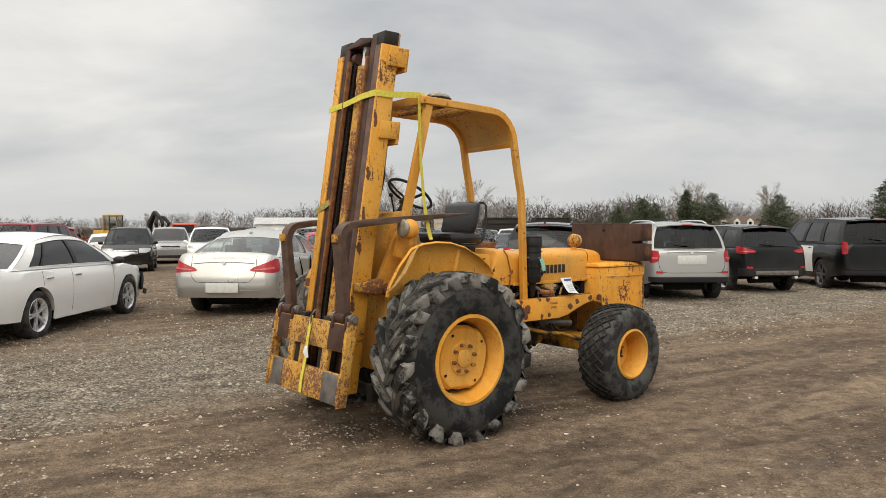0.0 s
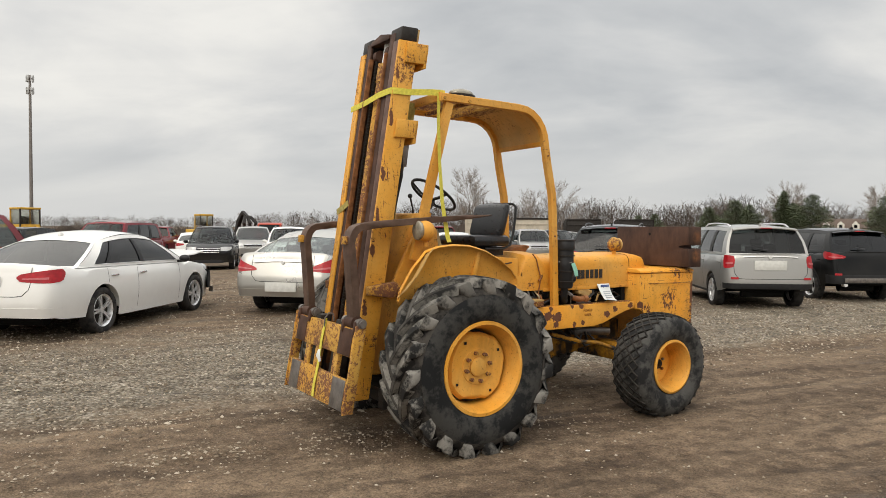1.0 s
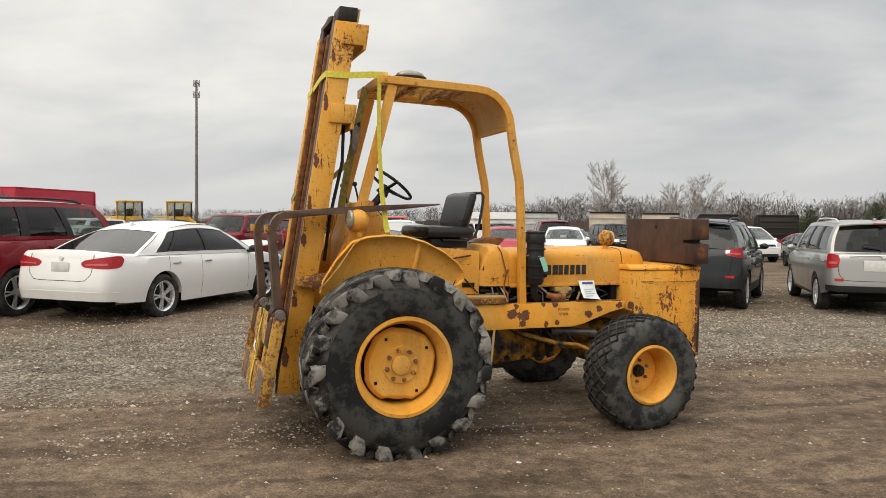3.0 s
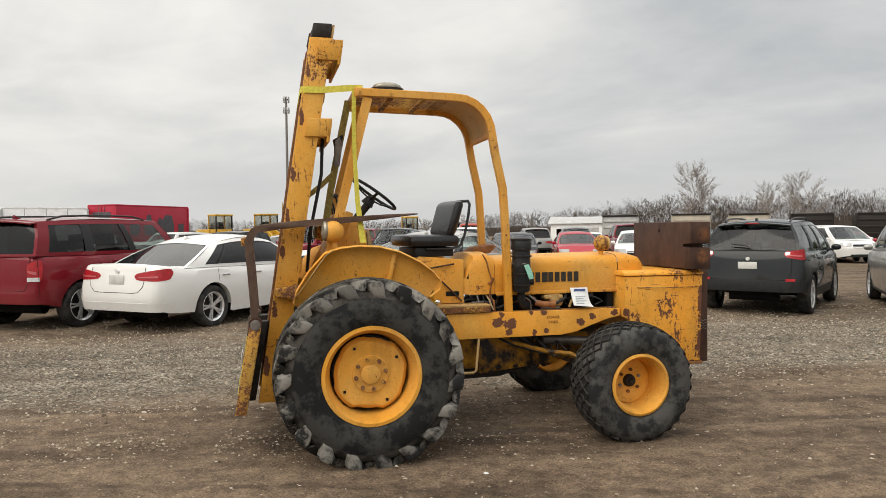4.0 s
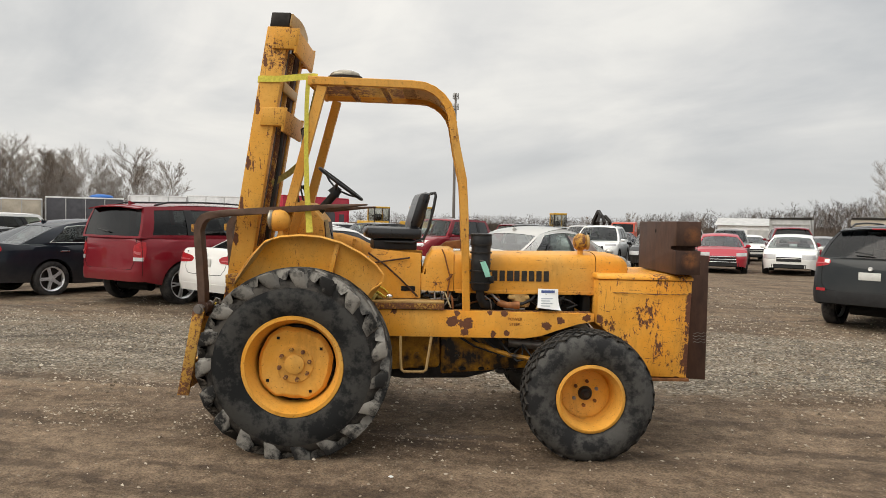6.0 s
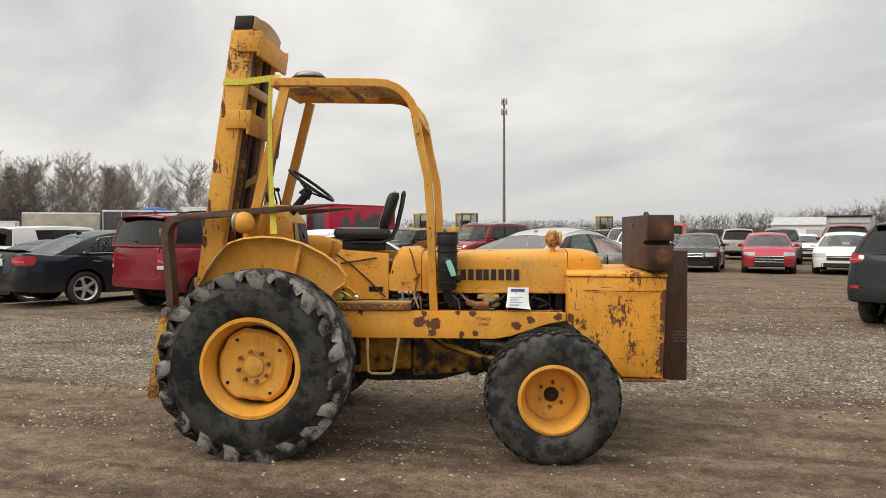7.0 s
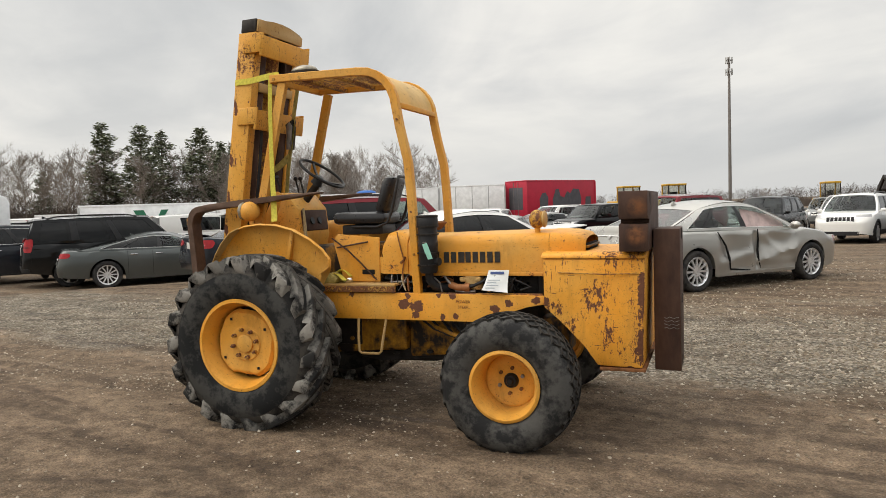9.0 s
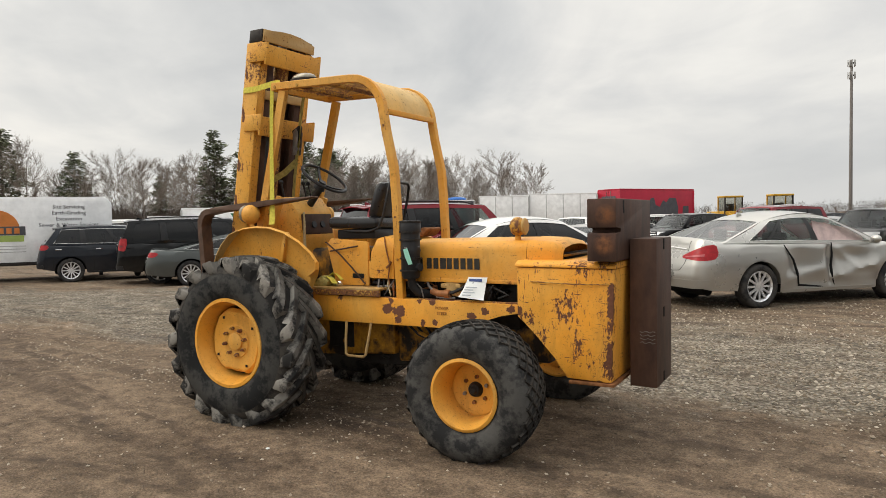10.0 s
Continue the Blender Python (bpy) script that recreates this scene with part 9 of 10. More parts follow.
def segment_arrays(segs, sides=3):
    vs, fs = [], []
    for p, q, r0, r1, _ in segs:
        d, s, u = frame_of(q - p)
        b = len(vs)
        for c, r in ((p, r0), (q, r1)):
            for k in range(sides):
                a = k * math.tau / sides
                vs.append(c + s * (r * math.cos(a)) + u * (r * math.sin(a)))
        for k in range(sides if sides > 2 else 1):
            fs.append((b + k, b + (k + 1) % sides, b + sides + (k + 1) % sides, b + sides + k))
    return vs, fs


def mesh_from(name, vs, fs, material):
    me = bpy.data.meshes.new(name)
    me.from_pydata([tuple(v) for v in vs], [], fs)
    me.materials.append(material)
    return me


def bare_tree(rng, label, m, height=10.0, spread=0.55):
    segs = branch_segments(rng, height, 2, spread, height * 0.0072, 6)
    t = thing("bare_tree", label, "tree", m)
    low_ = [s for s in segs if s[4] < 2]
    high = [(p, q, max(r0, height * 0.0009), max(r1, height * 0.0005), l) for p, q, r0, r1, l in segs if l >= 2]
    for nm, part_segs, mat, sides in (("trunk", low_, BARK, 5), ("crown", high, TWIG, 3)):
        o = new(nm, mesh_from(nm, *segment_arrays(part_segs, sides), mat))
        o.parent = t
    return t


def conifer(rng, label, m, height=14.0, width=2.6, mat=NEEDLES, bare_low=0.12, density=1.0):
    t = thing("conifer", label, "tree", m)
    bm = bm_new()
    tube(bm, [(0, 0, 0), (0.05, 0.02, height * 0.4), (0, 0, height * 0.8), (0, 0, height * 0.99)], 0.1, 7, [height * 0.015, height * 0.011, height * 0.006, height * 0.001])
    part("trunk", bm, BARK, t)
    vs, fs = [], []
    limbs = []
    z = height * bare_low
    while z < height * 0.985:
        g = (z / height - bare_low) / (1 - bare_low)
        layer = width * ((1 - g) ** 0.75) * (0.6 + 0.4 * min(1, g * 4)) + 0.12
        layer *= rng.uniform(0.78, 1.1)
        turn = rng.uniform(0, math.tau)
        count = rng.randint(4, 6)
        for k in range(count):
            if rng.random() < 0.14:
                continue
            a = turn + k * math.tau / count + rng.uniform(-0.35, 0.35)
            rr = layer * rng.uniform(0.6, 1.15)
            root = Vector((0, 0, z))
            tip = Vector((math.cos(a) * rr, math.sin(a) * rr, z + rr * rng.uniform(-0.14, 0.16)))
            limbs.append((root, tip, 0.035 * (1 - g) + 0.012, 0.006, 1))
            n = int((9 + rr * 26) * density)
            for _ in range(n):
                q = rng.uniform(0.12, 1.0) ** 0.7
                wide = rr * 0.30 * (1.15 - q) + 0.12
                c = root.lerp(tip, q) + Vector((rng.gauss(0, wide), rng.gauss(0, wide), rng.gauss(0.04, 0.17) + 0.10 * rr * q * q))
                size = rng.uniform(0.22, 0.46) * height / 13
                b0 = a + rng.uniform(-1.1, 1.1)
                d1 = Vector((math.cos(b0), math.sin(b0), rng.uniform(-0.35, 0.45))).normalized() * size
                d2 = Vector((-math.sin(b0), math.cos(b0), rng.uniform(-0.9, 0.9))).normalized() * size * 0.30
                b = len(vs)
                vs.extend((c - d1 * 0.4, c + d2, c + d1, c - d2))
                fs.append((b, b + 1, b + 2, b + 3))
        z += height * rng.uniform(0.022, 0.040)
    o = new("branch_frame", mesh_from("branch_frame", *segment_arrays(limbs), BARK))
    o.parent = t
    o = new("crown", mesh_from("crown", vs, fs, mat))
    o.parent = t
    return t


def all_trees():
    rng = random.Random(21)
    eye = Vector((3.0, 2.0, 0))

    def polar(bearing, dist):
        return (eye.x + dist * math.cos(radians(bearing)), eye.y + dist * math.sin(radians(bearing)))
    bare = [bare_tree(rng, "tall bare deciduous tree with fine grey-brown twigs", pose(*polar(b, d), -0.6, 0, 0, b * 7), 10.0, sp) for b, d, sp in ((95.8, 132, 0.5), (88.5, 128, 0.62), (158.0, 104, 0.45), (163.5, 108, 0.58))]
    bare[0].scale = (1.3, 1.3, 1.22)
    bare[2].scale = bare[3].scale = (1.0, 1.0, 1.05)
    more = [(91.0, 150, 0.9), (166.5, 102, 1.1), (169.0, 106, 1.15), (161.0, 110, 1.05), (156.0, 112, 0.95), (171.8, 100, 1.0), (174.5, 106, 1.1), (153.5, 118, 0.85), (179.5, 98, 1.05), (183.5, 104, 1.0), (187.0, 96, 1.1), (149.6, 122, 1.05), (191, 100, 0.95),
            (165.0, 96, 0.95), (176.8, 97, 0.9), (181.5, 112, 1.15), (185.2, 110, 0.95), (153.6, 112, 0.95), (155.0, 118, 1.2), (156.6, 122, 1.3), (158.6, 119, 1.3), (161.6, 121, 1.35), (163.0, 116, 1.3), (165.6, 118, 1.3), (167.5, 120, 1.3), (155.6, 110, 1.25), (157.0, 106, 1.3), (159.4, 103, 1.35), (160.2, 112, 1.25), (162.2, 105, 1.3), (164.2, 102, 1.2), (176.0, 110, 1.1), (178.2, 104, 1.0), (72.0, 150, 1.1), (66.0, 160, 1.0), (117.0, 150, 0.42), (113.5, 160, 0.5), (108.5, 155, 0.42), (125.0, 165, 0.4), (152.4, 110, 1.35), (151.2, 114, 1.2)]
    for i, (b, d, s) in enumerate(more):
        o = copy_thing(bare[1 + i % 3], pose(*polar(b, d), -0.6, 0, 0, i * 67))
        s *= 1.0 if b > 165 else 0.85 if b > 150 else 1.0
        o.scale = (s, s, s * rng.uniform(0.95, 1.1))
    pine_a = conifer(rng, "tall dark pine with layered boughs", pose(*polar(174.4, 106), -0.8), 15.6, 3.7, NEEDLES_PINE, 0.20, 0.8)
    pine_b = conifer(rng, "dark pine standing among bare trees", pose(*polar(171.8, 103), -0.8, 0, 0, 40), 15.0, 4.0, NEEDLES_PINE, 0.32, 0.8)
    for i, (b, d, s) in enumerate(((170.4, 108, 0.95), (167.6, 106, 1.0), (166.2, 110, 0.86), (188.6, 100, 0.95), (190.6, 104, 1.0), (184.2, 108, 0.82), (165.2, 108, 0.82), (163.6, 112, 0.72), (178.5, 114, 0.6), (192.5, 102, 0.9))):
        o = copy_thing((pine_a, pine_b)[i % 2], pose(*polar(b, d), -0.8, 0, 0, 90 + i * 53))
        o.scale = (s, s, s)
    fir = conifer(rng, "bushy dark green fir at the field's edge", pose(*polar(75.6, 118), -0.6), 6.6, 3.9, NEEDLES, 0.03, 1.7)
    for i, (b, d, s) in enumerate(((77.4, 124, 0.85), (70.4, 120, 1.12), (65.8, 118, 1.05), (81.4, 126, 0.7), (82.6, 128, 0.66), (74.6, 121, 0.9), (71.6, 125, 0.95), (56.0, 110, 1.1), (53.0, 112, 1.2))):
        o = copy_thing(fir, pose(*polar(b, d), -0.6, 0, 0, i * 71))
        o.scale = (s, s, s)
    conifer(rng, "narrow pointed spruce beside broader firs", pose(*polar(72.3, 118), -0.6), 7.8, 2.1, NEEDLES, 0.03, 2.0)
    conifer(rng, "open spreading pine standing above the woods", pose(*polar(58.8, 112), -0.6), 8.6, 3.2, NEEDLES, 0.34, 1.4)
    # the belt of woods that closes the yard all round, too many to count;
    # its part behind the camera is unseen, added to darken reflections
    rng = random.Random(8)
    models = []
    for k in range(8):
        v, f = segment_arrays(light_tree(rng, 0.45 + 0.06 * k), 2)
        models.append((np.array([tuple(q) for q in v]), np.array(f)))
    V, F, base = [], [], 0
    for i in range(3700):
        seen = i < 3350
        b = rng.uniform(38, 204) if seen else rng.uniform(204, 398)
        near_left = smooth_step(146, 160, b) if seen else 1.0
        d = rng.uniform(168, 235) - 62 * near_left
        right = smooth_step(112, 101, b) if seen else 0.3
        h = rng.uniform(0.58, 0.90) * (0.92 + 0.19 * right - 0.34 * smooth_step(106, 116, b) * smooth_step(150, 140, b)) * (0.96 + 0.22 * noise.noise(Vector((b * 0.15, 0.5, 0))))
        x, y = polar(b, d)
        v, f = models[rng.randrange(8)]
        a = rng.uniform(0, math.tau)
        c, s = math.cos(a), math.sin(a)
        w = rng.uniform(1.0, 1.5)
        R = np.array([[c * w, -s * w, 0], [s * w, c * w, 0], [0, 0, 1]]) * h
        V.append(v @ R.T + np.array([x, y, -0.9]))
        F.append(f + base)
        base += len(v)
    o = new("far_woods", mesh_from("far_woods", np.concatenate(V).tolist(), np.concatenate(F).tolist(), WOODS))
    tagged(o, "belt of bare brown woods along the horizon", "woods", "", "stuff")
    # thick undergrowth among the trunks
    vs, fs = [], []
    for i in range(160000):
        # the rest grows unseen behind the camera, added to darken reflections
        seen = i < 143000
        b = rng.uniform(204, 398) if not seen else rng.uniform(38, 204) if i < 108000 else rng.uniform(150, 204)
        near_left = smooth_step(146, 160, b) if seen else 1.0
        d = rng.uniform(160, 230) - 62 * near_left
        x, y = polar(b, d)
        low_ = 1 - 0.3 * smooth_step(106, 116, b) * smooth_step(150, 140, b)
        h = rng.uniform(1.2, 4.6) * low_ * (0.9 + 0.25 * smooth_step(95, 78, b) + 0.25 * smooth_step(150, 158, b)) * (0.85 + 0.45 * noise.noise(Vector((b * 0.3, 3.5, 0))))
        p = Vector((x, y, -0.9))
        lean_ = Vector((rng.uniform(-0.3, 0.3), rng.uniform(-0.3, 0.3), 1)) * h
        side = Vector((math.sin(radians(b)), -math.cos(radians(b)), 0)) * rng.uniform(0.03, 0.15)
        n = len(vs)
        vs.extend((p - side, p + side, p + lean_ + side * 0.15))
        fs.append((n, n + 1, n + 2))
    o = new("undergrowth", mesh_from("undergrowth", vs, fs, WOODS))
    tagged(o, "dense brown undergrowth below the far woods", "undergrowth", "", "stuff")


all_trees()


def scrap_grapple():
    """Raised dark arm of a scrap handler behind the loader."""
    t = thing("material_handler", "dark raised grapple arm of a scrap handler", "machine", far_at(-21.6, 52.5, -40))
    bm = bm_new()
    box(bm, (-1.2, -0.9, 0), (1.2, 0.9, 1.3), 0.05)
    part("undercarriage", bm, STEEL_DARK, t)
    bm = bm_new()
    ribbon(bm, [(-0.3, 0, 1.2), (0.1, 0, 2.3), (0.8, 0, 3.0), (1.5, 0, 2.6)], [0.3, 0.3, 0.26, 0.2], [0.35, 0.3, 0.26, 0.2], (0, 1, 0))
    part("boom", bm, STEEL_DARK, t)
    for s in (-1, 0, 1):
        bm = bm_new()
        ribbon(bm, [(1.5, s * 0.2, 2.7), (1.85, s * 0.5, 2.2), (1.7, s * 0.3, 1.6)], [0.2, 0.24, 0.06], [0.12, 0.12, 0.04], (0, 1, 0))
        part("grapple_tine", bm, STEEL_DARK, t)


scrap_grapple()


# ---- the yard: one sheet of dirt and gravel to the horizon ----
RUTS = ((-1.5, 4.66, 0.50, 0.10), (-2.1, 5.60, 0.47, 0.10), (1.9, 4.98, 0.36, 0.07), (1.9, 5.3, 0.36, 0.05), (3.5, 7.95, 0.58, 0.09), (-8.0, 2.8, 0.95, 0.10), (0.8, 4.1, 0.75, 0.06))


def ground_material():
    m = Mat("dirt_and_gravel", (0.15, 0.1, 0.07), 0.92)
    # gravel lies in a band beyond the machine; the near lane is packed brown dirt
    pos = m.n.new("ShaderNodeSeparateXYZ")
    m.l.new(m.coords(), pos.inputs[0])
    across = m.math("ADD", m.math("MULTIPLY", m.math("ADD", pos.outputs[0], 1.0), -0.588), m.math("MULTIPLY", m.math("SUBTRACT", pos.outputs[1], 8.9), 0.809))
    band = m.ramp(m.math("MULTIPLY", m.math("ADD", across, 4.0), 0.125), (0.20, 0.0), (0.36, 1.0), (0.62, 1.0), (0.9, 0.35))
    patchy = m.noise(0.8, 7, 0.7, m.lane(0.55, 1.4, 36))
    fine_patch = m.noise(3.2, 5, 0.62)
    grav = m.math("ADD", m.math("MULTIPLY", band, 0.55), m.math("SUBTRACT", m.math("MULTIPLY", m.math("ADD", patchy, m.math("MULTIPLY", fine_patch, 0.6)), 1.15), 0.92))
    gfac = m.ramp(grav, (0.20, 0), (0.52, 1))
    # colours of the dirt
    wet = m.noise(0.9, 7, 0.7, m.lane(0.5, 1.5, 33))
    dirt = m.mix(m.ramp(wet, (0.38, 0), (0.62, 1)), (0.080, 0.054, 0.037), (0.205, 0.147, 0.100))
    dirt = m.mix(m.math("MULTIPLY", m.ramp(m.noise(22, 4, 0.7), (0.35, 0), (0.7, 1)), 0.5), dirt, (0.25, 0.185, 0.122))
    clods = m.ramp(m.noise(7, 6, 0.75), (0.34, 0.55), (0.68, 1.35))
    dirt = m.mix(1.0, dirt, clods, "MULTIPLY")
    dirt = m.mix(1.0, dirt, m.ramp(m.noise(70, 3, 0.7), (0.3, 0.5), (0.7, 1.45)), "MULTIPLY")
    # colours of the stones
    cell = m.voronoi(34, out="Color")
    grey_cell = m.n.new("ShaderNodeSeparateColor")
    m.l.new(cell, grey_cell.inputs[0])
    stones = m.ramp(grey_cell.outputs[0], (0.0, (0.14, 0.115, 0.085)), (0.35, (0.275, 0.232, 0.176)), (0.7, (0.385, 0.332, 0.26)), (1.0, (0.50, 0.442, 0.36)))
    # each stone's colour falls to half towards the edge of its cell
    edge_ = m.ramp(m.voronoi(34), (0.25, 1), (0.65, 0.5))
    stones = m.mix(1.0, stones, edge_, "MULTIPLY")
    big_cell = m.n.new("ShaderNodeSeparateColor")
    m.l.new(m.voronoi(15, out="Color"), big_cell.inputs[0])
    pale_stone = m.math("MULTIPLY", m.ramp(big_cell.outputs[0], (0.78, 0), (0.84, 1)), m.ramp(m.voronoi(15), (0.22, 1), (0.42, 0)))
    stones = m.mix(m.math("MULTIPLY", pale_stone, 0.6), stones, (0.46, 0.41, 0.335))
    speck_cell = m.n.new("ShaderNodeSeparateColor")
    m.l.new(m.voronoi(55, out="Color"), speck_cell.inputs[0])
    specks = m.math("MULTIPLY", m.ramp(speck_cell.outputs[1], (0.80, 0), (0.86, 1)), m.ramp(m.voronoi(55), (0.25, 1), (0.5, 0)))
    dirt = m.mix(m.math("MULTIPLY", specks, 0.5), dirt, (0.27, 0.225, 0.18))
    stones = m.mix(1.0, stones, m.ramp(m.noise(2.6, 6, 0.7), (0.32, 0.55), (0.66, 1.25)), "MULTIPLY")
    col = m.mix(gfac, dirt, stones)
    # long dark streaks left by tyres along the lane
    track = m.ramp(m.noise(1.0, 5, 0.65, m.lane(0.5, 2.2, 33)), (0.36, 0.80), (0.60, 1.10))
    col = m.mix(1.0, col, track, "MULTIPLY")
    # dark oil and damp spots
    damp = m.ramp(m.noise(0.75, 6, 0.7, m.lane(0.4, 1.5, 30)), (0.57, 0), (0.68, 1))
    col = m.mix(m.math("MULTIPLY", damp, 0.55), col, (0.06, 0.045, 0.035))
    rut = None
    for rx, ry, ang, wide in RUTS:
        off = m.math("ADD", m.math("MULTIPLY", m.math("SUBTRACT", pos.outputs[0], rx), -math.sin(ang)), m.math("MULTIPLY", m.math("SUBTRACT", pos.outputs[1], ry), math.cos(ang)))
        off = m.math("ABSOLUTE", m.math("ADD", off, m.math("MULTIPLY", m.math("SUBTRACT", m.noise(0.9, 3), 0.5), 0.5)))
        line = m.math("SUBTRACT", 1.0, m.math("DIVIDE", off, wide), clamp=True)
        rut = line if rut is None else m.math("MAXIMUM", rut, line)
    broken = m.ramp(m.noise(3.4, 6, 0.7), (0.40, 0), (0.58, 1))
    rut = m.math("MULTIPLY", m.ramp(rut, (0.0, 0), (0.5, 1)), broken)
    col = m.mix(m.math("MULTIPLY", rut, 0.62), col, (0.050, 0.036, 0.027))
    m.set("Base Color", col)
    m.set("Roughness", m.mix(damp, (0.93,) * 3, (0.6,) * 3))
    height = m.math("ADD", m.math("MULTIPLY", m.math("MULTIPLY", m.ramp(m.voronoi(34), (0.0, 1), (0.7, 0)), gfac), 1.0), m.math("ADD", m.math("MULTIPLY", m.noise(26, 5, 0.7), 0.7), m.math("MULTIPLY", specks, 0.8)))
    m.bump(height, 0.9, 0.03)
    return m.m


RIDGES = ((-1.5, 4.78, 0.50, 1.3), (-1.0, 8.6, 0.62, 0.4), (-2.0, 5.75, 0.48, 0.6), (1.0, 3.7, 0.45, 0.25), (1.9, 4.98, 0.36, -0.9), (1.9, 5.3, 0.36, -0.5), (3.5, 7.95, 0.58, -0.8), (-1.5, 4.6, 0.50, -0.8), (-5.0, 3.0, 0.55, -0.6))


def ridge(x, y):
    """Low windrows of loose stones pushed up along the lane."""
    h = 0.0
    for rx, ry, ang, k in RIDGES:
        c, s = math.cos(ang), math.sin(ang)
        along = (x - rx) * c + (y - ry) * s
        d = -(x - rx) * s + (y - ry) * c + 0.18 * noise.noise(Vector((along * 0.5, rx, 0)))
        if abs(d) < 0.5 and abs(along) < 12:
            h += k * (1.0 - 0.75 * smooth_step(1.8, 4.0, abs(along))) * math.exp(-(d / 0.14) ** 2) * (0.5 + 0.5 * noise.noise(Vector((along * 1.6, ry, 1))))
    return h


def yard_height(x, y):
    z = ground_z(x, y)
    near = 1 - smooth_step(14, 34, math.hypot(x, y - 7))
    if near > 0:
        n = noise.noise(Vector((x * 0.7, y * 0.7, 0))) * 0.012 + noise.noise(Vector((x * 2.6, y * 2.6, 4))) * 0.008 + noise.noise(Vector((x * 9, y * 9, 8))) * 0.0045
        along, cross = x * 0.82 + y * 0.57, -x * 0.57 + y * 0.82
        n += 0.013 * noise.noise(Vector((along * 0.3, cross * 2.6, 9))) + 0.008 * noise.noise(Vector((along * 0.8, cross * 7.0, 3)))
        z += near * (n + 0.035 * ridge(x, y))
    return z


def build_ground():
    def axis(fine0, fine1, step, far):
        a = list(np.arange(fine0, fine1, step))
        lo, hi, d = [], [], step
        v = fine1
        while v < far:
            hi.append(v)
            d *= 1.16
            v += d
        v, d = fine0, step
        while v > -far:
            d *= 1.16
            v -= d
            lo.append(v)
        return lo[::-1] + a + hi
    xs, ys = axis(-11, 11, 0.075, 1800), axis(0.6, 17, 0.075, 1800)
    vs = [(x, y, yard_height(x, y)) for y in ys for x in xs]
    n = len(xs)
    fs = [(j * n + i, j * n + i + 1, (j + 1) * n + i + 1, (j + 1) * n + i) for j in range(len(ys) - 1) for i in range(n - 1)]
    me = mesh_from("ground", vs, fs, ground_material())
    me.shade_smooth()
    o = new("ground", me)
    tagged(o, "yard of packed brown dirt and pale loose gravel", "ground", "", "structure")


build_ground()


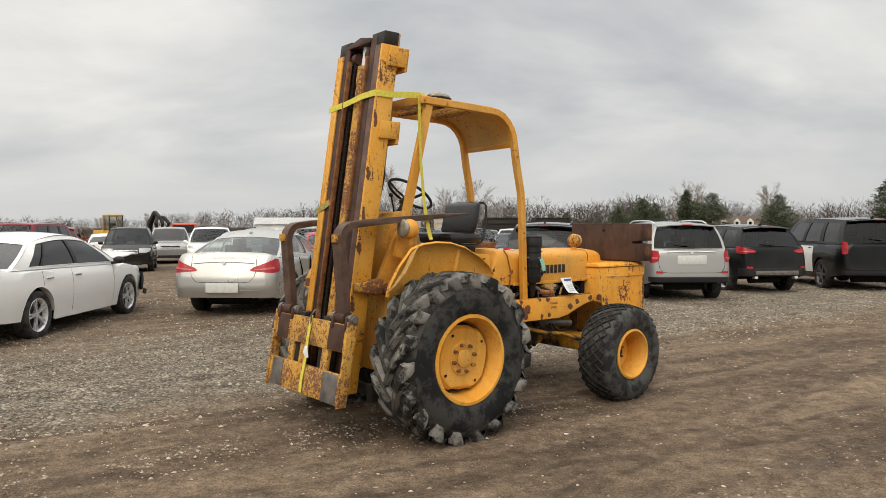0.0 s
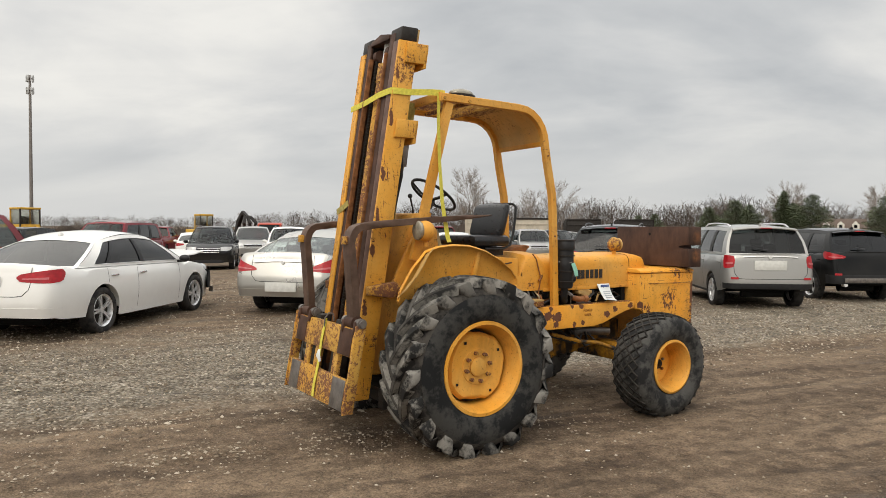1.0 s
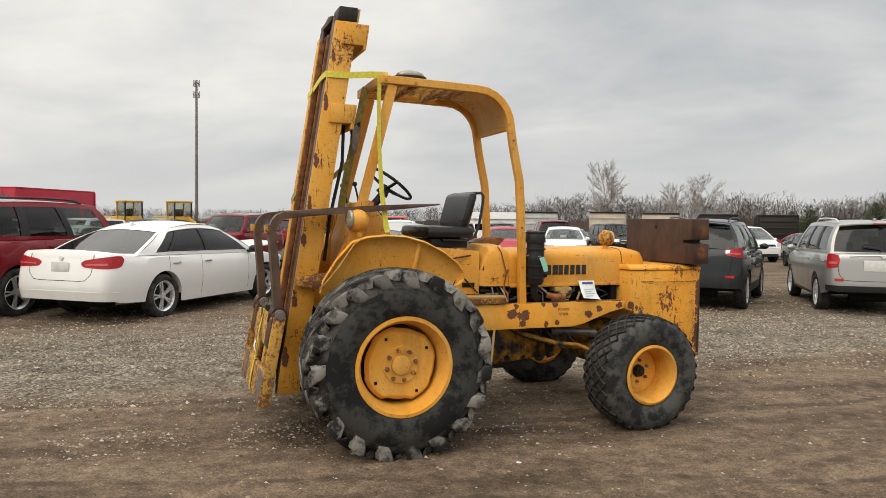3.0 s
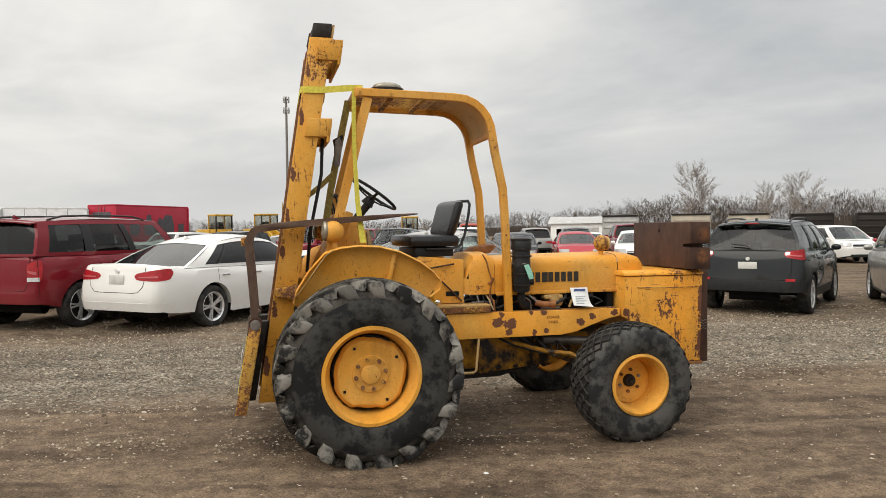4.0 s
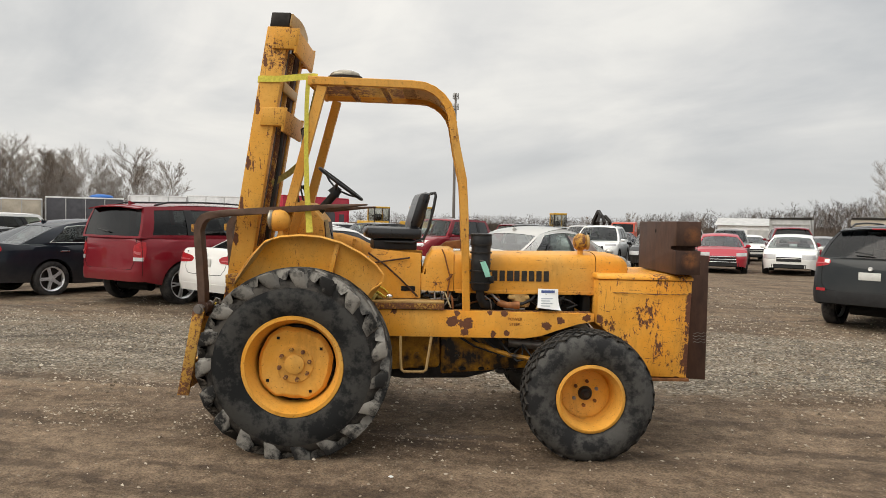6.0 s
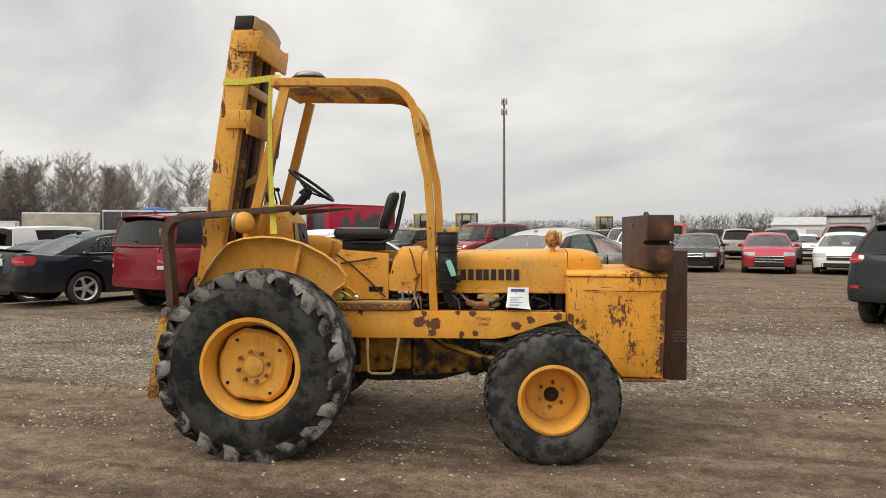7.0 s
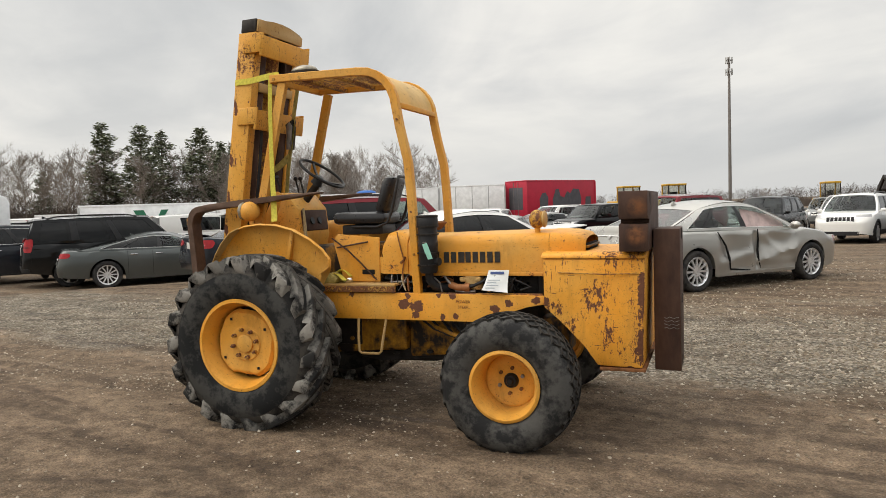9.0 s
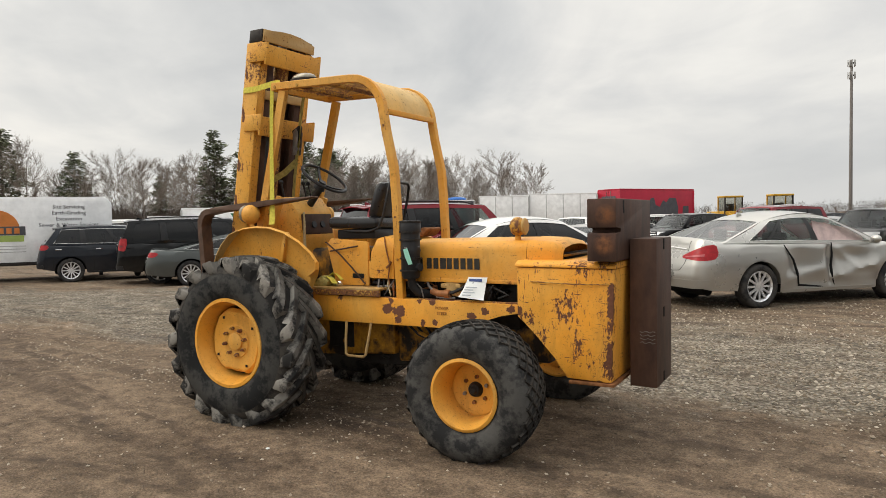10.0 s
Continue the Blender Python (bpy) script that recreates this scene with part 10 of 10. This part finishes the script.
def scatter_stones():
    rng = random.Random(3)
    m = Mat("loose_stones", (0.3, 0.27, 0.23), 0.9)
    geo = m.n.new("ShaderNodeNewGeometry")
    m.set("Base Color", m.ramp(geo.outputs["Random Per Island"], (0.0, (0.10, 0.075, 0.053)), (0.45, (0.215, 0.172, 0.125)), (0.8, (0.33, 0.275, 0.21)), (1.0, (0.52, 0.46, 0.375))))
    unit = [(0, 0, 1), (0.9, 0, 0.15), (0.3, 0.85, 0.1), (-0.75, 0.55, 0.05), (-0.75, -0.5, 0.1), (0.3, -0.85, 0.0), (0, 0, -0.6)]
    faces = [(0, 1, 2), (0, 2, 3), (0, 3, 4), (0, 4, 5), (0, 5, 1), (6, 2, 1), (6, 3, 2), (6, 4, 3), (6, 5, 4), (6, 1, 5)]
    vs, fs = [], []

    def stone(x, y, s):
        z = yard_height(x, y)
        a = rng.uniform(0, math.tau)
        c, q = math.cos(a), math.sin(a)
        sx, sy, sz = s * rng.uniform(0.7, 1.4), s * rng.uniform(0.6, 1.1), s * rng.uniform(0.45, 0.85)
        b = len(vs)
        for ux, uy, uz in unit:
            ux, uy, uz = ux + rng.uniform(-0.2, 0.2), uy + rng.uniform(-0.2, 0.2), uz + rng.uniform(-0.15, 0.15)
            vs.append((x + (ux * c - uy * q) * sx, y + (ux * q + uy * c) * sy, z + uz * sz + sz * 0.15))
        fs.extend((b + i, b + j, b + k) for i, j, k in faces)
    count = 0
    while count < 32000:
        x, y = rng.uniform(-8, 8), rng.uniform(1.5, 15)
        across = (x + 1) * -0.588 + (y - 8.9) * 0.809
        dense = 0.22 + 0.65 * smooth_step(-3.2, -1.4, across) * smooth_step(4.5, 1.5, across)
        dense *= 0.45 + 0.9 * max(0, noise.noise(Vector((x * 0.9, y * 0.9, 2))) + 0.35)
        if rng.random() < dense:
            stone(x, y, rng.choice((0.004, 0.005, 0.006, 0.006, 0.008, 0.01, 0.014)))
            count += 1
    # coarser stones of the gravel band beyond the machine
    count = 0
    while count < 30000:
        x, y = rng.uniform(-9, 14), rng.uniform(5, 21)
        across = (x + 1) * -0.588 + (y - 8.9) * 0.809
        dense = smooth_step(-3.0, -1.2, across) * (0.35 + 0.65 * smooth_step(6.0, 2.0, across))
        dense *= 0.25 + 1.3 * max(0, noise.noise(Vector((x * 0.55, y * 0.8, 6))) + 0.3)
        if rng.random() < dense:
            stone(x, y, rng.choice((0.008, 0.010, 0.012, 0.014, 0.018, 0.024)))
            count += 1
    # stones gathered on the windrows
    for rx, ry, ang, k in RIDGES:
        for _ in range(int(1500 * k)):
            along = rng.gauss(0, 1.9)
            d = rng.gauss(0, 0.15 + 0.05 * abs(along))
            wob = 0.18 * noise.noise(Vector((along * 0.5, rx, 0)))
            x, y = rx + along * math.cos(ang) - (d - wob) * math.sin(ang), ry + along * math.sin(ang) + (d - wob) * math.cos(ang)
            if noise.noise(Vector((along * 1.6, ry, 1))) > -0.25:
                stone(x, y, rng.choice((0.006, 0.007, 0.009, 0.011, 0.015)))
    o = new("loose_stones", mesh_from("loose_stones", vs, fs, m.m))
    tagged(o, "scattered pale and brown stones lying on the dirt", "stones", "", "stuff")
    # a few crumpled scraps of litter
    for x, y, s in ((0.9, 5.2, 0.013), (1.9, 3.6, 0.011)):
        bm = bm_new()
        ball(bm, (0, 0, 0.008), s, (1.4, 1, 0.3), 8, 6)
        for v in bm.verts:
            v.co += Vector((rng.uniform(-1, 1), rng.uniform(-1, 1), rng.uniform(-0.3, 0.3))) * s * 0.2
        t = part("litter_scrap", bm, PAPER, None)
        t.location = (x, y, yard_height(x, y))
        tagged(t, "crumpled white scrap lying on the dirt", "litter")


scatter_stones()
